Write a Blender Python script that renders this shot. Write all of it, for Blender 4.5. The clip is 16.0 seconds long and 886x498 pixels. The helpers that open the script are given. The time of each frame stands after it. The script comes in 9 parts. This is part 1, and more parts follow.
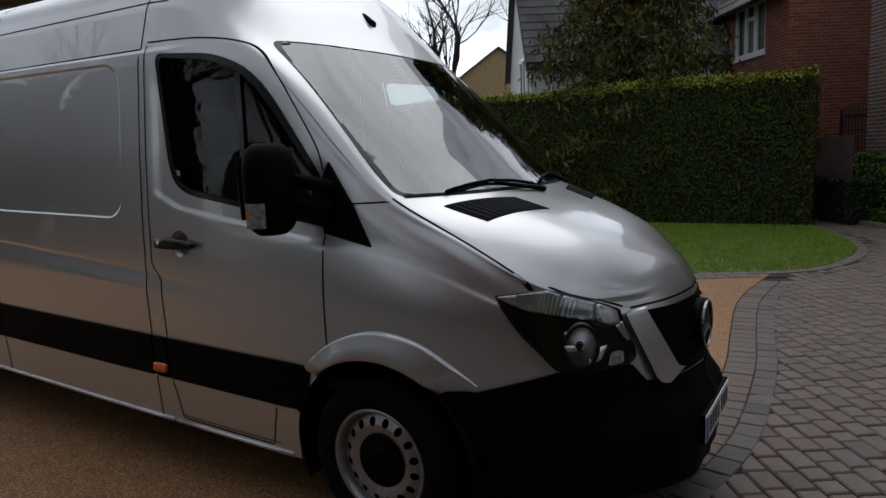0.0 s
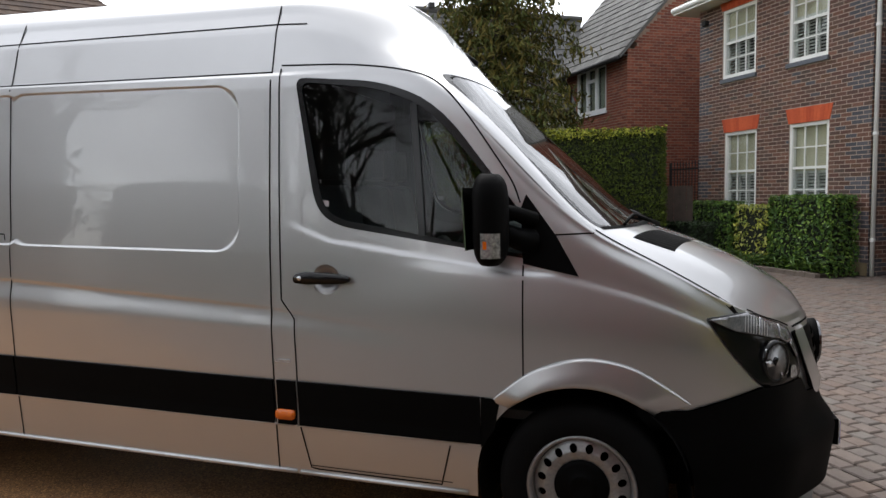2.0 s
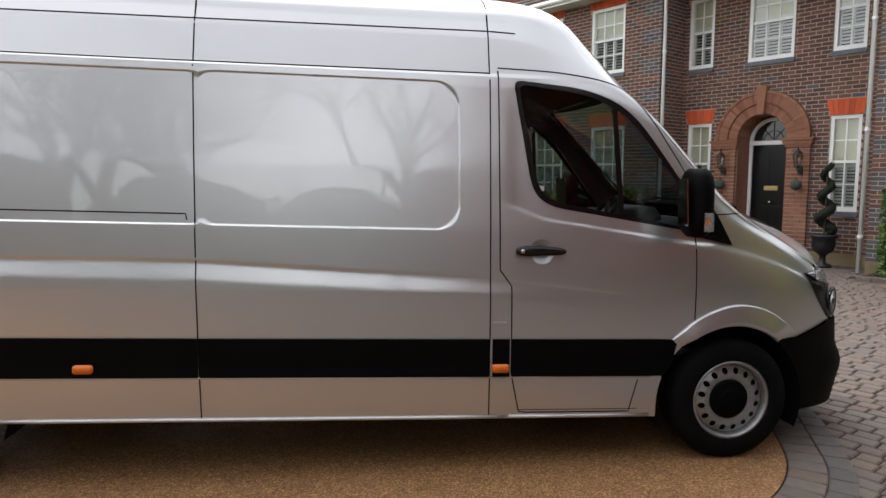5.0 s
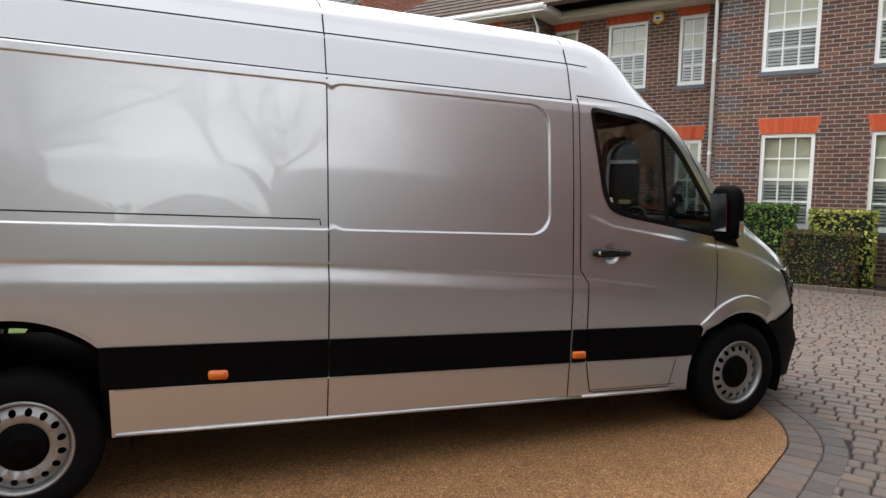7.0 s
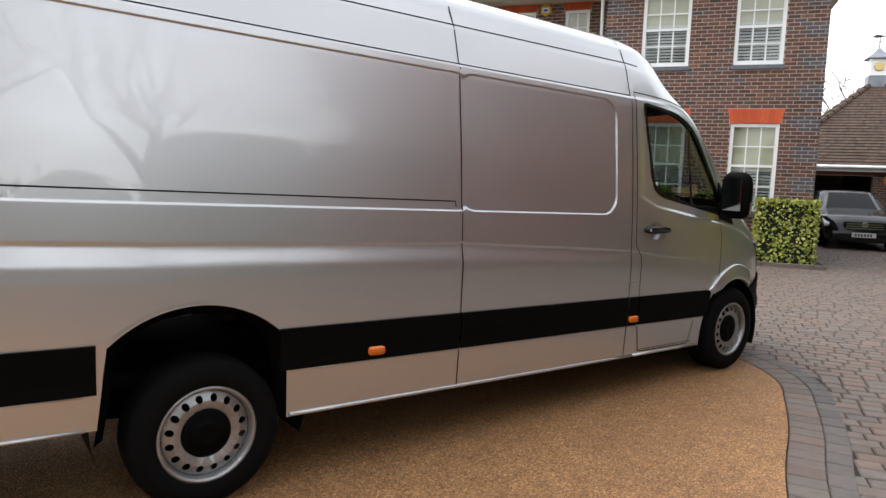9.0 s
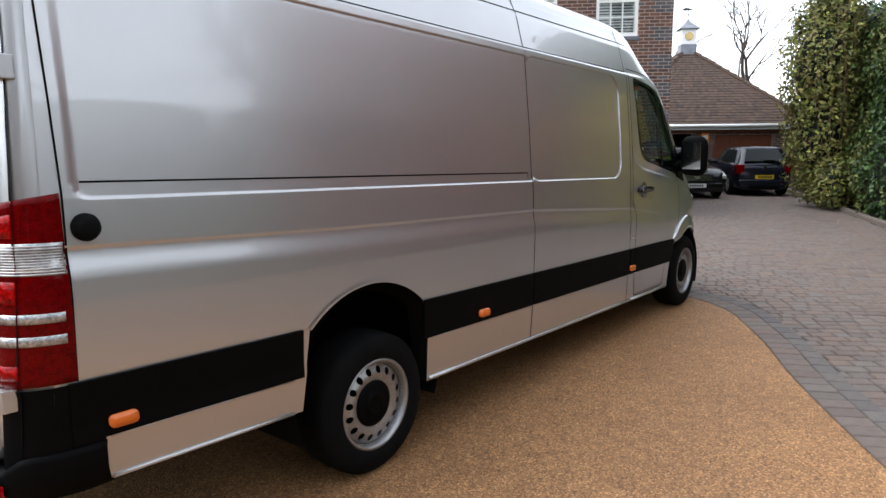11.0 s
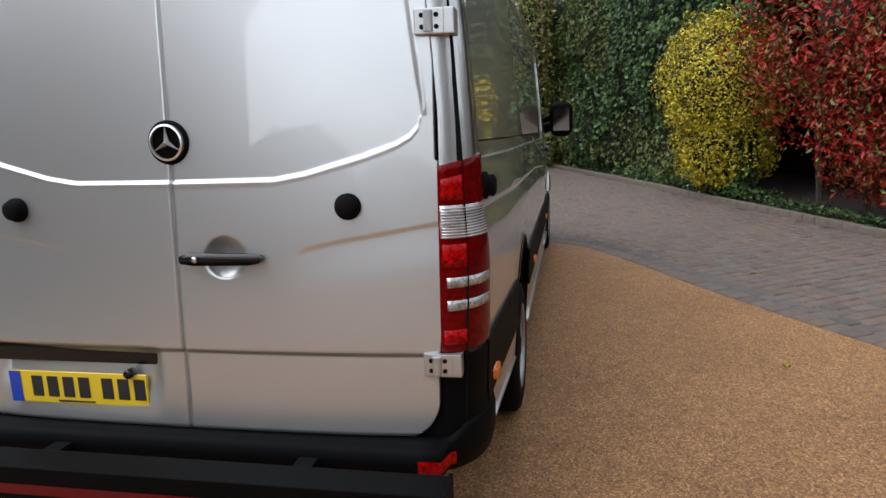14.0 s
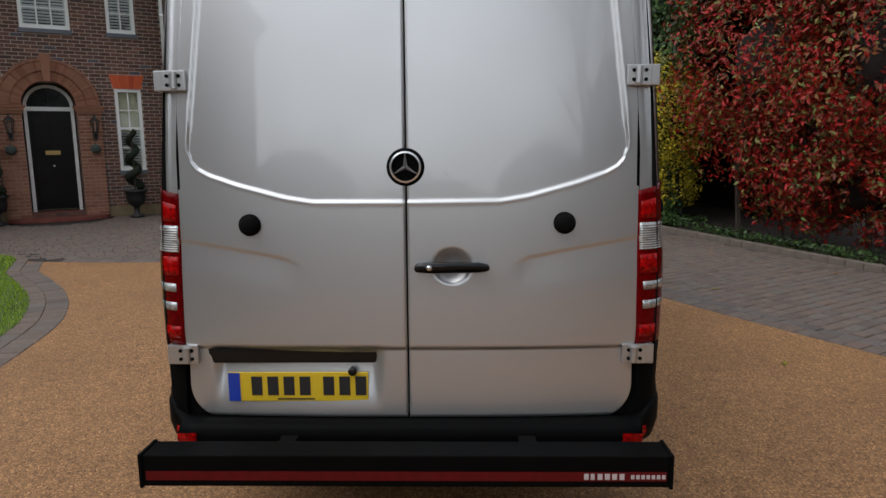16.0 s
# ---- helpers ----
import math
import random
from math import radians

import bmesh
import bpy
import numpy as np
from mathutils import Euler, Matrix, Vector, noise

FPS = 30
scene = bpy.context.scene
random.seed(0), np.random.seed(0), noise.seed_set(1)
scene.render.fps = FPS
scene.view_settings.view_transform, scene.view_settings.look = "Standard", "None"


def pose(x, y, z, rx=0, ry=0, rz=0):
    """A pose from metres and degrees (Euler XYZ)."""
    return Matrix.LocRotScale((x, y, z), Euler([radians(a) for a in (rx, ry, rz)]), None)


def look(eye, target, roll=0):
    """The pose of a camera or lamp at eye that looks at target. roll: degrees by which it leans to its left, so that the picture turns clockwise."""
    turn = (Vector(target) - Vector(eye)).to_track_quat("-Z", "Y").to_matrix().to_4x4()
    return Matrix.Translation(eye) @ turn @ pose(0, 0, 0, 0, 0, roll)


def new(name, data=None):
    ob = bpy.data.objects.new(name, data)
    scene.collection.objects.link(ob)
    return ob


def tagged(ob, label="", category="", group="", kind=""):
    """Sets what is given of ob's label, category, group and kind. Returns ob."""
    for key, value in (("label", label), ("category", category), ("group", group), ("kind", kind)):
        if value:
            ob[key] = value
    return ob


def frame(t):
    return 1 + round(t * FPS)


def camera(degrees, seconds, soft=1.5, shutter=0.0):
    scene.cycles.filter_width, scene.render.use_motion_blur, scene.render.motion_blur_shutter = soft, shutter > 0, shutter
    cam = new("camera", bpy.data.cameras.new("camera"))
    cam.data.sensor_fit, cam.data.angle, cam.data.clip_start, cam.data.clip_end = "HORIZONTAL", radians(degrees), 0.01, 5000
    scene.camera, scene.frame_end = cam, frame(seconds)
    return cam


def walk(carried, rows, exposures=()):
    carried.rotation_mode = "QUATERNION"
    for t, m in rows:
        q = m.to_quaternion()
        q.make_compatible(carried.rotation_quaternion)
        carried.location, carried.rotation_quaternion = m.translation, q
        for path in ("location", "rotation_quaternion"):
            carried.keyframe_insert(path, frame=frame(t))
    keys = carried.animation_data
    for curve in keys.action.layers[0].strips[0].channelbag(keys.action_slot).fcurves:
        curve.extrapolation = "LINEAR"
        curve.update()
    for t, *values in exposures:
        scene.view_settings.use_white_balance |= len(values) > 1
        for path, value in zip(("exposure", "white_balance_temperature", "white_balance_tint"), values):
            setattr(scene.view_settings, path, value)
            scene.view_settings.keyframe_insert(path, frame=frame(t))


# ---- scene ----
cam = camera(66.8, 16.0)
PATH = [
    (0, (1.627, -2.992, 1.569), (0.574, -1.314, 1.293), -2.4),
    (0.5, (1.3, -3.125, 1.576), (0.396, -1.36, 1.313), -0.9),
    (1, (0.972, -3.337, 1.586), (0.219, -1.499, 1.352), -1.9),
    (1.5, (0.598, -3.506, 1.556), (-0.089, -1.637, 1.362), -1.4),
    (2, (0.206, -3.689, 1.572), (-0.34, -1.772, 1.407), -1.2),
    (2.5, (-0.191, -3.89, 1.577), (-0.637, -1.951, 1.369), -1.1),
    (3, (-0.576, -4.034, 1.58), (-0.93, -2.072, 1.415), -2.5),
    (3.5, (-0.942, -4.235, 1.584), (-1.154, -2.25, 1.459), -1.7),
    (4, (-1.297, -4.374, 1.591), (-1.403, -2.383, 1.437), -0.8),
    (4.5, (-1.656, -4.4, 1.597), (-1.558, -2.416, 1.361), -1.7),
    (4.7, (-1.803, -4.446, 1.589), (-1.661, -2.463, 1.37), -1.0),
    (6.8, (-3.501, -4.469, 1.604), (-2.751, -2.627, 1.391), 2.1),
    (7, (-3.666, -4.465, 1.572), (-2.918, -2.618, 1.399), 1.2),
    (7.5, (-4.091, -4.331, 1.605), (-3.203, -2.549, 1.419), 2.4),
    (8, (-4.531, -4.259, 1.589), (-3.527, -2.542, 1.375), 1.7),
    (8.5, (-4.914, -4.105, 1.573), (-3.838, -2.43, 1.379), 1.0),
    (9, (-5.25, -3.941, 1.562), (-4.061, -2.348, 1.338), 1.9),
    (9.2, (-5.393, -3.904, 1.566), (-4.152, -2.353, 1.338), -0.0),
    (11.3, (-6.665, -3.005, 1.585), (-5.071, -1.835, 1.292), -0.7),
    (11.5, (-6.726, -2.911, 1.573), (-5.099, -1.782, 1.295), -1.1),
    (11.8, (-6.846, -2.733, 1.578), (-5.178, -1.672, 1.28), 0.7),
    (12, (-6.958, -2.619, 1.588), (-5.244, -1.635, 1.284), 0.8),
    (12.5, (-7.192, -2.319, 1.57), (-5.388, -1.54, 1.195), -0.9),
    (13, (-7.37, -1.965, 1.582), (-5.524, -1.288, 1.218), -3.2),
    (13.5, (-7.593, -1.597, 1.565), (-5.687, -1.116, 1.194), -3.3),
    (14, (-7.744, -1.222, 1.564), (-5.819, -0.847, 1.171), -2.1),
    (14.5, (-7.874, -0.862, 1.579), (-5.924, -0.62, 1.209), -0.7),
    (15, (-8.036, -0.56, 1.601), (-6.073, -0.452, 1.237), -1.0),
    (15.5, (-8.101, -0.306, 1.604), (-6.131, -0.188, 1.285), -1.2),
    (16, (-8.253, -0.195, 1.605), (-6.28, -0.143, 1.283), -0.6),
]
STOPS = [(0, -0.28, 6200, 10), (1.5, 0.74, 6450, 10), (2.5, 1.14, 6600, 10), (4.5, 1.26, 6600, 10), (7, 1.40, 6650, 10), (9, 1.40, 6550, 10), (12.5, 1.34, 6000, 9), (14, 0.88, 6200, 9), (15, 0.58, 6350, 9), (16, 0.26, 6350, 9)]
walk(cam, [(t, look(eye, target, roll)) for t, eye, target, roll in PATH], STOPS)

# ---- daylight: bright overcast ----
world = bpy.data.worlds.new("overcast_sky")
scene.world = world
world.use_nodes = True
wn, wl = world.node_tree.nodes, world.node_tree.links
sky = wn.new("ShaderNodeTexSky")
sky.sky_type = "NISHITA"
sky.sun_disc = False
sky.sun_elevation, sky.sun_rotation = radians(60), radians(-30)
sky.dust_density, sky.air_density, sky.ozone_density = 1.0, 1.0, 1.0
pale = wn.new("ShaderNodeHueSaturation")
pale.inputs["Saturation"].default_value = 0.20
wl.new(sky.outputs["Color"], pale.inputs["Color"])
# broken cloud cover
co = wn.new("ShaderNodeTexCoord")
stretch = wn.new("ShaderNodeMapping")
stretch.inputs["Scale"].default_value = (1.0, 1.0, 2.6)
cloud = wn.new("ShaderNodeTexNoise")
cloud.inputs["Scale"].default_value, cloud.inputs["Detail"].default_value, cloud.inputs["Roughness"].default_value = 3.2, 7.0, 0.58
span = wn.new("ShaderNodeMapRange")
span.inputs["From Min"].default_value, span.inputs["From Max"].default_value = 0.34, 0.66
span.inputs["To Min"].default_value, span.inputs["To Max"].default_value = 0.80, 1.90
shade = wn.new("ShaderNodeMix")
shade.data_type, shade.blend_type = "RGBA", "MULTIPLY"
shade.inputs["Factor"].default_value = 1.0
wl.new(co.outputs["Generated"], stretch.inputs["Vector"])
wl.new(stretch.outputs["Vector"], cloud.inputs["Vector"])
wl.new(cloud.outputs["Fac"], span.inputs["Value"])
wl.new(pale.outputs["Color"], shade.inputs["A"])
wl.new(span.outputs["Result"], shade.inputs["B"])
wl.new(shade.outputs["Result"], wn["Background"].inputs["Color"])
wn["Background"].inputs["Strength"].default_value = 0.15
SUN = new("sun", bpy.data.lights.new("sun", "SUN"))
SUN.data.energy, SUN.data.angle, SUN.data.color = 0.9, radians(60), (1.0, 0.985, 0.96)
SUN.matrix_world = look((-8.7, 15.0, 30), (0, 0, 0))


# ---- materials ----
def srgb(h):
    c = [int(h[i:i + 2], 16) / 255 for i in (0, 2, 4)]
    return tuple(((v + 0.055) / 1.055) ** 2.4 if v > 0.04 else v / 12.92 for v in c)


def material(name, colour, rough=0.6, metal=0.0, other=None, scale=8.0, fine=80.0, mix=0.5, bump=0.0, bump_scale=None,
             random_colour=None, island=False, coat=0.0, coat_rough=0.03, spec=0.5, rough_var=0.0):
    """A procedural surface: two tones mixed by coarse and fine noise, optional relief, optional tone by piece."""
    m = bpy.data.materials.new(name)
    m.use_nodes = True
    n, l = m.node_tree.nodes, m.node_tree.links
    b = n["Principled BSDF"]
    b.inputs["Roughness"].default_value = rough
    b.inputs["Metallic"].default_value = metal
    b.inputs["Coat Weight"].default_value = coat
    b.inputs["Coat Roughness"].default_value = coat_rough
    b.inputs["Specular IOR Level"].default_value = spec
    other = other or tuple(c * 0.7 for c in colour)
    co = n.new("ShaderNodeTexCoord")
    n1, n2 = n.new("ShaderNodeTexNoise"), n.new("ShaderNodeTexNoise")
    for nn, sc in ((n1, scale), (n2, fine)):
        nn.inputs["Scale"].default_value = sc
        nn.inputs["Detail"].default_value = 4
        l.new(co.outputs["Object"], nn.inputs["Vector"])
    add = n.new("ShaderNodeMath")
    add.operation = "MULTIPLY_ADD"
    add.inputs[1].default_value = 0.5
    l.new(n2.outputs["Fac"], add.inputs[0])
    half = n.new("ShaderNodeMath")
    half.operation = "MULTIPLY"
    half.inputs[1].default_value = 0.5
    l.new(n1.outputs["Fac"], half.inputs[0])
    l.new(half.outputs[0], add.inputs[2])
    ramp = n.new("ShaderNodeMapRange")
    ramp.inputs["From Min"].default_value, ramp.inputs["From Max"].default_value = 0.5 - 0.25 / max(mix, 0.05) * 0.5, 0.5 + 0.25 / max(mix, 0.05) * 0.5
    l.new(add.outputs[0], ramp.inputs["Value"])
    mx = n.new("ShaderNodeMix")
    mx.data_type = "RGBA"
    mx.inputs["A"].default_value, mx.inputs["B"].default_value = (*colour, 1), (*other, 1)
    l.new(ramp.outputs["Result"], mx.inputs["Factor"])
    out = mx.outputs["Result"]
    if random_colour:
        src = n.new("ShaderNodeNewGeometry").outputs["Random Per Island"] if island else n.new("ShaderNodeObjectInfo").outputs["Random"]
        cr = n.new("ShaderNodeValToRGB")
        cr.color_ramp.interpolation = "LINEAR"
        els = cr.color_ramp.elements
        while len(els) < len(random_colour):
            els.new(0.5)
        for i, c in enumerate(random_colour):
            els[i].position = i / max(1, len(random_colour) - 1)
            els[i].color = (*c, 1)
        l.new(src, cr.inputs["Fac"])
        m2 = n.new("ShaderNodeMix")
        m2.data_type = "RGBA"
        m2.blend_type = "MULTIPLY"
        m2.inputs["Factor"].default_value = 1.0
        l.new(cr.outputs["Color"], m2.inputs["A"])
        l.new(out, m2.inputs["B"])
        out = m2.outputs["Result"]
    l.new(out, b.inputs["Base Color"])
    if rough_var:
        rr = n.new("ShaderNodeMapRange")
        rr.inputs["To Min"].default_value, rr.inputs["To Max"].default_value = rough - rough_var, rough + rough_var
        l.new(n1.outputs["Fac"], rr.inputs["Value"])
        l.new(rr.outputs["Result"], b.inputs["Roughness"])
    if bump:
        bp = n.new("ShaderNodeBump")
        bp.inputs["Strength"].default_value = min(1.0, bump)
        bp.inputs["Distance"].default_value = 0.01
        src = n2
        if bump_scale:
            src = n.new("ShaderNodeTexNoise")
            src.inputs["Scale"].default_value = bump_scale
            src.inputs["Detail"].default_value = 3
            l.new(co.outputs["Object"], src.inputs["Vector"])
        l.new(src.outputs["Fac"], bp.inputs["Height"])
        l.new(bp.outputs["Normal"], b.inputs["Normal"])
    return m


def glass(name, tint=(1, 1, 1), gloss=0.02, ior=1.5):
    """Thin pane: lets light straight through, reflects more at a slant."""
    m = bpy.data.materials.new(name)
    m.use_nodes = True
    n, l = m.node_tree.nodes, m.node_tree.links
    n.remove(n["Principled BSDF"])
    tr, gl, lw, mx = n.new("ShaderNodeBsdfTransparent"), n.new("ShaderNodeBsdfGlossy"), n.new("ShaderNodeLayerWeight"), n.new("ShaderNodeMixShader")
    tr.inputs["Color"].default_value = (*tint, 1)
    gl.inputs["Roughness"].default_value = gloss
    lw.inputs["Blend"].default_value = 0.5
    f0 = ((ior - 1) / (ior + 1)) ** 2
    pw, ma = n.new("ShaderNodeMath"), n.new("ShaderNodeMath")
    pw.operation, ma.operation = "POWER", "MULTIPLY_ADD"
    pw.inputs[1].default_value = 5.0
    ma.inputs[1].default_value, ma.inputs[2].default_value = 1 - f0, f0
    l.new(lw.outputs["Facing"], pw.inputs[0])
    l.new(pw.outputs[0], ma.inputs[0])
    l.new(ma.outputs[0], mx.inputs["Fac"])
    l.new(tr.outputs[0], mx.inputs[1])
    l.new(gl.outputs[0], mx.inputs[2])
    l.new(mx.outputs[0], n["Material Output"].inputs["Surface"])
    return m


SILVER = material("silver_paint", (0.55, 0.55, 0.55), 0.34, 0.84, (0.52, 0.52, 0.52), 3, 900, 0.6, coat=1.0, coat_rough=0.012, rough_var=0.015)
BLACK_PLASTIC = material("black_plastic", (0.0014, 0.0014, 0.0015), 0.6, 0, (0.0024, 0.0024, 0.0024), 6, 300, 0.6, bump=0.08, bump_scale=900, spec=0.06)
GLOSS_BLACK = material("gloss_black", (0.005, 0.005, 0.0055), 0.18, 0, (0.007, 0.007, 0.0075), 5, 60, 0.5, spec=0.35)
DARK_GAP = material("panel_gap", (0.003, 0.003, 0.003), 0.9, 0, (0.005, 0.005, 0.005), 9, 90, spec=0.1)
RUBBER = material("tyre_rubber", (0.0025, 0.0025, 0.0027), 0.85, 0, (0.005, 0.0048, 0.0046), 10, 120, 0.6, bump=0.15, bump_scale=150, spec=0.1)
STEEL = material("wheel_steel", (0.42, 0.42, 0.42), 0.36, 0.75, (0.24, 0.24, 0.24), 9, 90, 0.6)
CHROME = material("chrome", (0.75, 0.75, 0.76), 0.12, 1.0, (0.7, 0.7, 0.7), 9, 60)
ZINC = material("zinc_hinge", (0.55, 0.55, 0.55), 0.35, 0.8, (0.45, 0.45, 0.45), 20, 200)
CAB_TRIM = material("cab_plastic", (0.015, 0.015, 0.016), 0.7, 0, (0.022, 0.022, 0.023), 7, 200, 0.6)
SEAT_CLOTH = material("seat_cloth", (0.04, 0.04, 0.045), 0.9, 0, (0.06, 0.06, 0.065), 30, 300, 0.6)
AMBER = material("amber_lens", (0.75, 0.17, 0.015), 0.2, 0, (0.65, 0.13, 0.01), 30, 200, coat=0.4)
RED_LENS = material("red_lens", (0.16, 0.0008, 0.0015), 0.14, 0, (0.055, 0.0004, 0.0008), 40, 160, 0.7, spec=0.10)
RED_BRIGHT = material("red_reflector", (0.46, 0.004, 0.004), 0.15, 0, (0.09, 0.0006, 0.001), 60, 140, 0.9, spec=0.12)
CLEAR_LENS = material("clear_lens", (0.55, 0.55, 0.54), 0.15, 0.4, (0.18, 0.18, 0.18), 45, 120, 0.95, coat=0.6)
LAMP_CLEAR = material("clear_lamp_lens", (0.34, 0.34, 0.35), 0.25, 0.5, (0.12, 0.12, 0.13), 22, 160, 0.9, coat=0.8)
DARK_CHROME = material("dark_chrome", (0.22, 0.22, 0.23), 0.25, 1.0, (0.16, 0.16, 0.16), 15, 60)
REFLECTOR = material("lamp_reflector", (0.75, 0.75, 0.75), 0.3, 0.85, (0.4, 0.4, 0.4), 15, 60)
PLATE_YELLOW = material("plate_yellow", (0.72, 0.50, 0.02), 0.35, 0, (0.66, 0.44, 0.02), 20, 200, coat=0.3)
PLATE_WHITE = material("plate_white", (0.75, 0.75, 0.73), 0.35, 0, (0.68, 0.68, 0.66), 20, 200, coat=0.3)
PLATE_BLUE = material("plate_blue", (0.01, 0.05, 0.40), 0.35, 0, (0.012, 0.04, 0.33), 20, 200)
PRINT_BLACK = material("print_black", (0.015, 0.015, 0.015), 0.5, 0, (0.02, 0.02, 0.02), 20, 200)
TAPE_RED = material("red_tape", (0.12, 0.004, 0.006), 0.4, 0, (0.07, 0.003, 0.004), 40, 300, 0.7, spec=0.2)
PRINT_GREY = material("print_grey", (0.5, 0.45, 0.45), 0.5, 0, (0.42, 0.38, 0.38), 40, 300)
CAR_GLASS = glass("car_glass", (0.44, 0.50, 0.48), 0.0, 1.40)
SCREEN_GLASS = glass("screen_glass", (0.46, 0.52, 0.54), 0.03, 2.7)
HOUSE_GLASS = glass("window_glass", (0.92, 0.94, 0.93), 0.01, 1.5)
LAMP_GLASS = glass("lamp_glass", (0.85, 0.87, 0.88), 0.02, 1.5)

BRICK_TONES = [srgb(c) for c in ("5f433b", "6e4c43", "50403b", "7c5646", "664a42", "5a4d46", "855f4f", "584039", "70523f")]
BRICK = material("dark_red_brick", (1, 1, 1), 0.85, 0, (0.62, 0.6, 0.6), 14, 90, 0.7, bump=0.35, bump_scale=120, random_colour=BRICK_TONES, island=True)
BRICK_SINGLE = material("dark_red_brick_single", (1, 1, 1), 0.85, 0, (0.62, 0.6, 0.6), 14, 90, 0.7, bump=0.35, bump_scale=120, random_colour=BRICK_TONES)
BLUE_BRICK = material("blue_grey_brick", (1, 1, 1), 0.7, 0, (0.6, 0.6, 0.6), 14, 90, 0.7, bump=0.3, bump_scale=120,
                      random_colour=[srgb(c) for c in ("55555b", "474850", "626066", "504c50")], island=True)
ORANGE_BRICK = material("orange_rubbed_brick", (1, 1, 1), 0.8, 0, (0.8, 0.75, 0.72), 18, 90, 0.6, bump=0.2, bump_scale=140,
                        random_colour=[srgb(c) for c in ("c9572f", "d5633a", "bd4e2a", "cf5f38")], island=True)
STONE_BRICK = material("buff_brick", (1, 1, 1), 0.85, 0, (0.75, 0.72, 0.7), 18, 90, 0.6, bump=0.25, bump_scale=140,
                       random_colour=[srgb(c) for c in ("8f604c", "9c6d56", "84553f", "a5765d")], island=True)
MORTAR = material("mortar", srgb("b8a698"), 0.95, 0, srgb("a08d80"), 10, 90, 0.8, bump=0.3)
WHITE_PAINT = material("white_gloss_paint", (0.86, 0.86, 0.84), 0.35, 0, (0.80, 0.80, 0.77), 5, 70, 0.5)
SLATE_SILL = material("slate_sill", srgb("666a72"), 0.6, 0, srgb("55585f"), 12, 90, 0.7, bump=0.2)
BLIND = material("cream_blind", srgb("cfc9b2"), 0.8, 0, srgb("bdb79e"), 3, 60, 0.6)
SHUTTER = material("white_shutter", srgb("d8d8d4"), 0.5, 0, srgb("c4c4bf"), 5, 60, 0.5)
# near-black: the shade of unlit interiors is put into this colour
ROOM_SHADE = material("painted_room_shade", (0.05, 0.05, 0.05), 0.9, 0, (0.03, 0.03, 0.03), 4, 30)
ROOF_TILE = material("brown_roof_tile", (1, 1, 1), 0.85, 0, (0.6, 0.62, 0.6), 9, 60, 0.8, bump=0.3, bump_scale=80,
                     random_colour=[srgb(c) for c in ("4d3b33", "584437", "43342e", "5f4c3e", "3d312c")], island=True)
GREY_TILE = material("grey_roof_tile", (1, 1, 1), 0.85, 0, (0.6, 0.62, 0.6), 9, 60, 0.8, bump=0.3, bump_scale=80,
                     random_colour=[srgb(c) for c in ("5b5a58", "696866", "4e4d4c", "727170")], island=True)
DOOR_BLACK = material("black_door_paint", (0.004, 0.004, 0.0045), 0.25, 0, (0.006, 0.006, 0.006), 6, 80, spec=0.25)
BRASS = material("brass", (0.55, 0.40, 0.17), 0.3, 1.0, (0.45, 0.32, 0.14), 20, 120)
CAST_IRON = material("cast_iron", (0.012, 0.012, 0.013), 0.5, 0.2, (0.02, 0.02, 0.02), 20, 120, 0.6, bump=0.2)
TIMBER = material("garage_timber", srgb("7a3f22"), 0.55, 0, srgb("5d2e18"), 5, 60, 0.7, bump=0.15)
OLD_TIMBER = material("weathered_timber", srgb("5b4d45"), 0.85, 0, srgb("453a35"), 6, 60, 0.8, bump=0.3)
RENDER_WHITE = material("white_render", srgb("d9dadc"), 0.9, 0, srgb("c9cacc"), 3, 60, 0.6, bump=0.2)
LEAD = material("lead_sheet", srgb("8d9198"), 0.6, 0.3, srgb("6f737a"), 5, 50, 0.7)
BARK = material("bark", srgb("4b4038"), 0.95, 0, srgb("332b26"), 6, 60, 0.8, bump=0.6, bump_scale=30)
KERB = material("kerb_stone", srgb("766a60"), 0.9, 0, srgb("5c524b"), 6, 80, 0.8, bump=0.3)
SOIL = material("soil", srgb("3b2d24"), 1.0, 0, srgb("261d18"), 5, 60, 0.8, bump=0.8, bump_scale=40)


def leaf_material(name, tones, rough=0.5, dark=0.6):
    m = material(name, (1, 1, 1), rough, 0, (dark, dark, dark), 3, 40, 0.7, random_colour=tones, island=True)
    b = m.node_tree.nodes["Principled BSDF"]
    b.inputs["Specular IOR Level"].default_value = 0.22
    b.inputs["Subsurface Weight"].default_value = 0.0
    b.inputs["Transmission Weight"].default_value = 0.0
    return m


IVY_LEAF = leaf_material("ivy_leaf", [srgb(c) for c in ("31432a", "3e5230", "283822", "4c6434", "5c7a3a", "36482c")], 0.4)
HEDGE_LEAF = leaf_material("conifer_hedge_leaf", [srgb(c) for c in ("3f4a1a", "4d5a1e", "2e3815", "5f6c22", "39421a")], 0.7)
HEDGE_TIP = leaf_material("conifer_hedge_tip", [srgb(c) for c in ("9aa033", "adb03c", "878f2e", "bab846")], 0.7)
YELLOW_LEAF = leaf_material("golden_privet_leaf", [srgb(c) for c in ("d8c02c", "c2ac26", "e2cc40", "a09226", "857f28", "988e28")], 0.5)
RED_LEAF = leaf_material("photinia_leaf", [srgb(c) for c in ("a61f1b", "8e1a18", "b3241c", "78140f", "5f7436", "9c1d18", "2c3a20", "bd2c22", "a2201a", "86170f", "7a8c4a", "9b1f1a", "3a4a28")], 0.4)
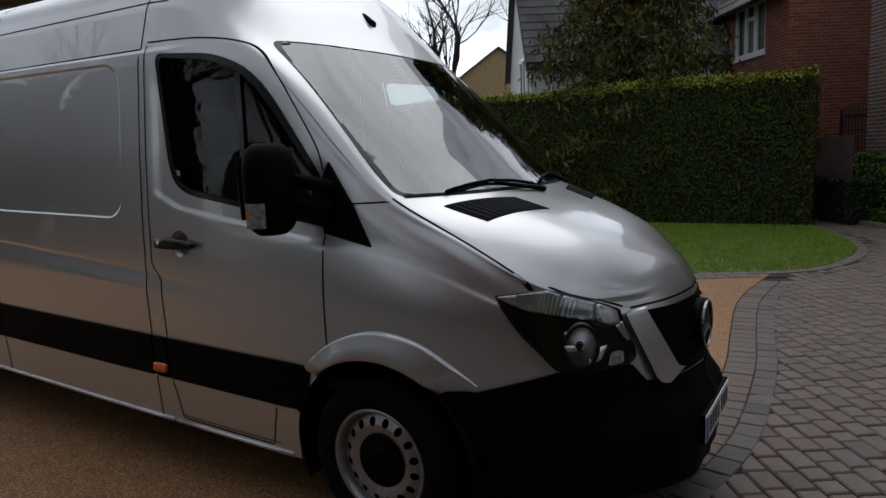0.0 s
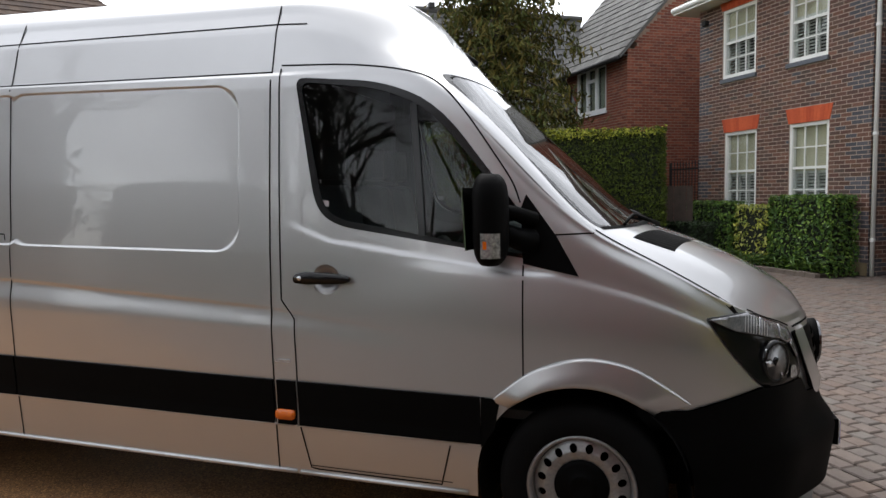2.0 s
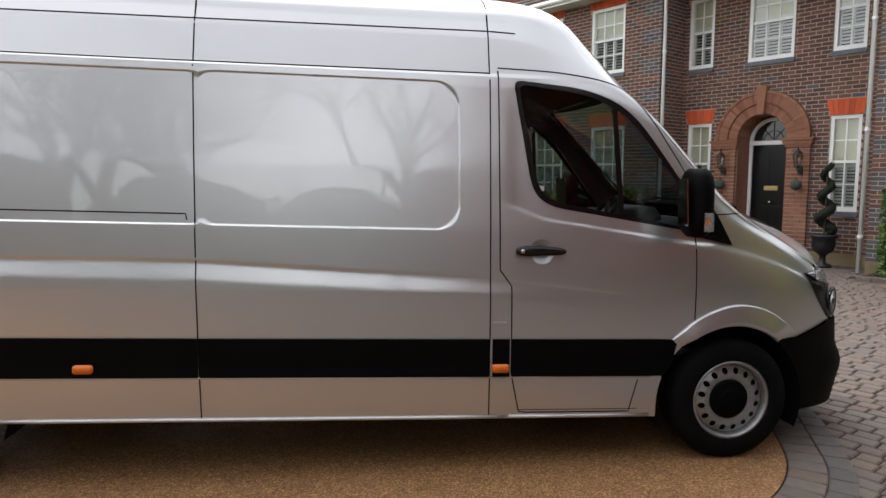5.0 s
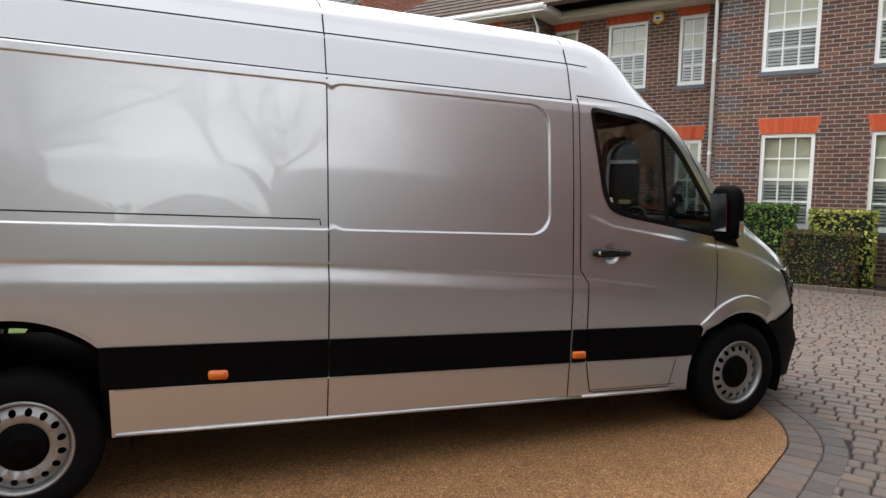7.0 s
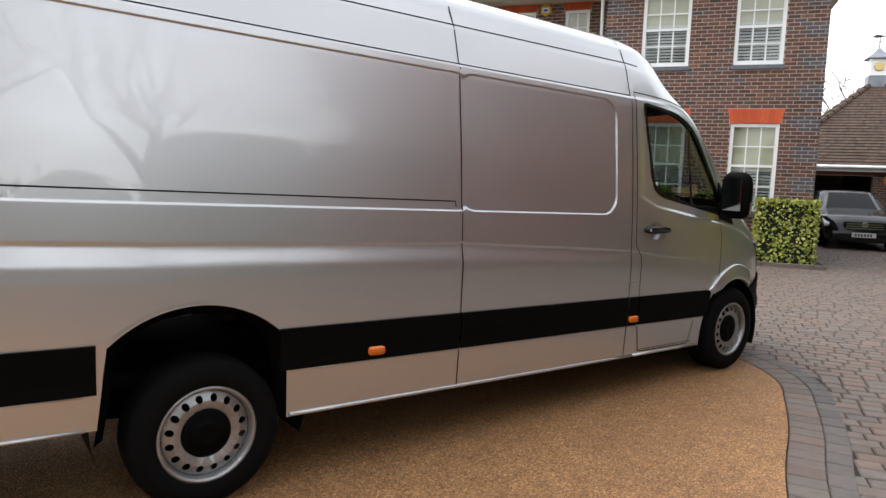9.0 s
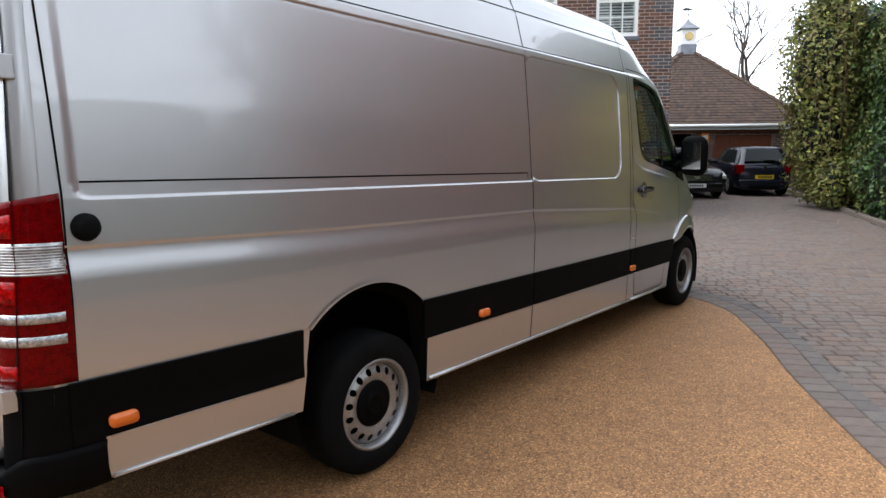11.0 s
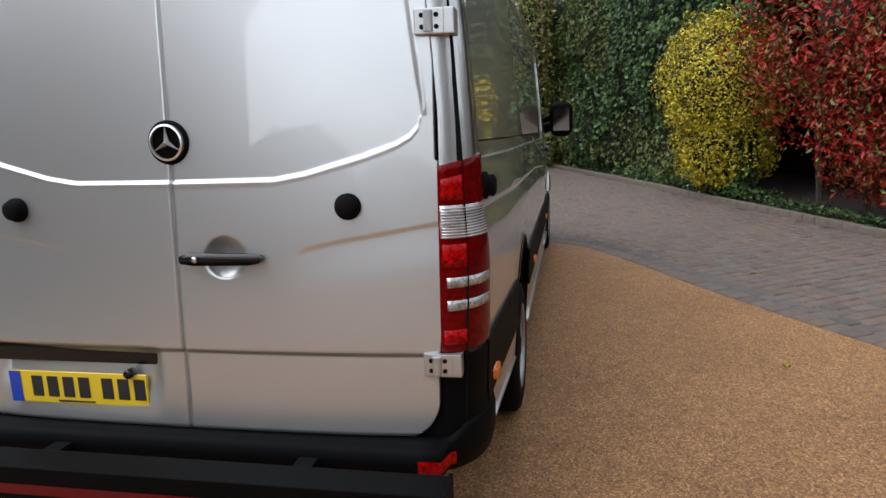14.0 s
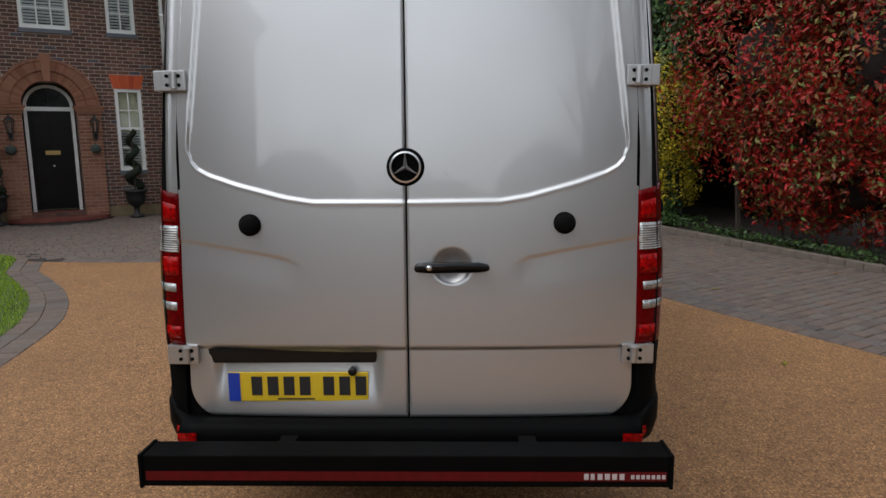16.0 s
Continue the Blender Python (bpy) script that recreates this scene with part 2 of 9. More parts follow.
LAUREL_LEAF = leaf_material("laurel_leaf", [srgb(c) for c in ("43602c", "52732f", "36502a", "6b8a3a", "7f9a42")], 0.4)
VARIEGATED_LEAF = leaf_material("variegated_leaf", [srgb(c) for c in ("a9ae44", "c5c460", "7f8f3c", "d2cf78", "66792f", "95a040")], 0.5)
SPRUCE_LEAF = leaf_material("spruce_needle", [srgb(c) for c in ("4b5226", "5a5e2a", "3b4420", "6e6732", "615b2c", "7a6a34")], 0.8)
TOPIARY_LEAF = leaf_material("topiary_leaf", [srgb(c) for c in ("27361f", "32432a", "1f2b1a", "3d4f2f")], 0.6)
GRASS = leaf_material("grass_blade", [srgb(c) for c in ("8dac2c", "9bba33", "7e9d25", "aec240", "70901f")], 0.6)


# ---- building helpers ----
def part(name, bm, mat, parent=None, label="", smooth=False, local=None):
    """Links a bmesh as one mesh object, under a thing or a part."""
    me = bpy.data.meshes.new(name)
    if local is not None:
        bm.transform(local)
    bmesh.ops.recalc_face_normals(bm, faces=bm.faces)
    bm.to_mesh(me)
    bm.free()
    for mm in (mat if isinstance(mat, (list, tuple)) else [mat]):
        me.materials.append(mm)
    if smooth:
        me.shade_smooth()
    ob = new(name, me)
    ob.parent = parent
    if label:
        ob["label"] = label
    return ob


def thing(name, label, category, m=None, group="", kind=""):
    e = new(name)
    e.empty_display_size = 0.1
    if m is not None:
        e.matrix_world = m
    return tagged(e, label, category, group, kind)


def box(bm, x0, x1, y0, y1, z0, z1, bevel=0.0):
    vs = [bm.verts.new((x, y, z)) for z in (z0, z1) for y in (y0, y1) for x in (x0, x1)]
    fs = [bm.faces.new([vs[i] for i in f]) for f in ((0, 2, 3, 1), (4, 5, 7, 6), (0, 1, 5, 4), (2, 6, 7, 3), (0, 4, 6, 2), (1, 3, 7, 5))]
    if bevel:
        bmesh.ops.bevel(bm, geom=list({e for f in fs for e in f.edges}), offset=bevel, segments=2, affect="EDGES", profile=0.7)
    return vs


def bm_box(*a, bevel=0.0):
    bm = bmesh.new()
    box(bm, *a, bevel=bevel)
    return bm


def prism(bm, pts, axis, a, b):
    """Extrudes a polygon (list of 2D points) along an axis from a to b."""
    def at(p, c):
        return {"x": (c, p[0], p[1]), "y": (p[0], c, p[1]), "z": (p[0], p[1], c)}[axis]
    lo, hi = [bm.verts.new(at(p, a)) for p in pts], [bm.verts.new(at(p, b)) for p in pts]
    bm.faces.new(lo), bm.faces.new(hi)
    for i in range(len(pts)):
        j = (i + 1) % len(pts)
        bm.faces.new((lo[i], lo[j], hi[j], hi[i]))


def lathe(bm, profile, seg=32, axis="z", centre=(0, 0, 0), caps=True):
    """Turns a profile of (radius, height) round an axis."""
    rings = []
    for r, h in profile:
        ring = []
        for k in range(seg):
            a = 2 * math.pi * k / seg
            c, s = r * math.cos(a), r * math.sin(a)
            p = {"z": (c, s, h), "y": (c, h, s), "x": (h, c, s)}[axis]
            ring.append(bm.verts.new([p[i] + centre[i] for i in range(3)]))
        rings.append(ring)
    for r0, r1 in zip(rings, rings[1:]):
        for k in range(seg):
            j = (k + 1) % seg
            bm.faces.new((r0[k], r0[j], r1[j], r1[k]))
    for ring, pr in ((rings[0], profile[0]), (rings[-1], profile[-1])) if caps else ():
        if pr[0] > 1e-4:
            bm.faces.new(ring)


def tube(bm, pts, radii, seg=8):
    """A swept tube through points, with one radius each."""
    rings = []
    for i, p in enumerate(pts):
        p = Vector(p)
        d = (Vector(pts[min(i + 1, len(pts) - 1)]) - Vector(pts[max(i - 1, 0)])).normalized()
        s = d.orthogonal().normalized() if abs(d.z) > 0.95 else d.cross(Vector((0, 0, 1))).normalized()
        t = d.cross(s)
        r = radii[i] if isinstance(radii, (list, tuple)) else radii
        rings.append([bm.verts.new(p + r * (math.cos(2 * math.pi * k / seg) * s + math.sin(2 * math.pi * k / seg) * t)) for k in range(seg)])
    for a, b in zip(rings, rings[1:]):
        for k in range(seg):
            bm.faces.new((a[k], a[(k + 1) % seg], b[(k + 1) % seg], b[k]))
    bm.faces.new(rings[0]), bm.faces.new(rings[-1])


def round_poly(pts, radius, n=5):
    """Rounds the corners of a convex polygon."""
    out = []
    for i, p in enumerate(pts):
        p = Vector(p)
        a, b = Vector(pts[i - 1]), Vector(pts[(i + 1) % len(pts)])
        r = radius[i] if isinstance(radius, (list, tuple)) else radius
        da, db = (a - p), (b - p)
        la, lb = min(r, da.length * 0.48), min(r, db.length * 0.48)
        pa, pb = p + da.normalized() * la, p + db.normalized() * lb
        for k in range(n + 1):
            t = k / n
            out.append(tuple((1 - t) ** 2 * pa + 2 * t * (1 - t) * p + t * t * pb))
    return out


def smooth01(a, b, x):
    t = np.clip((x - a) / (b - a), 0, 1)
    return t * t * (3 - 2 * t)

# ---- ground ----
def curve(pts, n=8):
    """Catmull-Rom through 2D points."""
    P = [np.array(p, float) for p in pts]
    P = [2 * P[0] - P[1]] + P + [2 * P[-1] - P[-2]]
    out = []
    for i in range(1, len(P) - 2):
        for k in range(n):
            t = k / n
            a, b, c, d = P[i - 1:i + 3]
            out.append(tuple(0.5 * (2 * b + (c - a) * t + (2 * a - 5 * b + 4 * c - d) * t * t + (3 * b - a - 3 * c + d) * t ** 3)))
    out.append(tuple(P[-2]))
    return out


def offset_line(line, d):
    out = []
    for i, p in enumerate(line):
        q, r = np.array(line[max(i - 1, 0)]), np.array(line[min(i + 1, len(line) - 1)])
        t = (r - q) / (np.linalg.norm(r - q) + 1e-9)
        out.append((p[0] + t[1] * d, p[1] - t[0] * d))
    return out


def in_poly(p, poly):
    c = False
    for i in range(len(poly)):
        a, b = poly[i - 1], poly[i]
        if (a[1] > p[1]) != (b[1] > p[1]) and p[0] < (b[0] - a[0]) * (p[1] - a[1]) / (b[1] - a[1]) + a[0]:
            c = not c
    return c


def flat(name, poly, z0, z1, mat, label, category, kind="structure"):
    bm = bmesh.new()
    vs = [bm.verts.new((p[0], p[1], z1)) for p in poly]
    f = bm.faces.new(vs)
    if z1 > z0:
        for v in [g for g in bmesh.ops.extrude_face_region(bm, geom=[f])["geom"] if isinstance(g, bmesh.types.BMVert)]:
            v.co.z = z0
    bmesh.ops.triangulate(bm, faces=[f for f in bm.faces if len(f.verts) > 4])
    return tagged(part(name, bm, mat), label, category, "", kind)


EDGE = curve([(-16, -11.0), (-9, -6.75), (-6, -4.9), (-3.4, -3.28), (-1.8, -2.36), (-0.95, -1.95), (-0.35, -1.62), (0.0, -1.40), (0.28, -1.08), (0.48, -0.66), (0.72, -0.05), (0.87, 0.75), (0.84, 1.94), (0.73, 2.9), (0.62, 3.9), (0.62, 4.6), (0.68, 5.35)])
LAWN_EDGE = curve([(-6.5, 3.27), (-5, 3.3), (-2.94, 3.66), (-2.1, 3.97), (-1.40, 4.40), (-0.78, 4.92), (-0.15, 5.48), (0.48, 5.82), (1.0, 6.15), (1.40, 6.9), (1.6, 8.1), (1.35, 9.5), (0.9, 10.9)])
KERB_LINE = curve([(-16, -13.4), (-9, -9.7), (-6, -8.1), (-3, -6.5), (0.05, -5.0), (2.7, -3.98), (4.5, -3.3), (6.2, -2.75), (9.5, -1.45), (12, -0.5), (15.6, 0.9), (19.5, 2.4)])

RESIN = material("resin_gravel", srgb("946f49"), 0.7, 0, srgb("795838"), 1.2, 9, 0.6)


def speckle(m, size, tones, strength, bump):
    """Small stones: a cell pattern that tints and lifts the surface."""
    n, l = m.node_tree.nodes, m.node_tree.links
    b = n["Principled BSDF"]
    base = b.inputs["Base Color"].links[0].from_socket
    co = [q for q in n if q.type == "TEX_COORD"][0]
    vo = n.new("ShaderNodeTexVoronoi")
    vo.inputs["Scale"].default_value = 1 / size
    l.new(co.outputs["Object"], vo.inputs["Vector"])
    sep = n.new("ShaderNodeSeparateColor")
    l.new(vo.outputs["Color"], sep.inputs["Color"])
    cr = n.new("ShaderNodeValToRGB")
    els = cr.color_ramp.elements
    while len(els) < len(tones):
        els.new(0.5)
    for i, t in enumerate(tones):
        els[i].position, els[i].color = i / (len(tones) - 1), (*t, 1)
    l.new(sep.outputs["Red"], cr.inputs["Fac"])
    mx = n.new("ShaderNodeMix")
    mx.data_type, mx.blend_type = "RGBA", "MULTIPLY"
    mx.inputs["Factor"].default_value = strength
    l.new(base, mx.inputs["A"])
    l.new(cr.outputs["Color"], mx.inputs["B"])
    l.new(mx.outputs["Result"], b.inputs["Base Color"])
    bp = n.new("ShaderNodeBump")
    bp.invert = True
    bp.inputs["Strength"].default_value, bp.inputs["Distance"].default_value = bump, size * 0.4
    l.new(vo.outputs["Distance"], bp.inputs["Height"])
    l.new(bp.outputs["Normal"], b.inputs["Normal"])


speckle(RESIN, 0.0085, [(0.45, 0.38, 0.32), (0.78, 0.72, 0.64), (0.95, 0.91, 0.85), (1.15, 1.1, 1.0), (2.0, 2.0, 1.95)], 1.0, 0.8)
TARMAC = material("far_ground", srgb("5d5a52"), 0.95, 0, srgb("484a3a"), 0.5, 8, 0.8)
JOINT = material("paving_joint_sand", srgb("332c28"), 1.0, 0, srgb("241f1c"), 8, 90, 0.8, bump=0.3)
LAWN_SOIL = material("lawn_base", srgb("4d6122"), 1.0, 0, srgb("3c4d1a"), 3, 60, 0.8, bump=0.5)
PAVER_TONES = [srgb(c) for c in ("6a5e57", "70645c", "635851", "746459", "6b5d54", "6d665f", "5e544e", "715f54", "68605a")]
PAVER = material("tumbled_paver", (1, 1, 1), 0.75, 0, (0.72, 0.7, 0.7), 12, 90, 0.8, bump=0.35, bump_scale=110, random_colour=PAVER_TONES, island=True)
PAVER_SINGLE = material("tumbled_paver_single", (1, 1, 1), 0.75, 0, (0.72, 0.7, 0.7), 12, 90, 0.8, bump=0.35, bump_scale=110, random_colour=PAVER_TONES)
BORDER_GREY = material("grey_border_sett", (1, 1, 1), 0.75, 0, (0.7, 0.7, 0.7), 12, 90, 0.8, bump=0.3, bump_scale=110, random_colour=[srgb(c) for c in ("5c5653", "675f5a", "524d4b", "6b645f")])

ground = flat("ground", [(-400, -400), (400, -400), (400, 400), (-400, 400)], -0.06, -0.06, TARMAC, "dull ground reaching to the horizon", "ground")
resin_poly = EDGE + [p for p in reversed(offset_line(LAWN_EDGE, 0.10)) if p[0] < 0.75] + [(-16, 3.2)]
resin = flat("resin_drive", resin_poly, -0.05, 0.0, RESIN, "golden-brown resin-bound gravel drive", "drive")
lawn_poly = LAWN_EDGE + [(-0.5, 12.6), (-6.5, 12.6)]
lawn = flat("lawn", lawn_poly, -0.05, 0.012, LAWN_SOIL, "short green lawn with a curved edge", "lawn")
bed_poly = [(p[0], p[1]) for p in KERB_LINE] + [(40, 0), (40, -40), (-30, -40)]
flat("planting_bed", bed_poly, -0.05, 0.05, SOIL, "dark soil under the ivy and shrubs", "planting bed")
flat("paving_bed", [(-16, -12.8), (0, -5.3), (8, -2.3), (20, 2.0), (24, 14), (8, 16), (1.0, 13), (0.6, 4), (0.4, 0), (-1.6, -2.2), (-8, -6.1), (-16, -10.9)], -0.05, -0.012, JOINT, "dark sand between the paving setts", "paving")
paving = thing("paving", "weathered brown-red block paving", "paving", None, "", "structure")


def block_mesh(lx, ly, h, ch=0.006):
    """A paving block: top, chamfered rim and sides."""
    v, f = [], []
    for z, o in ((-h, 0), (-ch, 0), (0, ch)):
        v += [(-lx / 2 + o, -ly / 2 + o, z), (lx / 2 - o, -ly / 2 + o, z), (lx / 2 - o, ly / 2 - o, z), (-lx / 2 + o, ly / 2 - o, z)]
    f.append((8, 9, 10, 11))
    for b in (0, 4):
        f += [(b + k, b + (k + 1) % 4, b + 4 + (k + 1) % 4, b + 4 + k) for k in range(4)]
    return v, f


BORDER_D = 0.36
paver_limit = offset_line(EDGE, BORDER_D - 0.07)
not_paved = resin_poly
HOUSE_ROT = Matrix.Rotation(radians(-57), 4, "Z")
HOUSE_INV = HOUSE_ROT.inverted()
edge_big = paver_limit + [(0.7, 12), (-30, 12), (-30, -11)]
lawn_big = offset_line(LAWN_EDGE, 0.14) + [(-0.5, 13), (-16, 13)]


def paved(x, y):
    """Whether the blocks lie here."""
    ky = float(np.interp(x, [p[0] for p in KERB_LINE], [p[1] for p in KERB_LINE]))
    if y < ky + 0.06 or x > 19 or x < -9:
        return False
    if in_poly((x, y), edge_big) or in_poly((x, y), lawn_big):
        return False
    q = HOUSE_INV @ Vector((x, y, 0))
    lim = 9.35 if -5.6 < q.x < -1.55 else 7.72
    if -10.2 < q.x < 2.9 and q.y > lim:
        return False
    if math.hypot(q.x + 3.83, q.y - 9.3) < 1.0 or q.y > 13.5 and q.x < 3 or y > 12.6:
        return False
    return True


rng = random.Random(5)
ROW_DIR = radians(-57)
rc, rs = math.cos(ROW_DIR), math.sin(ROW_DIR)
blocks = []
row = 0
for b in np.arange(-15.0, 22.0, 0.126):
    a = -14.0 + (row % 2) * 0.09 + rng.random() * 0.05
    row += 1
    while a < 14.0:
        ln = rng.choice((0.125, 0.15, 0.20, 0.18, 0.165))
        x, y = rc * (a + ln / 2) - rs * b, rs * (a + ln / 2) + rc * b
        if -9 < x < 19 and -12 < y < 13 and paved(x, y):
            blocks.append((x, y, ln - 0.012, rng.uniform(-0.003, 0.003), rng.uniform(-1.2, 1.2)))
        a += ln
near = sorted((k for k, q in enumerate(blocks) if -0.6 < q[0] < 3.2 and -3.2 < q[1] < 4), key=lambda k: math.hypot(blocks[k][0] - 0.9, blocks[k][1] + 0.9))[:300]
near_set = set(near)
V, F = [], []
for k, (x, y, ln, dz, tw) in enumerate(blocks):
    if k in near_set:
        continue
    v, f = block_mesh(ln, 0.1145, 0.03, 0.008)
    t = ROW_DIR + radians(tw)
    c, s = math.cos(t), math.sin(t)
    o = len(V)
    V += [(x + c * p[0] - s * p[1], y + s * p[0] + c * p[1], p[2] + dz) for p in v]
    F += [tuple(i + o for i in q) for q in f]
me = bpy.data.meshes.new("paver_field")
me.from_pydata(V, [], F)
me.materials.append(PAVER)
pf = new("paver_field", me)
pf.parent = paving
tagged(pf, "", "", "", "stuff")
shared = {}
for k in near:
    x, y, ln, dz, tw = blocks[k]
    if round(ln, 3) not in shared:
        v, f = block_mesh(ln, 0.1145, 0.03, 0.008)
        mm = bpy.data.meshes.new("paver")
        mm.from_pydata(v, [], f)
        mm.materials.append(PAVER_SINGLE)
        shared[round(ln, 3)] = mm
    o = new("paver", shared[round(ln, 3)])
    o.matrix_world = Matrix.Translation((x, y, dz)) @ Matrix.Rotation(ROW_DIR + radians(tw), 4, "Z")
    o.parent = paving


def along(line, step):
    """Points at even steps along a line, with the direction there."""
    out, left = [], 0.0
    for p, q in zip(line, line[1:]):
        d = math.hypot(q[0] - p[0], q[1] - p[1])
        t = left
        while t < d:
            out.append((p[0] + (q[0] - p[0]) * t / d, p[1] + (q[1] - p[1]) * t / d, math.atan2(q[1] - p[1], q[0] - p[0])))
            t += step
        left = t - d
    return out


def course(name, line, step, depth, mat, parent, z=0.0, h=0.04, lo=-9.0, hi=30.0, maxn=290):
    """A row of blocks laid along a line."""
    v, f = block_mesh(step - 0.008, depth - 0.008, h)
    mm = bpy.data.meshes.new(name)
    mm.from_pydata(v, [], f)
    mm.materials.append(mat)
    n = 0
    for x, y, a in along(line, step):
        if lo < x < hi and n < maxn:
            o = new(name, mm)
            o.matrix_world = Matrix.Translation((x, y, z + rng.uniform(-0.003, 0.002))) @ Matrix.Rotation(a + rng.uniform(-0.02, 0.02), 4, "Z")
            o.parent = parent
            n += 1


edging = thing("drive_edging", "double edging of brown and grey setts round the drive", "edging", None, "", "structure")
flat("edging_bed", offset_line(EDGE, 0.005) + list(reversed(offset_line(EDGE, BORDER_D - 0.01))), -0.05, -0.0055, JOINT, "dark sand between edging setts", "edging")
course("edging_sett", offset_line(EDGE, 0.105), 0.135, 0.20, PAVER_SINGLE, edging, z=0.004, lo=-7)
course("grey_sett", offset_line(EDGE, 0.274), 0.17, 0.145, BORDER_GREY, edging, z=0.004, lo=-8)
lawn_edging = thing("lawn_edging", "curved brown-grey sett edging round the lawn", "edging", None, "", "structure")
flat("lawn_edging_bed", offset_line(LAWN_EDGE, 0.0) + list(reversed(offset_line(LAWN_EDGE, 0.355))), -0.05, -0.002, JOINT, "dark sand between edging setts", "edging")
course("lawn_sett", offset_line(LAWN_EDGE, 0.07), 0.20, 0.16, PAVER_SINGLE, lawn_edging, z=0.010, lo=-8)
course("lawn_sett", offset_line(LAWN_EDGE, 0.25), 0.13, 0.21, PAVER_SINGLE, lawn_edging, z=0.008, lo=-8, hi=0.6)
kerb = thing("kerb", "low weathered kerb stones along the planting", "kerb", None, "", "structure")
course("kerb_stone", KERB_LINE, 0.24, 0.13, KERB, kerb, z=0.085, h=0.12, lo=-9)

# grass blades on the part of the lawn that is seen
V, F = [], []
for k in range(52000):
    x, y = rng.uniform(-4.5, 1.65), rng.uniform(3.3, 10.9)
    if not in_poly((x, y), lawn_poly):
        continue
    a, h, w = rng.uniform(0, 6.28), rng.uniform(0.025, 0.055), 0.005
    dx, dy, lx, ly = math.cos(a) * w, math.sin(a) * w, rng.uniform(-0.02, 0.02), rng.uniform(-0.02, 0.02)
    o = len(V)
    V += [(x - dx, y - dy, 0.012), (x + dx, y + dy, 0.012), (x + lx, y + ly, 0.012 + h)]
    F.append((o, o + 1, o + 2))
me = bpy.data.meshes.new("grass")
me.from_pydata(V, [], F)
me.materials.append(GRASS)
tagged(new("grass", me), "short green grass on the lawn", "grass", "", "stuff")
# fallen leaves on the paving by the kerb
for k, (x, y) in enumerate(((1.18, -3.72), (0.86, -3.90), (0.72, -3.97), (2.3, -3.6), (-0.4, -4.6), (3.2, -3.3), (-1.2, -2.9), (-3.6, -2.5))):
    bm = bmesh.new()
    vs = [bm.verts.new(p) for p in ((-0.05, 0, 0.004), (0, 0.022, 0.014), (0.05, 0, 0.006), (0, -0.022, 0.012))]
    bm.faces.new(vs[:3]), bm.faces.new((vs[0], vs[2], vs[3]))
    lf = part("fallen_leaf", bm, RED_LEAF if k < 5 else YELLOW_LEAF)
    lf.matrix_world = Matrix.Translation((x, y, 0.001)) @ Matrix.Rotation(k * 1.3, 4, "Z")
    tagged(lf, "fallen leaf on the paving", "leaf", "fallen leaves")

# ---- the van: long, high-roofed, silver; front axle at the origin, heading +x ----
from mathutils.bvhtree import BVHTree
RAKE = Matrix(((1, 0, 0, 0), (0, 1, 0, 0), (-0.026, 0, 1, 0), (0, 0, 0, 1)))
van = thing("van", "long high-roofed silver panel van parked on the resin drive", "van")

SEC_Z = [0.25, 0.5, 0.7, 0.95, 1.28, 1.6, 2.03, 2.085, 2.105, 2.30, 2.40, 2.48, 2.53, 2.58, 2.62, 2.635]
SEC_Y = [0.945, 0.962, 0.972, 0.978, 0.966, 0.945, 0.905, 0.896, 0.880, 0.828, 0.778, 0.69, 0.60, 0.45, 0.25, 0.0]
CREASE_X = [-5.9, -5.44, -4.5, -2.9, -1.4, -0.5, 0.0]
CREASE_Z = [1.13, 1.122, 1.105, 1.095, 1.027, 0.931, 0.88]


def panel_sd(x, z, x0, x1, z0, z1, r):
    """Signed distance to a rounded rectangle, negative inside."""
    cx, cz, hx, hz = (x0 + x1) / 2, (z0 + z1) / 2, (x1 - x0) / 2 - r, (z1 - z0) / 2 - r
    dx, dz = abs(x - cx) - hx, abs(z - cz) - hz
    return math.hypot(max(dx, 0), max(dz, 0)) + min(max(dx, dz), 0) - r


def emboss(x, z):
    """How far the pressed steel of the side stands out or in."""
    d = 0.0
    if x < -1.40 and z < 2.15:
        sd = min(panel_sd(x, z, -5.62, -2.87, 1.28, 2.045, 0.05), panel_sd(x, z, -2.93, -1.555, 1.28, 2.05, 0.13))
        d -= 0.010 * float(smooth01(0.004, -0.004, sd))
    cz = float(np.interp(x, CREASE_X, CREASE_Z))
    fade = float(smooth01(-0.5, -1.0, x)) * (0.4 + 0.6 * float(smooth01(-1.1, -1.7, x)))
    if z < 1.2:
        t = z - cz
        d += fade * (0.0135 * float(smooth01(-0.002, -0.105, t)) - 0.0045 * float(smooth01(0.006, -0.004, t)))
    # the dished edge of the door round its window
    if -1.33 < x < -0.05:
        t = z - float(np.interp(x, [-1.30, -1.10, -0.20], [1.42, 1.345, 1.225]))
        d -= 0.006 * float(smooth01(-0.010, 0.010, t)) * float(smooth01(-1.33, -1.22, x)) * float(smooth01(-0.05, -0.22, x)) * float(smooth01(0.75, 0.45, t))
    if z < 0.505:
        d += 0.006
    return d


# the front end: guide curves from the cab's rear edge to the nose, from the sill up to the middle of roof, windscreen and bonnet
GUIDE_Q = [0.25, 0.5, 0.75, 1.0, 1.28, 1.6, 2.03, 2.12, 2.40, 7.40, 12.40, 16.40]
SIDE_X = [-1.45, -1.10, -0.80, -0.50, -0.20, 0.08, 0.32, 0.55]
SIDE_K = [1.0, 1.0, 1.0, 0.998, 0.988, 0.967, 0.935, 0.868]


def side_guide(y, z, nose):
    """The lower side at one height: straight along the doors, then round the nose."""
    return [(x, y * k, z) for x, k in zip(SIDE_X, SIDE_K)] + [(x, w, z) for x, w in nose]


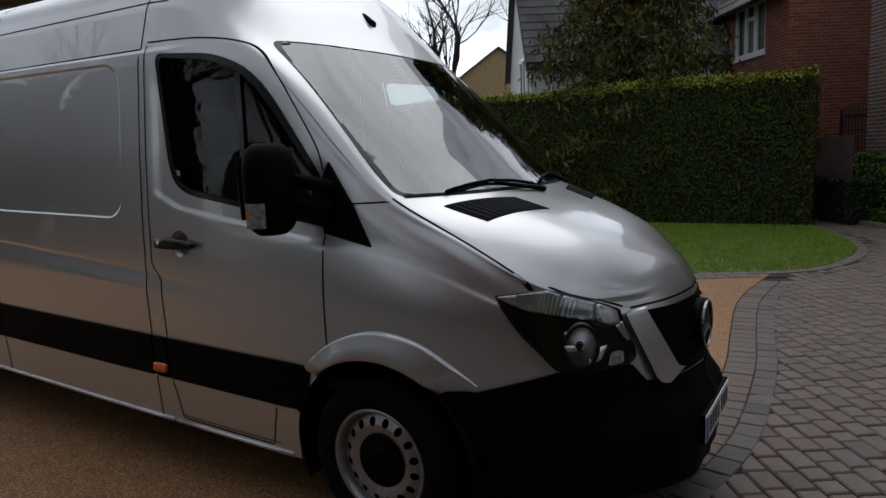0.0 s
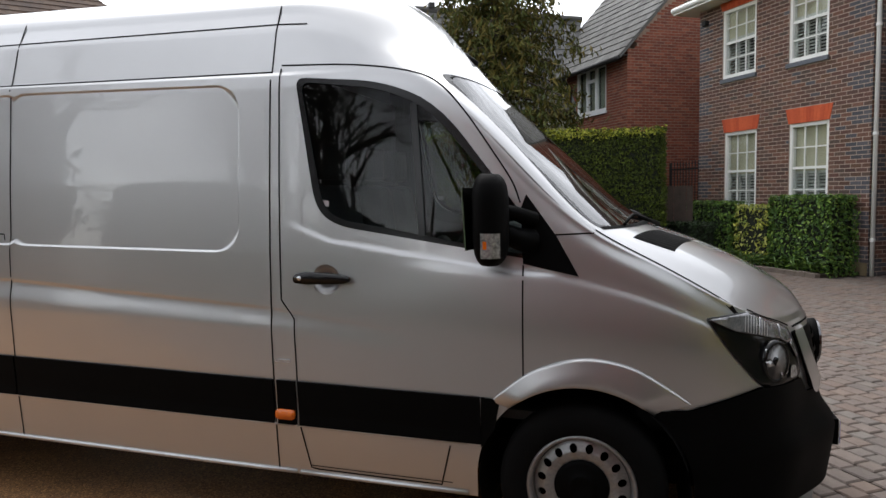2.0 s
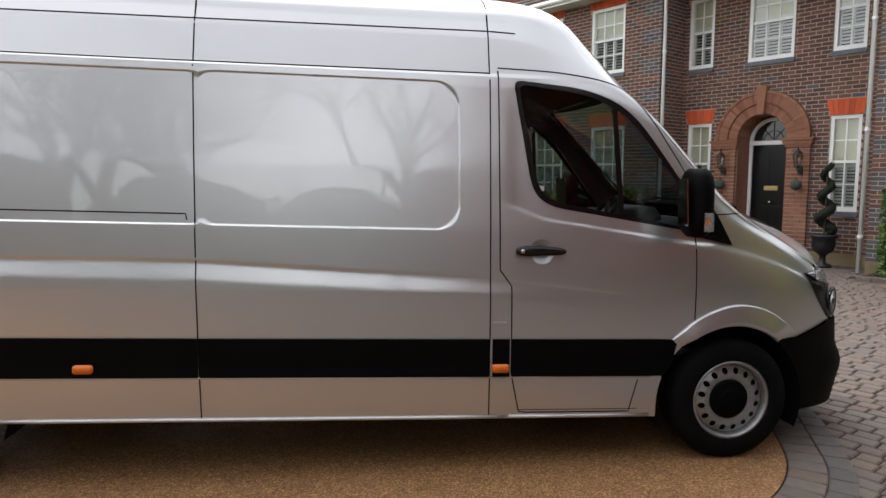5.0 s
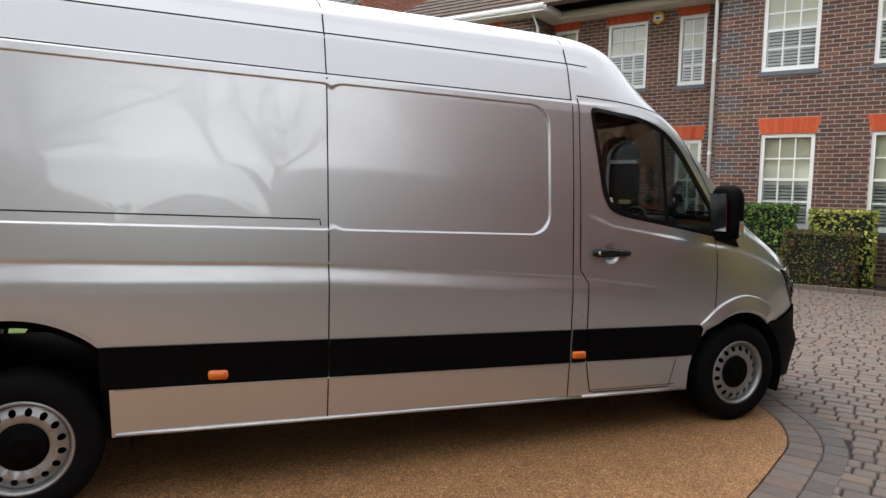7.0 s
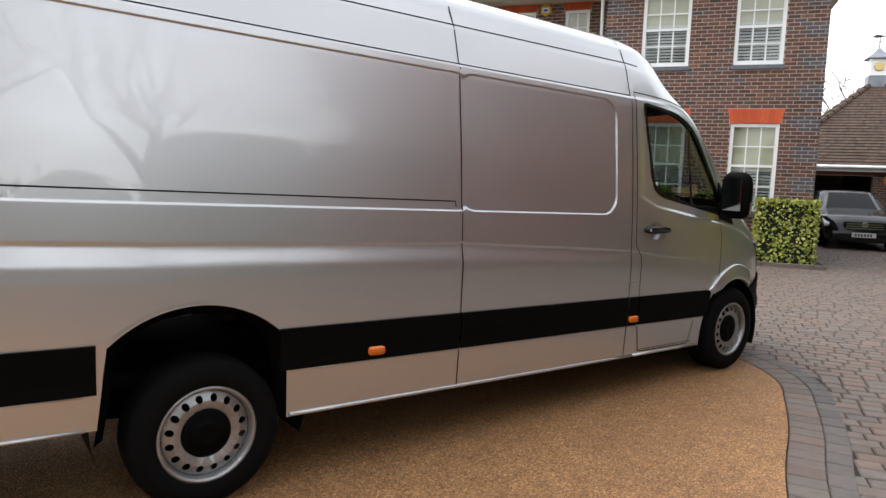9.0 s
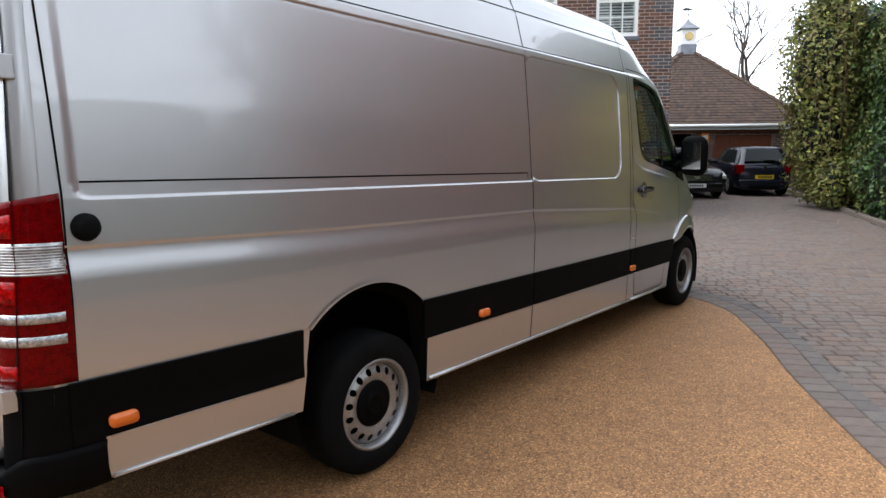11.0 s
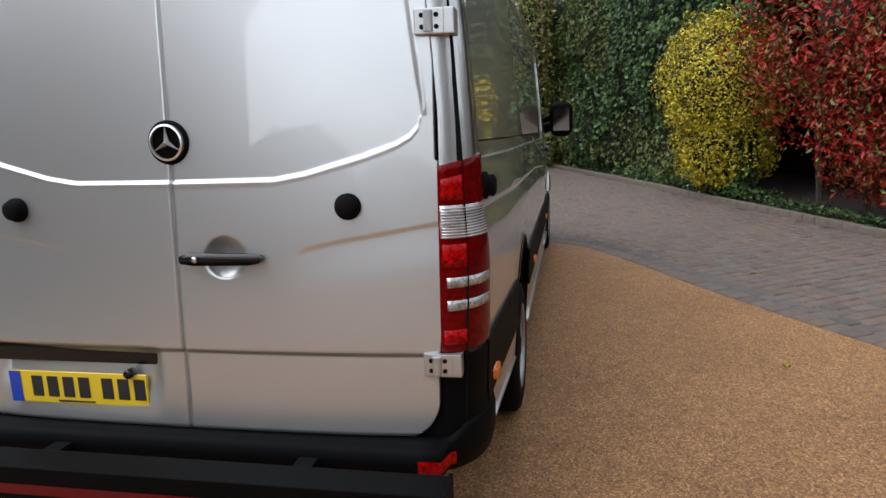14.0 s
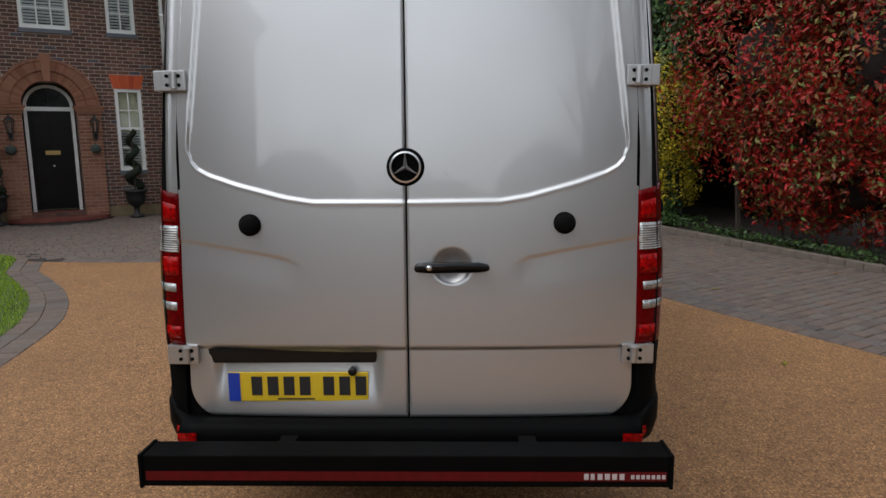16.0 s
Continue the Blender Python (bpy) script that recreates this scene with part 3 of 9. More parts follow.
GUIDES = [
    side_guide(0.945, 0.25, [(0.75, 0.70), (0.89, 0.48), (1.01, 0.23), (1.045, 0.0)]),
    side_guide(0.962, 0.50, [(0.785, 0.72), (0.92, 0.49), (1.04, 0.23), (1.075, 0.0)]),
    side_guide(0.973, 0.75, [(0.775, 0.725), (0.912, 0.48), (1.03, 0.23), (1.06, 0.0)]),
    [(-1.45, 0.977, 1.0), (-1.10, 0.977, 1.0), (-0.80, 0.976, 1.0), (-0.50, 0.972, 0.998), (-0.20, 0.963, 0.99), (0.08, 0.942, 0.975), (0.32, 0.908, 0.95),
     (0.55, 0.842, 0.91), (0.748, 0.708, 0.89), (0.897, 0.465, 0.88), (1.01, 0.222, 0.885), (1.04, 0, 0.885)],
    [(-1.45, 0.966, 1.28), (-1.10, 0.966, 1.28), (-0.80, 0.962, 1.275), (-0.50, 0.952, 1.265), (-0.20, 0.932, 1.25), (0.08, 0.902, 1.195), (0.32, 0.872, 1.122),
     (0.55, 0.822, 1.02), (0.735, 0.69, 0.985), (0.887, 0.452, 0.945), (0.998, 0.222, 0.955), (1.026, 0, 0.955)],
    [(-1.45, 0.945, 1.6), (-1.10, 0.943, 1.6), (-0.80, 0.935, 1.59), (-0.50, 0.922, 1.56), (-0.20, 0.910, 1.44), (0.08, 0.885, 1.30), (0.32, 0.853, 1.20),
     (0.55, 0.803, 1.075), (0.728, 0.685, 1.022), (0.880, 0.445, 0.968), (0.990, 0.222, 0.985), (1.017, 0, 0.988)],
    [(-1.45, 0.905, 2.03), (-1.10, 0.90, 2.035), (-0.80, 0.890, 2.03), (-0.50, 0.885, 1.86), (-0.22, 0.884, 1.58), (0.06, 0.864, 1.372), (0.32, 0.824, 1.25),
     (0.56, 0.786, 1.112), (0.718, 0.68, 1.045), (0.866, 0.44, 0.995), (0.978, 0.22, 1.013), (1.002, 0, 1.018)],
    [(-1.45, 0.878, 2.12), (-1.08, 0.872, 2.125), (-0.76, 0.862, 2.105), (-0.46, 0.860, 1.905), (-0.18, 0.864, 1.605), (0.055, 0.856, 1.392), (0.32, 0.806, 1.265),
     (0.57, 0.774, 1.125), (0.706, 0.675, 1.062), (0.868, 0.438, 1.018), (0.964, 0.218, 1.036), (0.988, 0, 1.042)],
    [(-1.45, 0.778, 2.40), (-1.05, 0.800, 2.30), (-0.72, 0.802, 2.135), (-0.43, 0.802, 1.915), (-0.17, 0.818, 1.635), (0.06, 0.836, 1.402), (0.33, 0.775, 1.280),
     (0.572, 0.715, 1.162), (0.712, 0.622, 1.100), (0.858, 0.432, 1.036), (0.952, 0.217, 1.054), (0.976, 0, 1.060)],
    [(-1.45, 0.67, 2.513), (-0.95, 0.65, 2.45), (-0.635, 0.62, 2.175), (-0.36, 0.625, 1.895), (-0.085, 0.635, 1.625), (0.15, 0.65, 1.408), (0.365, 0.645, 1.325),
     (0.57, 0.60, 1.235), (0.722, 0.548, 1.156), (0.850, 0.425, 1.062), (0.938, 0.215, 1.072), (0.964, 0, 1.076)],
    [(-1.45, 0.37, 2.608), (-0.92, 0.36, 2.53), (-0.585, 0.34, 2.165), (-0.295, 0.34, 1.885), (-0.01, 0.345, 1.622), (0.235, 0.35, 1.410), (0.43, 0.40, 1.345),
     (0.61, 0.39, 1.274), (0.755, 0.36, 1.206), (0.868, 0.26, 1.130), (0.925, 0.12, 1.104), (0.945, 0, 1.094)],
    [(-1.45, 0, 2.635), (-0.90, 0, 2.54), (-0.565, 0, 2.165), (-0.265, 0, 1.885), (0.025, 0, 1.62), (0.265, 0, 1.408), (0.44, 0, 1.352),
     (0.61, 0, 1.286), (0.74, 0, 1.226), (0.845, 0, 1.168), (0.90, 0, 1.130), (0.930, 0, 1.106)],
]

# tighter bends at the shoulder of the wing and at the bonnet's edge
for q, lo, f, out in ((1.22, 3, 0.82, 0.007), (2.08, 7, 0.55, 0.004)):
    GUIDE_Q.insert(lo + 1, q)
    GUIDES.insert(lo + 1, [(a[0] + (b[0] - a[0]) * f, a[1] + (b[1] - a[1]) * f + (out if 2 < k < 9 else 0), a[2] + (b[2] - a[2]) * f) for k, (a, b) in enumerate(zip(GUIDES[lo], GUIDES[lo + 1]))])


def glide(t, P):
    """Values at the parameters ts of a smooth curve without overshoot through the knots P at t; returns a function."""
    t, P = np.asarray(t, float), np.asarray(P, float)
    h = np.diff(t)[:, None]
    d = np.diff(P, axis=0) / h
    m = np.empty_like(P)
    m[0], m[-1] = d[0], d[-1]
    w1, w2 = 2 * h[1:] + h[:-1], h[1:] + 2 * h[:-1]
    flat_run = d[:-1] * d[1:] <= 0
    with np.errstate(divide="ignore", invalid="ignore"):
        hm = (w1 + w2) / (w1 / d[:-1] + w2 / d[1:])
    m[1:-1] = np.where(flat_run, 0.25 * (d[:-1] + d[1:]), hm)

    def at(ts):
        ts = np.asarray(ts, float)
        k = np.clip(np.searchsorted(t, ts, side="right") - 1, 0, len(t) - 2)
        u = ((ts - t[k]) / (t[k + 1] - t[k]))[:, None]
        hh = (t[k + 1] - t[k])[:, None]
        return (1 + 2 * u) * (1 - u) ** 2 * P[k] + u * (1 - u) ** 2 * hh * m[k] + u * u * (3 - 2 * u) * P[k + 1] + u * u * (u - 1) * hh * m[k + 1]
    return at


def chord(P):
    """Running length along a line of points."""
    return np.concatenate([[0], np.cumsum(np.maximum(1e-4, np.linalg.norm(np.diff(np.asarray(P, float), axis=0), axis=1)))])


def van_point(x, y0, z0):
    """The body behind the cab: a section point (y0, z0) carried to the station x."""
    y, xx = y0, x
    if x < -5.6:
        xx += 0.066 * (z0 - 0.7) * float(smooth01(-5.6, -5.87, x))
    y *= 1 - 0.028 * float(smooth01(-4.7, -5.74, x))
    if y0 > 0.5:
        y += emboss(x, z0)
    return Vector((xx, y, z0))


def van_body():
    zs = sorted({round(v, 4) for v in (list(np.arange(0.25, 0.86, 0.05)) + list(np.arange(0.86, 1.16, 0.006)) + list(np.arange(1.16, 1.25, 0.015))
                                      + list(np.arange(1.25, 1.27, 0.006)) + list(np.arange(1.27, 1.292, 0.0025)) + list(np.arange(1.295, 1.42, 0.008)) + list(np.arange(1.43, 1.92, 0.035)) + list(np.arange(1.93, 2.035, 0.01)) + list(np.arange(2.035, 2.06, 0.0025)) + list(np.arange(2.065, 2.13, 0.0085))
                                      + list(np.arange(2.14, 2.40, 0.03)) + SEC_Z)})
    zs = [z for z in zs if z <= 2.40]
    prof = [(float(np.interp(z, SEC_Z, SEC_Y)), z) for z in zs]
    q = list(zs)
    for i in range(1, 15):
        a = i / 14 * math.pi / 2
        prof.append((0.778 * (math.cos(a) ** 0.9 if math.cos(a) > 1e-6 else 0.0), 2.40 + 0.235 * math.sin(a) ** 1.15))
        q.append(2.40 + i)
    xs = sorted({round(v, 4) for v in (list(np.arange(-5.74, -5.58, 0.012)) + list(np.arange(-5.57, -2.96, 0.08)) + list(np.arange(-2.98, -2.82, 0.012))
                                      + list(np.arange(-2.80, -1.71, 0.07)) + list(np.arange(-1.70, -1.575, 0.008)) + list(np.arange(-1.572, -1.54, 0.003)) + list(np.arange(-1.535, -1.46, 0.02)))})
    columns = [[van_point(x, y, z) for y, z in prof] for x in xs]
    # the front end
    stations = [0.06 * k for k in range(int(9 / 0.06) + 1)] + [9 + 0.05 * k for k in range(1, 41)]
    lines = []
    for g in GUIDES:
        u = chord(g)
        lines.append(glide(u, g)(np.interp(stations, range(12), u)))
    q = np.clip(np.array(q), 0.25, 16.40)
    kq = np.clip(np.searchsorted(GUIDE_Q, q, side="right") - 1, 0, len(GUIDE_Q) - 2)
    fq = (q - np.array(GUIDE_Q)[kq]) / np.diff(GUIDE_Q)[kq]
    sheet = []
    for j in range(len(stations)):
        P = np.array([ln[j] for ln in lines])
        u = chord(P)
        sheet.append(glide(u, P)(u[kq] + fq * (u[kq + 1] - u[kq])))
    S = np.array(sheet)
    for _ in range(70):
        S[1:-1] = 0.5 * S[1:-1] + 0.25 * (S[:-2] + S[2:])
        S[-1, :, 1] = 0.0
    lo = int(np.searchsorted(q, 1.30))
    for _ in range(5):
        S[:, lo:-1] = 0.5 * S[:, lo:-1] + 0.25 * (S[:, lo - 1:-2] + S[:, lo + 1:])
    S[:, -1, 1] = 0.0
    for j, st in enumerate(stations):
        b = float(smooth01(0.0, 1.6, st))
        col = []
        for i, (y, z) in enumerate(prof):
            p = Vector(S[j, i])
            if b < 1:
                p = Vector((p.x, y, z)).lerp(p, b)
            if q[i] < 2.1:
                p.y += emboss(p.x, p.z) * float(smooth01(0.35, 0.0, p.x))
            col.append(p)
        columns.append(col)
    bm = bmesh.new()
    grid = []
    for half in columns:
        row = [bm.verts.new((p.x, -p.y, p.z)) for p in half[:-1]]
        row.append(bm.verts.new((half[-1].x, 0, half[-1].z)))
        row += [bm.verts.new((p.x, p.y, p.z)) for p in reversed(half[:-1])]
        grid.append(row)
    for a, b in zip(grid, grid[1:]):
        for i in range(len(a) - 1):
            bm.faces.new((a[i], a[i + 1], b[i + 1], b[i]))
    bmesh.ops.remove_doubles(bm, verts=bm.verts, dist=2e-4)
    return bm


def inside(p, poly):
    """Whether a 2D point lies in a convex polygon."""
    s = 0
    for i in range(len(poly)):
        a, b = poly[i - 1], poly[i]
        c = (b[0] - a[0]) * (p[1] - a[1]) - (b[1] - a[1]) * (p[0] - a[0])
        if c * s < 0:
            return False
        s = s or c
    return True


def cut_hole(bm, poly, axes, pick):
    """Cuts a convex outline out of a sheet, seen along the third axis; pick chooses the faces that may be cut."""
    i, j = axes
    lo = [min(p[k] for p in poly) - 0.05 for k in (0, 1)]
    hi = [max(p[k] for p in poly) + 0.05 for k in (0, 1)]

    def near():
        return [f for f in bm.faces if pick(f) and lo[0] < f.calc_center_median()[i] < hi[0] and lo[1] < f.calc_center_median()[j] < hi[1]]
    for k in range(len(poly)):
        a, b = poly[k - 1], poly[k]
        d = (b[0] - a[0], b[1] - a[1])
        if math.hypot(*d) < 1e-5:
            continue
        co, no = [0, 0, 0], [0, 0, 0]
        co[i], co[j], no[i], no[j] = a[0], a[1], d[1], -d[0]
        fs = near()
        geom = list({v for f in fs for v in f.verts}) + list({e for f in fs for e in f.edges}) + fs
        bmesh.ops.bisect_plane(bm, geom=geom, plane_co=co, plane_no=no, dist=1e-5)
    dead = [f for f in near() if inside((f.calc_center_median()[i], f.calc_center_median()[j]), poly)]
    bmesh.ops.delete(bm, geom=dead, context="FACES")


def clipped_grid(poly, step):
    """A flat grid, clipped to a convex outline, in its own two coordinates."""
    bm = bmesh.new()
    x0, x1, y0, y1 = min(p[0] for p in poly), max(p[0] for p in poly), min(p[1] for p in poly), max(p[1] for p in poly)
    nx, ny = max(1, math.ceil((x1 - x0) / step)), max(1, math.ceil((y1 - y0) / step))
    vs = [[bm.verts.new((x0 + (x1 - x0) * i / nx, y0 + (y1 - y0) * j / ny, 0)) for j in range(ny + 1)] for i in range(nx + 1)]
    for i in range(nx):
        for j in range(ny):
            bm.faces.new((vs[i][j], vs[i + 1][j], vs[i + 1][j + 1], vs[i][j + 1]))
    area = sum(poly[k - 1][0] * poly[k][1] - poly[k][0] * poly[k - 1][1] for k in range(len(poly)))
    s = 1 if area > 0 else -1
    for k in range(len(poly)):
        a, b = poly[k - 1], poly[k]
        d = (b[0] - a[0], b[1] - a[1])
        if math.hypot(*d) < 1e-5:
            continue
        bmesh.ops.bisect_plane(bm, geom=bm.verts[:] + bm.edges[:] + bm.faces[:], plane_co=(*a, 0), plane_no=(s * d[1], -s * d[0], 0), clear_outer=True, dist=1e-6)
    return bm


class Skin:
    """Lays pieces on a surface, seen along one direction."""

    def __init__(self, bm):
        self.tree = BVHTree.FromBMesh(bm)

    def spot(self, view, a, b, off):
        o, d = {"right": ((a, -3, b), (0, 1, 0)), "left": ((a, 3, b), (0, -1, 0)), "rear": ((-8, a, b), (1, 0, 0)),
                "front": ((3, a, b), (-1, 0, 0)), "top": ((a, b, 5), (0, 0, -1))}[view]
        hit, nrm, _, _ = self.tree.ray_cast(Vector(o), Vector(d))
        if hit is None:
            hit, nrm, _, _ = self.tree.find_nearest(Vector(o) + Vector(d) * 2.1)
        return hit - Vector(d) * off

    def patch(self, view, poly, off=0.003, step=0.04, depth=0.0):
        bm = clipped_grid(poly, step)
        for v in bm.verts:
            v.co = self.spot(view, v.co.x, v.co.y, off)
        if depth:
            rim = [e for e in bm.edges if e.is_boundary]
            ext = bmesh.ops.extrude_edge_only(bm, edges=rim)["geom"]
            d = {"right": (0, 1, 0), "left": (0, -1, 0), "rear": (1, 0, 0), "front": (-1, 0, 0), "top": (0, 0, -1)}[view]
            for v in ext:
                if isinstance(v, bmesh.types.BMVert):
                    v.co += Vector(d) * depth
        return bm

    def strip(self, view, pts, width, off=0.0015, step=0.04, closed=False, bm=None):
        """A narrow ribbon along a line on the surface."""
        bm = bm or bmesh.new()
        path = []
        n = len(pts)
        for k in range(n if closed else n - 1):
            a, b = Vector(pts[k]), Vector(pts[(k + 1) % n])
            m = max(1, math.ceil((b - a).length / step))
            path += [a + (b - a) * t / m for t in range(m)]
        if not closed:
            path.append(Vector(pts[-1]))
        rows = []
        for k, p in enumerate(path):
            q0 = path[k - 1] if (k or closed) else p
            q1 = path[(k + 1) % len(path)] if (k + 1 < len(path) or closed) else p
            d = (q1 - q0).normalized()
            s = Vector((-d.y, d.x)) * width / 2
            rows.append([bm.verts.new(self.spot(view, p.x + s.x, p.y + s.y, off)), bm.verts.new(self.spot(view, p.x - s.x, p.y - s.y, off))])
        for k in range(len(rows) if closed else len(rows) - 1):
            a, b = rows[k], rows[(k + 1) % len(rows)]
            bm.faces.new((a[0], a[1], b[1], b[0]))
        return bm

    def ring(self, view, outer, inner, off=0.004, step=0.03):
        """A band between two outlines with the same number of points."""
        bm = bmesh.new()
        rows = []
        for p, q in zip(outer, inner):
            p, q = Vector(p), Vector(q)
            rows.append([bm.verts.new(self.spot(view, *(p + (q - p) * t), off)) for t in (0, 0.5, 1)])
        for k in range(len(rows)):
            a, b = rows[k - 1], rows[k]
            for t in (0, 1):
                bm.faces.new((a[t], a[t + 1], b[t + 1], b[t]))
        return bm


def shrink(poly, d):
    """Moves the corners of an outline towards its middle by about d."""
    c = sum((Vector(p) for p in poly), Vector((0, 0))) / len(poly)
    return [tuple(Vector(p) + (c - Vector(p)).normalized() * min(d, (c - Vector(p)).length * 0.9)) for p in poly]


body_bm = van_body()
skin = Skin(body_bm)


def rear_x(y, z):
    """The rear doors' surface: leaning in towards the top, bowed, with pressed panels."""
    x = -5.885 + 0.066 * (z - 0.7) + 0.035 * (abs(y) / 0.85) ** 3
    ay = abs(y)
    # upper pressed field with a dipping lower edge and a fine bead round it
    edge = float(np.interp(ay, [0, 0.34, 0.44, 0.62, 0.72, 0.76, 0.782, 0.797], [1.236, 1.238, 1.254, 1.302, 1.336, 1.358, 1.382, 1.43]))
    rr = max(edge - z, ay - (0.797 - 0.12 * max(0.0, z - 1.43)))
    x += 0.007 * float(smooth01(0.005, -0.005, rr)) - 0.0014 * math.exp(-((rr - 0.009) / 0.005) ** 2)
    # side creases that run on from the flanks, and the low fold
    cz = float(np.interp(ay, [0.37, 0.40, 0.44, 0.54, 0.83], [0.985, 1.008, 1.028, 1.048, 1.096]))
    t = z - cz
    x += float(smooth01(0.37, 0.47, ay)) * 0.0035 * float(smooth01(0.004, -0.004, t)) * float(smooth01(-0.15, 0.0, t))
    x += 0.010 * float(smooth01(0.70, 0.685, z)) + 0.003 * math.exp(-((z - 0.694) / 0.008) ** 2)
    # number plate recess
    x += 0.028 * float(smooth01(0.0, -0.05, panel_sd(y, z, 0.080, 0.745, 0.40, 0.71, 0.03))) * float(smooth01(0.45, 0.66, z))
    r = math.hypot(y + 0.165, z - 1.0) / 0.067
    if r < 1:
        x += 0.028 * (1 - r ** 3)
    return x


def shoulder(z):
    """Half width of the tail at a height."""
    return float(np.interp(z, SEC_Z, SEC_Y)) * 0.955


# wheel openings
REAR_ARC = [(-4.36 + 0.545 * math.cos(a), 0.295 + 0.545 * math.sin(a)) for a in [math.pi * (0.265 + 0.48 * k / 20) for k in range(21)]]
REAR_HOLE = [(-3.955, 0.55), (-3.945, 0.20)][::-1] + REAR_ARC + [(-4.755, 0.55), (-4.80, 0.20)]
FRONT_ARC = [(0.44 * math.cos(a), 0.335 + 0.44 * math.sin(a)) for a in [math.pi * (0.02 + 0.96 * k / 28) for k in range(29)]]
FRONT_HOLE = [(0.44, 0.20)] + FRONT_ARC + [(-0.44, 0.20)]
for hole in (REAR_HOLE, FRONT_HOLE):
    cut_hole(body_bm, hole, (0, 2), lambda f: abs(f.calc_center_median().y) > 0.55)

WINDOW = round_poly([(-1.265, 2.075), (-0.86, 2.045), (-0.60, 1.945), (-0.155, 1.36), (-0.20, 1.285), (-1.07, 1.412), (-1.165, 1.49)],
                    [0.05, 0.12, 0.2, 0.03, 0.03, 0.1, 0.1])
SCREEN = round_poly([(-0.775, 2.09), (0.775, 2.09), (0.822, 1.415), (-0.822, 1.415)], [0.05, 0.05, 0.04, 0.04])
BOWL = [(-1.113 + 0.066 * math.cos(2 * math.pi * k / 28), 1.172 + 0.066 * math.sin(2 * math.pi * k / 28)) for k in range(28)]
cut_hole(body_bm, BOWL, (0, 2), lambda f: abs(f.calc_center_median().y) > 0.5)
cut_hole(body_bm, WINDOW, (0, 2), lambda f: abs(f.calc_center_median().y) > 0.5)
cut_hole(body_bm, SCREEN, (1, 2), lambda f: f.calc_center_median().x > -0.95 and f.calc_center_median().z > 1.2)

# the cab's inner lining
lining = body_bm.copy()
bmesh.ops.delete(lining, geom=[f for f in lining.faces if f.calc_center_median().x < -1.45 or f.calc_center_median().x > 0.35 or f.calc_center_median().z < 0.5], context="FACES")
lining.normal_update()
mid = Vector((-0.7, 0, 1.5))
for v in lining.verts:
    d = (mid - v.co)
    v.co += Vector((d.x * 0.02, d.y * 0.045, d.z * 0.03))
part("cab_lining", lining, CAB_TRIM, van, "dark grey cab lining", True, RAKE)

# front bumper: the black lower nose
BUMP_X, BUMP_Z = [0.25, 0.42, 0.70, 0.90, 0.94, 1.08], [0.69, 0.69, 0.778, 0.768, 0.69, 0.663]


def in_bumper(c):
    return c.x > 0.25 and c.z < float(np.interp(c.x, BUMP_X, BUMP_Z))


for xa, za, xb, zb in zip(BUMP_X, BUMP_Z, BUMP_X[1:], BUMP_Z[1:]):
    fs = [f for f in body_bm.faces if any(xa - 0.002 < v.co.x < xb + 0.002 for v in f.verts) and 0.5 < f.calc_center_median().z < 0.9]
    bmesh.ops.bisect_plane(body_bm, geom=list({v for f in fs for v in f.verts}) + list({e for f in fs for e in f.edges}) + fs, plane_co=(xa, 0, za), plane_no=(za - zb, 0, xb - xa), dist=1e-5)
bumper = body_bm.copy()
bmesh.ops.delete(bumper, geom=[f for f in bumper.faces if not in_bumper(f.calc_center_median())], context="FACES")
bmesh.ops.delete(body_bm, geom=[f for f in body_bm.faces if in_bumper(f.calc_center_median())], context="FACES")
for v in bumper.verts:
    k = 1.0 + 0.016 + 0.012 * float(smooth01(0.62, 0.52, v.co.z)) * float(smooth01(0.40, 0.46, v.co.z))
    ay = abs(v.co.y)
    v.co.x += 0.03 * float(smooth01(0.04, 0.27, ay)) * float(smooth01(0.62, 0.33, ay)) * float(smooth01(0.66, 0.55, v.co.z))
    v.co.y *= k
    v.co.x += 0.008 + 0.045 * float(smooth01(0.62, 0.5, v.co.z)) * float(smooth01(0.5, 0.9, v.co.x))
part("front_bumper", bumper, BLACK_PLASTIC, van, "black plastic front bumper", True, RAKE)
# the lower edge rises behind the rear wheel and ends at the rear bumper
for co, no in (((0, 0, 0.335), (0, 0, 1)), ((-5.605, 0, 0), (1, 0, 0))):
    fs = [f for f in body_bm.faces if f.calc_center_median().x < -4.6 and f.calc_center_median().z < 0.56]
    bmesh.ops.bisect_plane(body_bm, geom=list({v for f in fs for v in f.verts}) + list({e for f in fs for e in f.edges}) + fs, plane_co=co, plane_no=no, dist=1e-5)
bmesh.ops.delete(body_bm, geom=[f for f in body_bm.faces if f.calc_center_median().x < -4.6 and (f.calc_center_median().z < 0.335 or (f.calc_center_median().x < -5.605 and f.calc_center_median().z < 0.56))], context="FACES")
part("body", body_bm, SILVER, van, "silver painted body shell", True, RAKE)

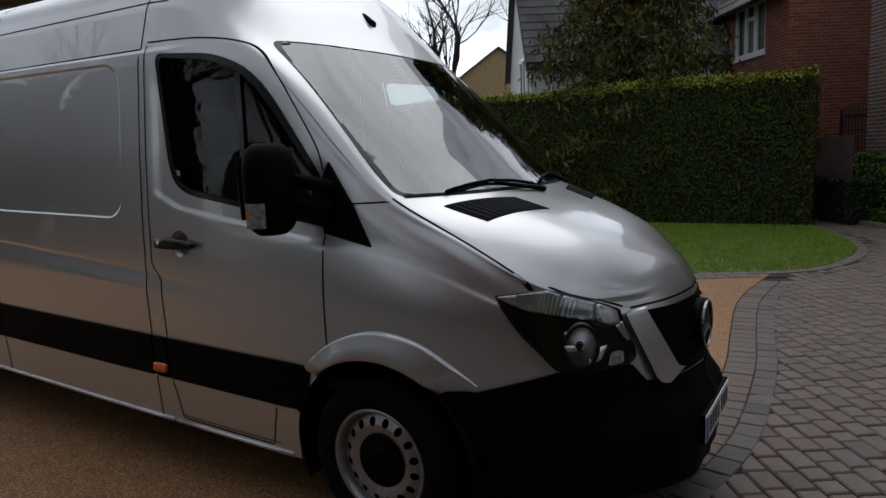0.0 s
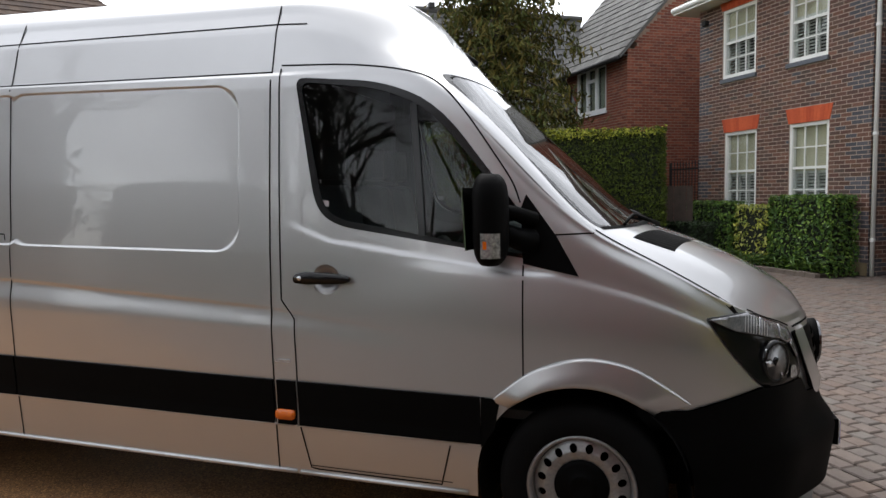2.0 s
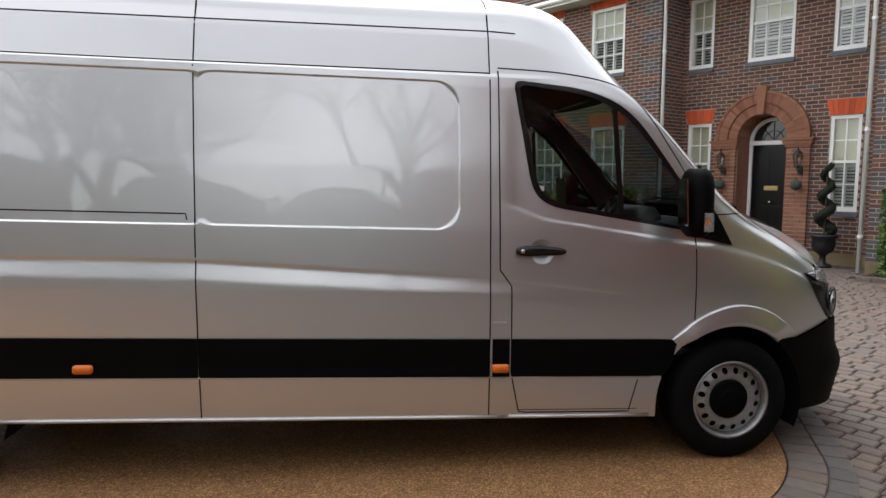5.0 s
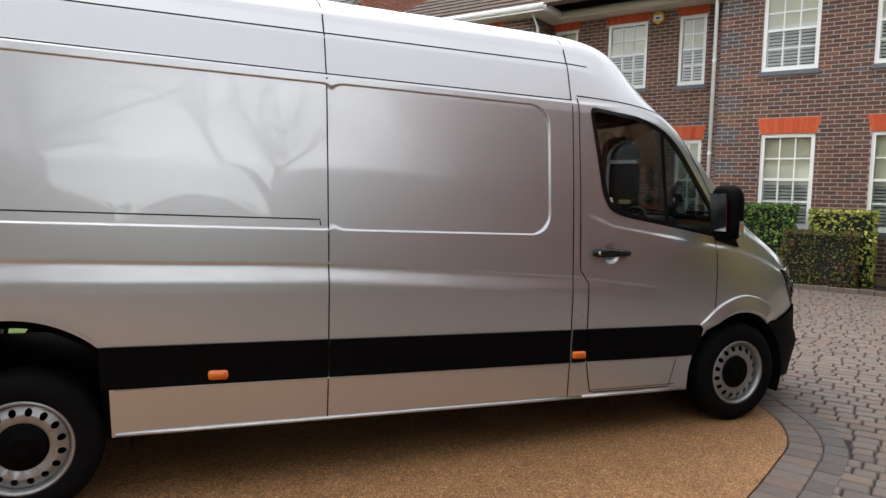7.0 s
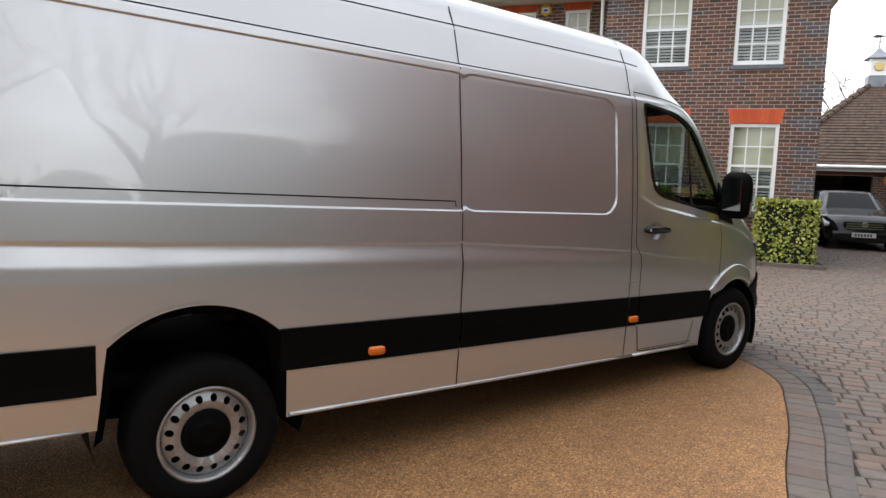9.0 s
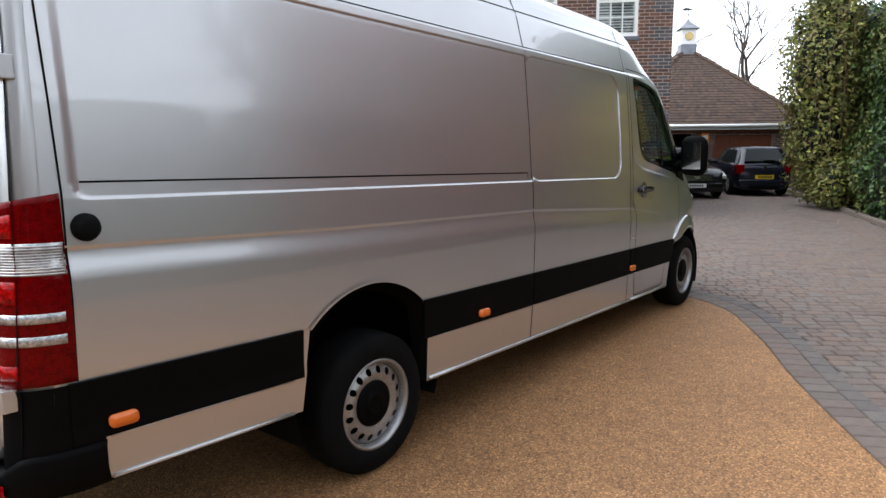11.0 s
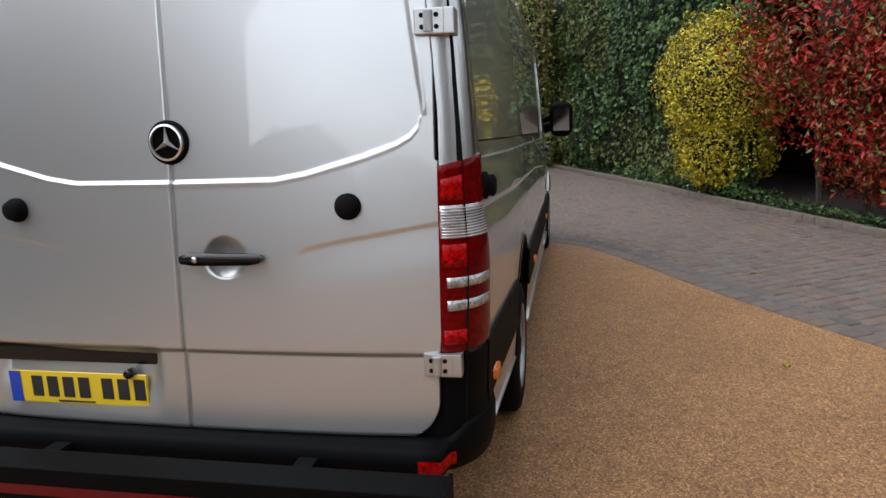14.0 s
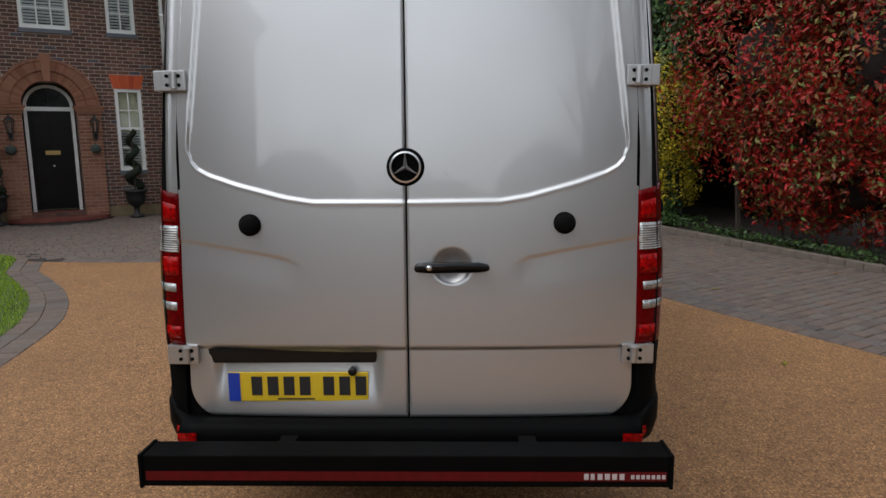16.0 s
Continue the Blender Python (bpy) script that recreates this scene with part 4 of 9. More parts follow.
# underside and rear closing
for q in ((-5.80, -4.85, -0.88, 0.88, 0.36, 0.42), (-3.85, -0.50, -0.90, 0.90, 0.27, 0.33), (0.45, 0.90, -0.55, 0.55, 0.26, 0.32), (-4.85, -3.80, -0.62, 0.62, 0.40, 0.46), (-0.5, 0.5, -0.60, 0.60, 0.33, 0.39)):
    part("floor_pan", bm_box(*q), DARK_GAP, van, "dark underbody", False, RAKE)
# unseen rails, sills, tank and pipe, added to stop light crossing under the van
for s in (-1, 1):
    part("light_block_rail", bm_box(-5.7, 0.75, s * 0.42 - 0.05, s * 0.42 + 0.05, 0.20, 0.42, bevel=0.01), DARK_GAP, van, "unseen rail added to block light under the van", False, RAKE)
    part("light_block_sill", bm_box(-3.80, -0.55, s * 0.80 - 0.07, s * 0.80 + 0.07, 0.235, 0.33, bevel=0.02), DARK_GAP, van, "unseen inner sill added to block light under the van", False, RAKE)
part("light_block_tank", bm_box(-2.6, -1.4, 0.0, 0.75, 0.17, 0.34, bevel=0.04), DARK_GAP, van, "unseen tank added to block light under the van", False, RAKE)
bm = bmesh.new()
tube(bm, [(-0.3, -0.15, 0.22), (-2.0, -0.2, 0.20), (-3.6, -0.2, 0.20), (-4.8, -0.3, 0.26)], 0.05, 10)
part("light_block_pipe", bm, DARK_GAP, van, "unseen pipe added to block light under the van", True, RAKE)
bm = bmesh.new()
tube(bm, [(-4.325, -0.8, 0.32), (-4.325, 0.8, 0.32)], 0.05)
part("axle", bm, DARK_GAP, van)
bm = bmesh.new()
tube(bm, [(0, -0.8, 0.33), (0, 0.8, 0.33)], 0.04)
part("axle", bm, DARK_GAP, van)

# arch linings
for cx, r, y0 in ((0.0, 0.44, 0.12), (-4.325, 0.49, 0.12)):
    for s in (-1, 1):
        bm = bmesh.new()
        rows = []
        for k in range(25):
            a = math.pi * (-0.12 + 1.24 * k / 24)
            rows.append([bm.verts.new((cx + (r - 0.006) * math.cos(a), s * y, 0.338 + (r - 0.004) * math.sin(a))) for y in (y0, 0.88, 0.945 if cx > -1 else 0.955)])
        for a, b in zip(rows, rows[1:]):
            for i in (0, 1):
                bm.faces.new((a[i], a[i + 1], b[i + 1], b[i]))
        part("arch_lining", bm, DARK_GAP, van, "", True, RAKE)

for side, s in (("right", -1), ("left", 1)):
    # sliding line of black rubbing strips with real ends
    for x0, x1 in ((-5.70, -4.78), (-3.99, -2.905), (-2.895, -1.395), (-1.375, -1.282), (-1.268, -0.42)):
        part("rubbing_strip", skin.patch(side, [(x0, 0.492), (x1, 0.492), (x1, 0.697), (x0, 0.697)], 0.012, 0.06, 0.012), BLACK_PLASTIC, van, "black rubbing strip", False, RAKE)
    # black arch corners that join the strip to the wheel opening
    for poly in ([(-0.415, 0.697), (-0.42, 0.492), (-0.47, 0.49), (-0.40, 0.36), (-0.36, 0.56), (-0.27, 0.69)],
                 [(-3.985, 0.697), (-3.985, 0.492), (-3.90, 0.49), (-3.86, 0.40), (-3.84, 0.52), (-3.90, 0.66)],
                 [(-4.785, 0.697), (-4.785, 0.492), (-4.80, 0.45), (-4.80, 0.42), (-4.76, 0.56), (-4.70, 0.66)]):
        if poly[0][0] > -1:
            part("arch_corner", skin.patch(side, poly[:2] + poly[3:], 0.008, 0.03, 0.03), BLACK_PLASTIC, van, "", False, RAKE)
    # silver front wing flare: a broad band with a crisp outer step
    bm = bmesh.new()
    rows = []
    outer = curve([(-0.375, 0.685), (-0.30, 0.752), (-0.20, 0.825), (-0.06, 0.880), (0.06, 0.893), (0.20, 0.865), (0.32, 0.80), (0.43, 0.718)], 5)
    for k, o in enumerate(outer):
        t = k / (len(outer) - 1)
        ai = math.pi * (0.735 - 0.465 * t)
        lift = min(1.0, 0.25 + 7 * min(t, 1 - t))
        o, i = Vector(o), Vector((0.436 * math.cos(ai), 0.340 + 0.434 * math.sin(ai)))
        rows.append([bm.verts.new(skin.spot(side, *(o + (i - o) * f), off * lift)) for f, off in ((0, -0.004), (0.015, 0.012), (0.06, 0.020), (0.12, 0.021), (0.45, 0.034), (0.8, 0.042), (0.97, 0.044), (1.0, 0.036), (1.0, -0.01))])
    for a, b in zip(rows, rows[1:]):
        for i in range(8):
            bm.faces.new((a[i], a[i + 1], b[i + 1], b[i]))
    part("wing_flare", bm, SILVER, van, "silver flared front wheel arch", True, RAKE)
    # bright lip on the rear arch
    bm = bmesh.new()
    lip = [(p[0], p[1] + 0.004) for p in REAR_ARC]
    skin.strip(side, lip, 0.012, 0.008, 0.05, bm=bm)
    part("arch_lip", bm, SILVER, van, "", True, RAKE)
    bm = bmesh.new()
    lip = [(-3.945, 0.25), (-3.955, 0.49)] + REAR_ARC + [(-4.755, 0.49), (-4.795, 0.26)]
    lip2 = [(-4.345 + (p[0] + 4.345) * 0.90, 0.30 + (p[1] - 0.30) * 0.90) for p in lip]
    rows = []
    for p, q in zip(lip, lip2):
        rows.append((bm.verts.new(skin.spot(side, *p, 0.0)), bm.verts.new(Vector((q[0], s * 0.90, q[1])))))
    for a, b in zip(rows, rows[1:]):
        bm.faces.new((a[0], a[1], b[1], b[0]))
    part("arch_edge", bm, BLACK_PLASTIC, van, "black inner edge of the wheel arch", True, RAKE)
    # rounded lips along the sill
    for x0, x1 in ((-5.58, -4.83), (-3.93, -1.30), (-1.28, -0.48)):
        for zz, rr in ((0.262 if x0 > -5 else 0.340, 0.011 if x0 > -5 else 0.008), (0.488, 0.006)):
            bm = bmesh.new()
            n = max(2, int((x1 - x0) / 0.25))
            tube(bm, [skin.spot(side, x0 + (x1 - x0) * k / n, zz, 0.003) for k in range(n + 1)], rr, 8)
            part("sill_lip", bm, SILVER, van, "", True, RAKE)
    # shut lines
    for line in ([(-2.90, 2.63 - 0.24), (-2.90, 0.255)], [(-1.39, 2.38), (-1.39, 0.255)], [(-1.345, 2.12), (-1.338, 1.07), (-1.275, 0.985), (-1.270, 0.50), (-1.225, 0.29), (-1.19, 0.285), (-0.60, 0.285), (-0.555, 0.47)],
                 [(-0.235, 1.262), (-0.235, 0.80)], curve([(-1.345, 2.135), (-1.0, 2.125), (-0.74, 2.09), (-0.61, 2.035), (-0.49, 1.91), (-0.37, 1.74), (-0.285, 1.61), (-0.25, 1.52)], 4), [(-0.125, 1.388), (0.05, 1.398)], [(-5.68, 2.25), (-5.66, 1.30), (-5.67, 0.70)],
                 [(-5.67, 2.312), (-4.0, 2.312), (-1.39, 2.335), (-1.24, 2.330)], [(-5.66, 2.098), (-3.0, 2.098), (-1.39, 2.105)], [(-5.60, 1.332), (-2.945, 1.332), (-2.94, 1.300)]):
        part("shut_line", skin.strip(side, line, 0.007), DARK_GAP, van, "", False, RAKE)
    part("door_seal_line", skin.strip(side, [(-1.225, 0.300), (-0.55, 0.300)], 0.004), DARK_GAP, van, "", False, RAKE)
    # cab door window: glass, black surround and the bar between its panes
    part("window_surround", skin.ring(side, WINDOW, shrink(WINDOW, 0.035), 0.004), GLOSS_BLACK, van, "black window surround", True, RAKE)
    part("door_window", skin.patch(side, shrink(WINDOW, 0.02), -0.006, 0.08), CAR_GLASS, van, "dark tinted door window", True, RAKE).visible_shadow = False
    part("window_bar", skin.strip(side, [(-0.708, 1.945), (-0.668, 1.375)], 0.03, 0.006), GLOSS_BLACK, van, "", False, RAKE)
    part("window_sticker", skin.patch(side, [(-1.14, 1.50), (-1.10, 1.495), (-1.10, 1.52), (-1.14, 1.525)], 0.0, 0.05), PRINT_GREY, van, "small pale sticker", False, RAKE)
    # black mirror triangle
    part("mirror_triangle", skin.patch(side, [(-0.235, 1.268), (-0.01, 1.222), (-0.10, 1.385), (-0.225, 1.555), (-0.245, 1.50)], 0.012, 0.03, 0.012), BLACK_PLASTIC, van, "black triangular mirror base", False, RAKE)
    # door handle in its round recess
    bm = bmesh.new()
    cx, cz = -1.113, 1.172
    rim = [(cx + 0.068 * math.cos(a), cz + 0.066 * math.sin(a)) for a in [2 * math.pi * k / 28 for k in range(28)]]
    rings = []
    for f, dep in ((1.03, 0.001), (0.97, -0.002), (0.90, -0.012), (0.75, -0.024), (0.45, -0.031), (0.0, -0.033)):
        rings.append([bm.verts.new(skin.spot(side, cx + (p[0] - cx) * f, cz + (p[1] - cz) * f, dep)) for p in rim])
    for a, b in zip(rings, rings[1:]):
        for k in range(28):
            bm.faces.new((a[k], a[(k + 1) % 28], b[(k + 1) % 28], b[k]))
    bmesh.ops.remove_doubles(bm, verts=bm.verts, dist=1e-5)
    part("handle_recess", bm, SILVER, van, "", True, RAKE)
    hy = abs(skin.spot(side, cx, cz, 0).y)
    bm = bmesh.new()
    prism(bm, round_poly([(-1.26, 1.155), (-1.255, 1.195), (-1.20, 1.205), (-1.04, 1.200), (-0.99, 1.19), (-0.99, 1.165), (-1.04, 1.158), (-1.2, 1.150)], 0.02), "y", s * (hy + 0.012), s * (hy + 0.040))
    prism(bm, [(-1.25, 1.16), (-1.25, 1.19), (-1.20, 1.19), (-1.20, 1.16)], "y", s * (hy - 0.01), s * (hy + 0.014))
    prism(bm, [(-1.04, 1.165), (-1.04, 1.19), (-1.0, 1.185), (-1.0, 1.168)], "y", s * (hy - 0.01), s * (hy + 0.014))
    part("door_handle", bm, GLOSS_BLACK, van, "black door handle", True, RAKE)
    bm = bmesh.new()
    lathe(bm, [(0.011, s * (hy + 0.040)), (0.010, s * (hy + 0.043)), (0.0, s * (hy + 0.043))], 14, "y", (-1.225, 0, 1.176))
    part("lock_cylinder", bm, CHROME, van, "", True, RAKE)
    # small step badge and side markers
    part("badge", skin.patch(side, round_poly([(-1.375, 0.782), (-1.300, 0.782), (-1.300, 0.796), (-1.375, 0.796)], 0.006), 0.006, 0.05, 0.006), CHROME, van, "small chrome badge", False, RAKE)
    for mx in (-5.54, -3.46, -1.333):
        mk = part("side_marker", skin.patch(side, round_poly([(mx - 0.048, 0.518), (mx + 0.048, 0.518), (mx + 0.048, 0.562), (mx - 0.048, 0.562)], 0.018), 0.026, 0.03, 0.016), AMBER, van, "amber side marker lamp", True, RAKE)
    # door stop buffer on the side
    by = abs(skin.spot(side, -5.60, 1.19, 0).y)
    bm = bmesh.new()
    lathe(bm, [(0.045, s * (by - 0.01)), (0.045, s * (by + 0.012)), (0.034, s * (by + 0.018)), (0.036, s * (by + 0.034)), (0.025, s * (by + 0.042)), (0.0, s * (by + 0.043))], 20, "y", (-5.60, 0, 1.19))
    part("door_buffer", bm, RUBBER, van, "black rubber door buffer", True, RAKE)
    # mirror: arm, housing in two lobes, indicator lens
    bm = bmesh.new()
    rows = []
    for t in (0, 0.15, 0.5, 1, 2, 3, 4, 5, 6, 7, 7.5, 7.85, 8):
        zz = 1.28 + 0.355 * t / 8
        g = (1 - abs(t / 4 - 1) ** 5 * 0.75) ** 0.5
        rows.append([bm.verts.new((-0.335 + 0.062 * math.cos(a) * g * (1.15 if math.cos(a) > 0 else 1.0), s * (1.115 + 0.122 * math.copysign(abs(math.sin(a)) ** 0.75, math.sin(a)) * g), zz)) for a in [2 * math.pi * k / 20 for k in range(20)]])
    for a, b in zip(rows, rows[1:]):
        for k in range(20):
            bm.faces.new((a[k], a[(k + 1) % 20], b[(k + 1) % 20], b[k]))
    bm.faces.new(rows[0]), bm.faces.new(rows[-1])
    mirror = part("door_mirror", bm, BLACK_PLASTIC, van, "large black door mirror", True, RAKE)
    bm = bmesh.new()
    tube(bm, [(-0.20, s * 0.93, 1.36), (-0.26, s * 0.99, 1.38), (-0.32, s * 1.05, 1.41)], [0.055, 0.045, 0.04], 10)
    tube(bm, [(-0.19, s * 0.92, 1.45), (-0.26, s * 0.99, 1.48), (-0.32, s * 1.05, 1.49)], [0.035, 0.03, 0.03], 10)
    part("mirror_arm", bm, BLACK_PLASTIC, mirror, "", True, RAKE)
    part("mirror_glass", bm_box(-0.003, 0.003, -0.085, 0.085, -0.12, 0.12), CHROME, mirror, "mirror glass", False, RAKE @ Matrix.Translation((-0.405, s * 1.115, 1.46)) @ Matrix.Rotation(s * radians(10), 4, "Z") @ Matrix.Rotation(radians(-3), 4, "Y"))
    bm = bmesh.new()
    rows = []
    for zz in (1.315, 1.34, 1.365, 1.39, 1.41):
        rows.append([bm.verts.new((-0.335 + 0.074 * math.cos(a), s * (1.115 + 0.124 * math.sin(a) ** 0.75), zz)) for a in [math.pi * (0.22 + 0.33 * k / 8) for k in range(9)]])
    for a, b in zip(rows, rows[1:]):
        for k in range(8):
            bm.faces.new((a[k], a[k + 1], b[k + 1], b[k]))
    ind = part("mirror_indicator", bm, CLEAR_LENS, mirror, "clear indicator lens", True, RAKE)
    bm = bmesh.new()
    rows = []
    for zz in (1.35, 1.365, 1.38):
        rows.append([bm.verts.new((-0.335 + 0.076 * math.cos(a), s * (1.115 + 0.1265 * math.sin(a) ** 0.75), zz)) for a in [math.pi * (0.45 + 0.06 * k / 4) for k in range(5)]])
    for a, b in zip(rows, rows[1:]):
        for k in range(4):
            bm.faces.new((a[k], a[k + 1], b[k + 1], b[k]))
    part("indicator_bulb", bm, AMBER, mirror, "", True, RAKE)
    # headlamp
    HEAD = round_poly([(0.488, 1.062), (0.66, 1.082), (0.79, 1.018), (0.853, 0.978), (0.915, 0.80), (0.895, 0.762), (0.80, 0.752), (0.705, 0.782), (0.58, 0.925)], [0.01, 0.05, 0.05, 0.01, 0.04, 0.03, 0.04, 0.03, 0.05])
    lamp = part("headlamp", skin.patch(side, HEAD, 0.006, 0.02, 0.02), GLOSS_BLACK, van, "dark headlamp with clear lens", True, RAKE)
    for nm, poly in (("turn_lens", [(0.500, 1.058), (0.655, 1.077), (0.70, 1.057), (0.70, 0.987), (0.60, 1.012)]),
                     ("side_lamp_lens", [(0.705, 1.055), (0.79, 1.014), (0.797, 0.957), (0.705, 0.985)]),
                     ("corner_lens", [(0.794, 1.012), (0.847, 0.977), (0.864, 0.928), (0.84, 0.930), (0.801, 0.955)]),
                     ("day_lamp_lens", [(0.866, 0.936), (0.897, 0.862), (0.885, 0.860), (0.852, 0.922)])):
        part(nm, skin.patch(side, poly, 0.022, 0.012, 0.012), LAMP_CLEAR, lamp, "clear lamp lens", True, RAKE)
    for k in range(9):
        x = 0.640 + 0.012 * k
        part("lens_rib", skin.strip(side, [(x, float(np.interp(x, [0.57, 0.66, 0.735], [1.030, 1.000, 0.980]))), (x + 0.004, float(np.interp(x, [0.6, 0.66, 0.72, 0.8], [1.065, 1.068, 1.040, 1.0])))], 0.0035, 0.025), REFLECTOR, lamp, "", False, RAKE)
    hp = skin.spot(side, 0.76, 0.875, 0)
    nrm = Vector((0.62, s * 0.78, 0.0))
    at = RAKE @ Matrix.Translation(Vector((0.76, hp.y, 0.872)) + nrm * 0.022) @ nrm.to_track_quat("Z", "Y").to_matrix().to_4x4() @ Matrix.Diagonal((0.80, 1.0, 1, 1))
    bm = bmesh.new()
    lathe(bm, [(0.090, -0.016), (0.088, 0.003), (0.076, 0.005), (0.074, 0.0)], 24, "z", caps=False)
    part("lamp_ring", bm, GLOSS_BLACK, lamp, "", True, at)
    bm = bmesh.new()
    lathe(bm, [(0.074, 0.002), (0.062, -0.003), (0.045, -0.008), (0.026, -0.011), (0.0, -0.012)], 24, "z")
    part("lamp_bowl", bm, REFLECTOR, lamp, "faceted reflector bowl", True, at)
    bm = bmesh.new()
    tube(bm, [(-0.012, 0.006, -0.012), (-0.004, 0.0, 0.006)], [0.024, 0.017], 12)
    part("bulb_shield", bm, GLOSS_BLACK, lamp, "dark bulb shield", True, at)
    for poly in ([(0.722, 0.930), (0.770, 0.932), (0.780, 0.905), (0.730, 0.898)], [(0.725, 0.880), (0.800, 0.876), (0.806, 0.862), (0.735, 0.856)], [(0.80, 0.855), (0.838, 0.862), (0.828, 0.815), (0.795, 0.805)]):
        part("reflector_facet", skin.patch(side, poly, 0.029, 0.02, 0.004), REFLECTOR, lamp, "bright reflector facet", True, RAKE)
    part("fog_lens", skin.patch(side, round_poly([(0.845, 0.785), (0.885, 0.785), (0.88, 0.83), (0.85, 0.835)], 0.012), 0.022, 0.02), CLEAR_LENS, lamp, "", True, RAKE)
    # wing edge line beside the bonnet
    part("bonnet_line", skin.strip("top", curve([(0.055, s * 0.845), (0.32, s * 0.806), (0.57, s * 0.772), (0.658, s * 0.742)], 6), 0.007, 0.002), DARK_GAP, van, "", False, RAKE)
    part("bonnet_line", skin.strip(side, [(0.655, 1.087), (0.71, 1.058), (0.80, 1.018), (0.858, 0.985)], 0.005, 0.003), DARK_GAP, van, "", False, RAKE)
    # air intake in the bonnet
    vent = [(0.205, s * 0.705), (0.325, s * 0.30), (0.475, s * 0.27), (0.375, s * 0.655)]
    v = part("bonnet_vent", skin.patch("top", vent, 0.003, 0.03, 0.01), DARK_GAP, van, "black slatted air intake in the bonnet", False, RAKE)
    for k in range(11):
        f = 0.07 + 0.86 * k / 10
        a, b = Vector(vent[1]).lerp(Vector(vent[0]), f), Vector(vent[2]).lerp(Vector(vent[3]), f)
        part("slat", skin.strip("top", [tuple(a.lerp(b, 0.06)), tuple(a.lerp(b, 0.94))], 0.012, 0.006), BLACK_PLASTIC, v, "", False, RAKE)

# windscreen, wipers, cowl
part("screen_surround", skin.ring("front", SCREEN, shrink(SCREEN, 0.024), 0.003), GLOSS_BLACK, van, "black edge of the windscreen", True, RAKE)
part("windscreen", skin.patch("front", shrink(SCREEN, 0.015), -0.004, 0.08), SCREEN_GLASS, van, "large raked windscreen", True, RAKE).visible_shadow = False
bm = bmesh.new()
rows = []
for k in range(21):
    y = -0.80 + 1.6 * k / 20
    p = skin.spot("front", y, 1.420, 0.005)
    q = skin.spot("front", y, 1.410, 0.004)
    rows.append((bm.verts.new(p), bm.verts.new(q)))
for a, b in zip(rows, rows[1:]):
    bm.faces.new((a[0], a[1], b[1], b[0]))
part("cowl", bm, BLACK_PLASTIC, van, "black cowl below the windscreen", True, RAKE)
for y0, y1 in ((-0.62, 0.02), (0.10, 0.68)):
    bm = bmesh.new()
    p0 = skin.spot("front", y1, 1.40, 0.03)
    p1 = skin.spot("front", (y0 + y1) / 2, 1.445, 0.035)
    p2 = skin.spot("front", y0, 1.43, 0.03)
    tube(bm, [p0, p1], [0.012, 0.008], 8)
    tube(bm, [skin.spot("front", y0 + (y1 - y0) * t, 1.425 + 0.03 * math.sin(math.pi * t), 0.02) for t in (0, 0.25, 0.5, 0.75, 1)], 0.008, 6)
    part("wiper", bm, BLACK_PLASTIC, van, "black windscreen wiper", True, RAKE)
bm = bmesh.new()
tube(bm, [(-0.635, 0, 2.215), (-0.645, 0, 2.255), (-0.70, 0, 2.295), (-0.78, 0, 2.335), (-0.83, 0, 2.365)], [0.012, 0.032, 0.034, 0.022, 0.006], 12)
tube(bm, [(-0.72, 0, 2.31), (-0.80, 0, 2.46)], [0.006, 0.0025], 6)
part("aerial", bm, BLACK_PLASTIC, van, "stubby black roof aerial", True, RAKE)
part("roof_seam", skin.strip("top", [(-1.39, -0.81), (-1.39, 0.81)], 0.008, 0.002), DARK_GAP, van, "", False, RAKE)
part("roof_seam", skin.strip("top", [(-2.90, -0.81), (-2.90, 0.81)], 0.008, 0.002), DARK_GAP, van, "", False, RAKE)
part("bonnet_front_line", skin.strip("front", [(-0.45, 0.975), (-0.22, 0.985), (0.0, 0.988), (0.22, 0.985), (0.45, 0.975)], 0.008, 0.002), DARK_GAP, van, "", False, RAKE)

# grille with its silver frame and emblem
GR = round_poly([(-0.512, 0.966), (0.512, 0.966), (0.415, 0.668), (-0.415, 0.668)], [0.015, 0.015, 0.06, 0.06])
GR_IN = round_poly([(-0.415, 0.972), (0.415, 0.972), (0.305, 0.715), (-0.305, 0.715)], [0.012, 0.012, 0.045, 0.045])
part("grille_frame", skin.ring("front", GR, GR_IN, 0.030), SILVER, van, "silver grille frame", True, RAKE)
gr = part("grille", skin.patch("front", shrink(GR, 0.03), 0.006, 0.04, 0.01), BLACK_PLASTIC, van, "black grille", False, RAKE)
for z in (0.725, 0.785, 0.845, 0.905):
    part("grille_bar", skin.strip("front", [(-0.33 + (0.9 - z) * 0.2, z), (0.33 - (0.9 - z) * 0.2, z)], 0.018, 0.016), BLACK_PLASTIC, gr, "", False, RAKE)


SATIN = material("satin_chrome", (0.82, 0.82, 0.82), 0.28, 0.85, (0.78, 0.78, 0.78), 9, 60)


def star(parent, centre, m, r, mat=SATIN):
    bm = bmesh.new()
    lathe(bm, [(r, -0.004), (r, 0.008), (r * 0.9, 0.010), (r * 0.88, 0.002)], 28, caps=False)
    for k in range(3):
        a = math.pi / 2 + 2 * math.pi * k / 3
        t = Vector((math.cos(a), math.sin(a), 0))
        n = Vector((-t.y, t.x, 0))
        vs = [bm.verts.new(v) for v in (t * r * 0.95 + Vector((0, 0, 0.006)), n * r * 0.15, Vector((0, 0, 0.016)), -n * r * 0.15)]
        bm.faces.new((vs[0], vs[1], vs[2])), bm.faces.new((vs[0], vs[2], vs[3]))
    bm.transform(Matrix.Translation(centre) @ m)
    return part("emblem", bm, mat, parent, "round chrome emblem with three spokes", False, RAKE)


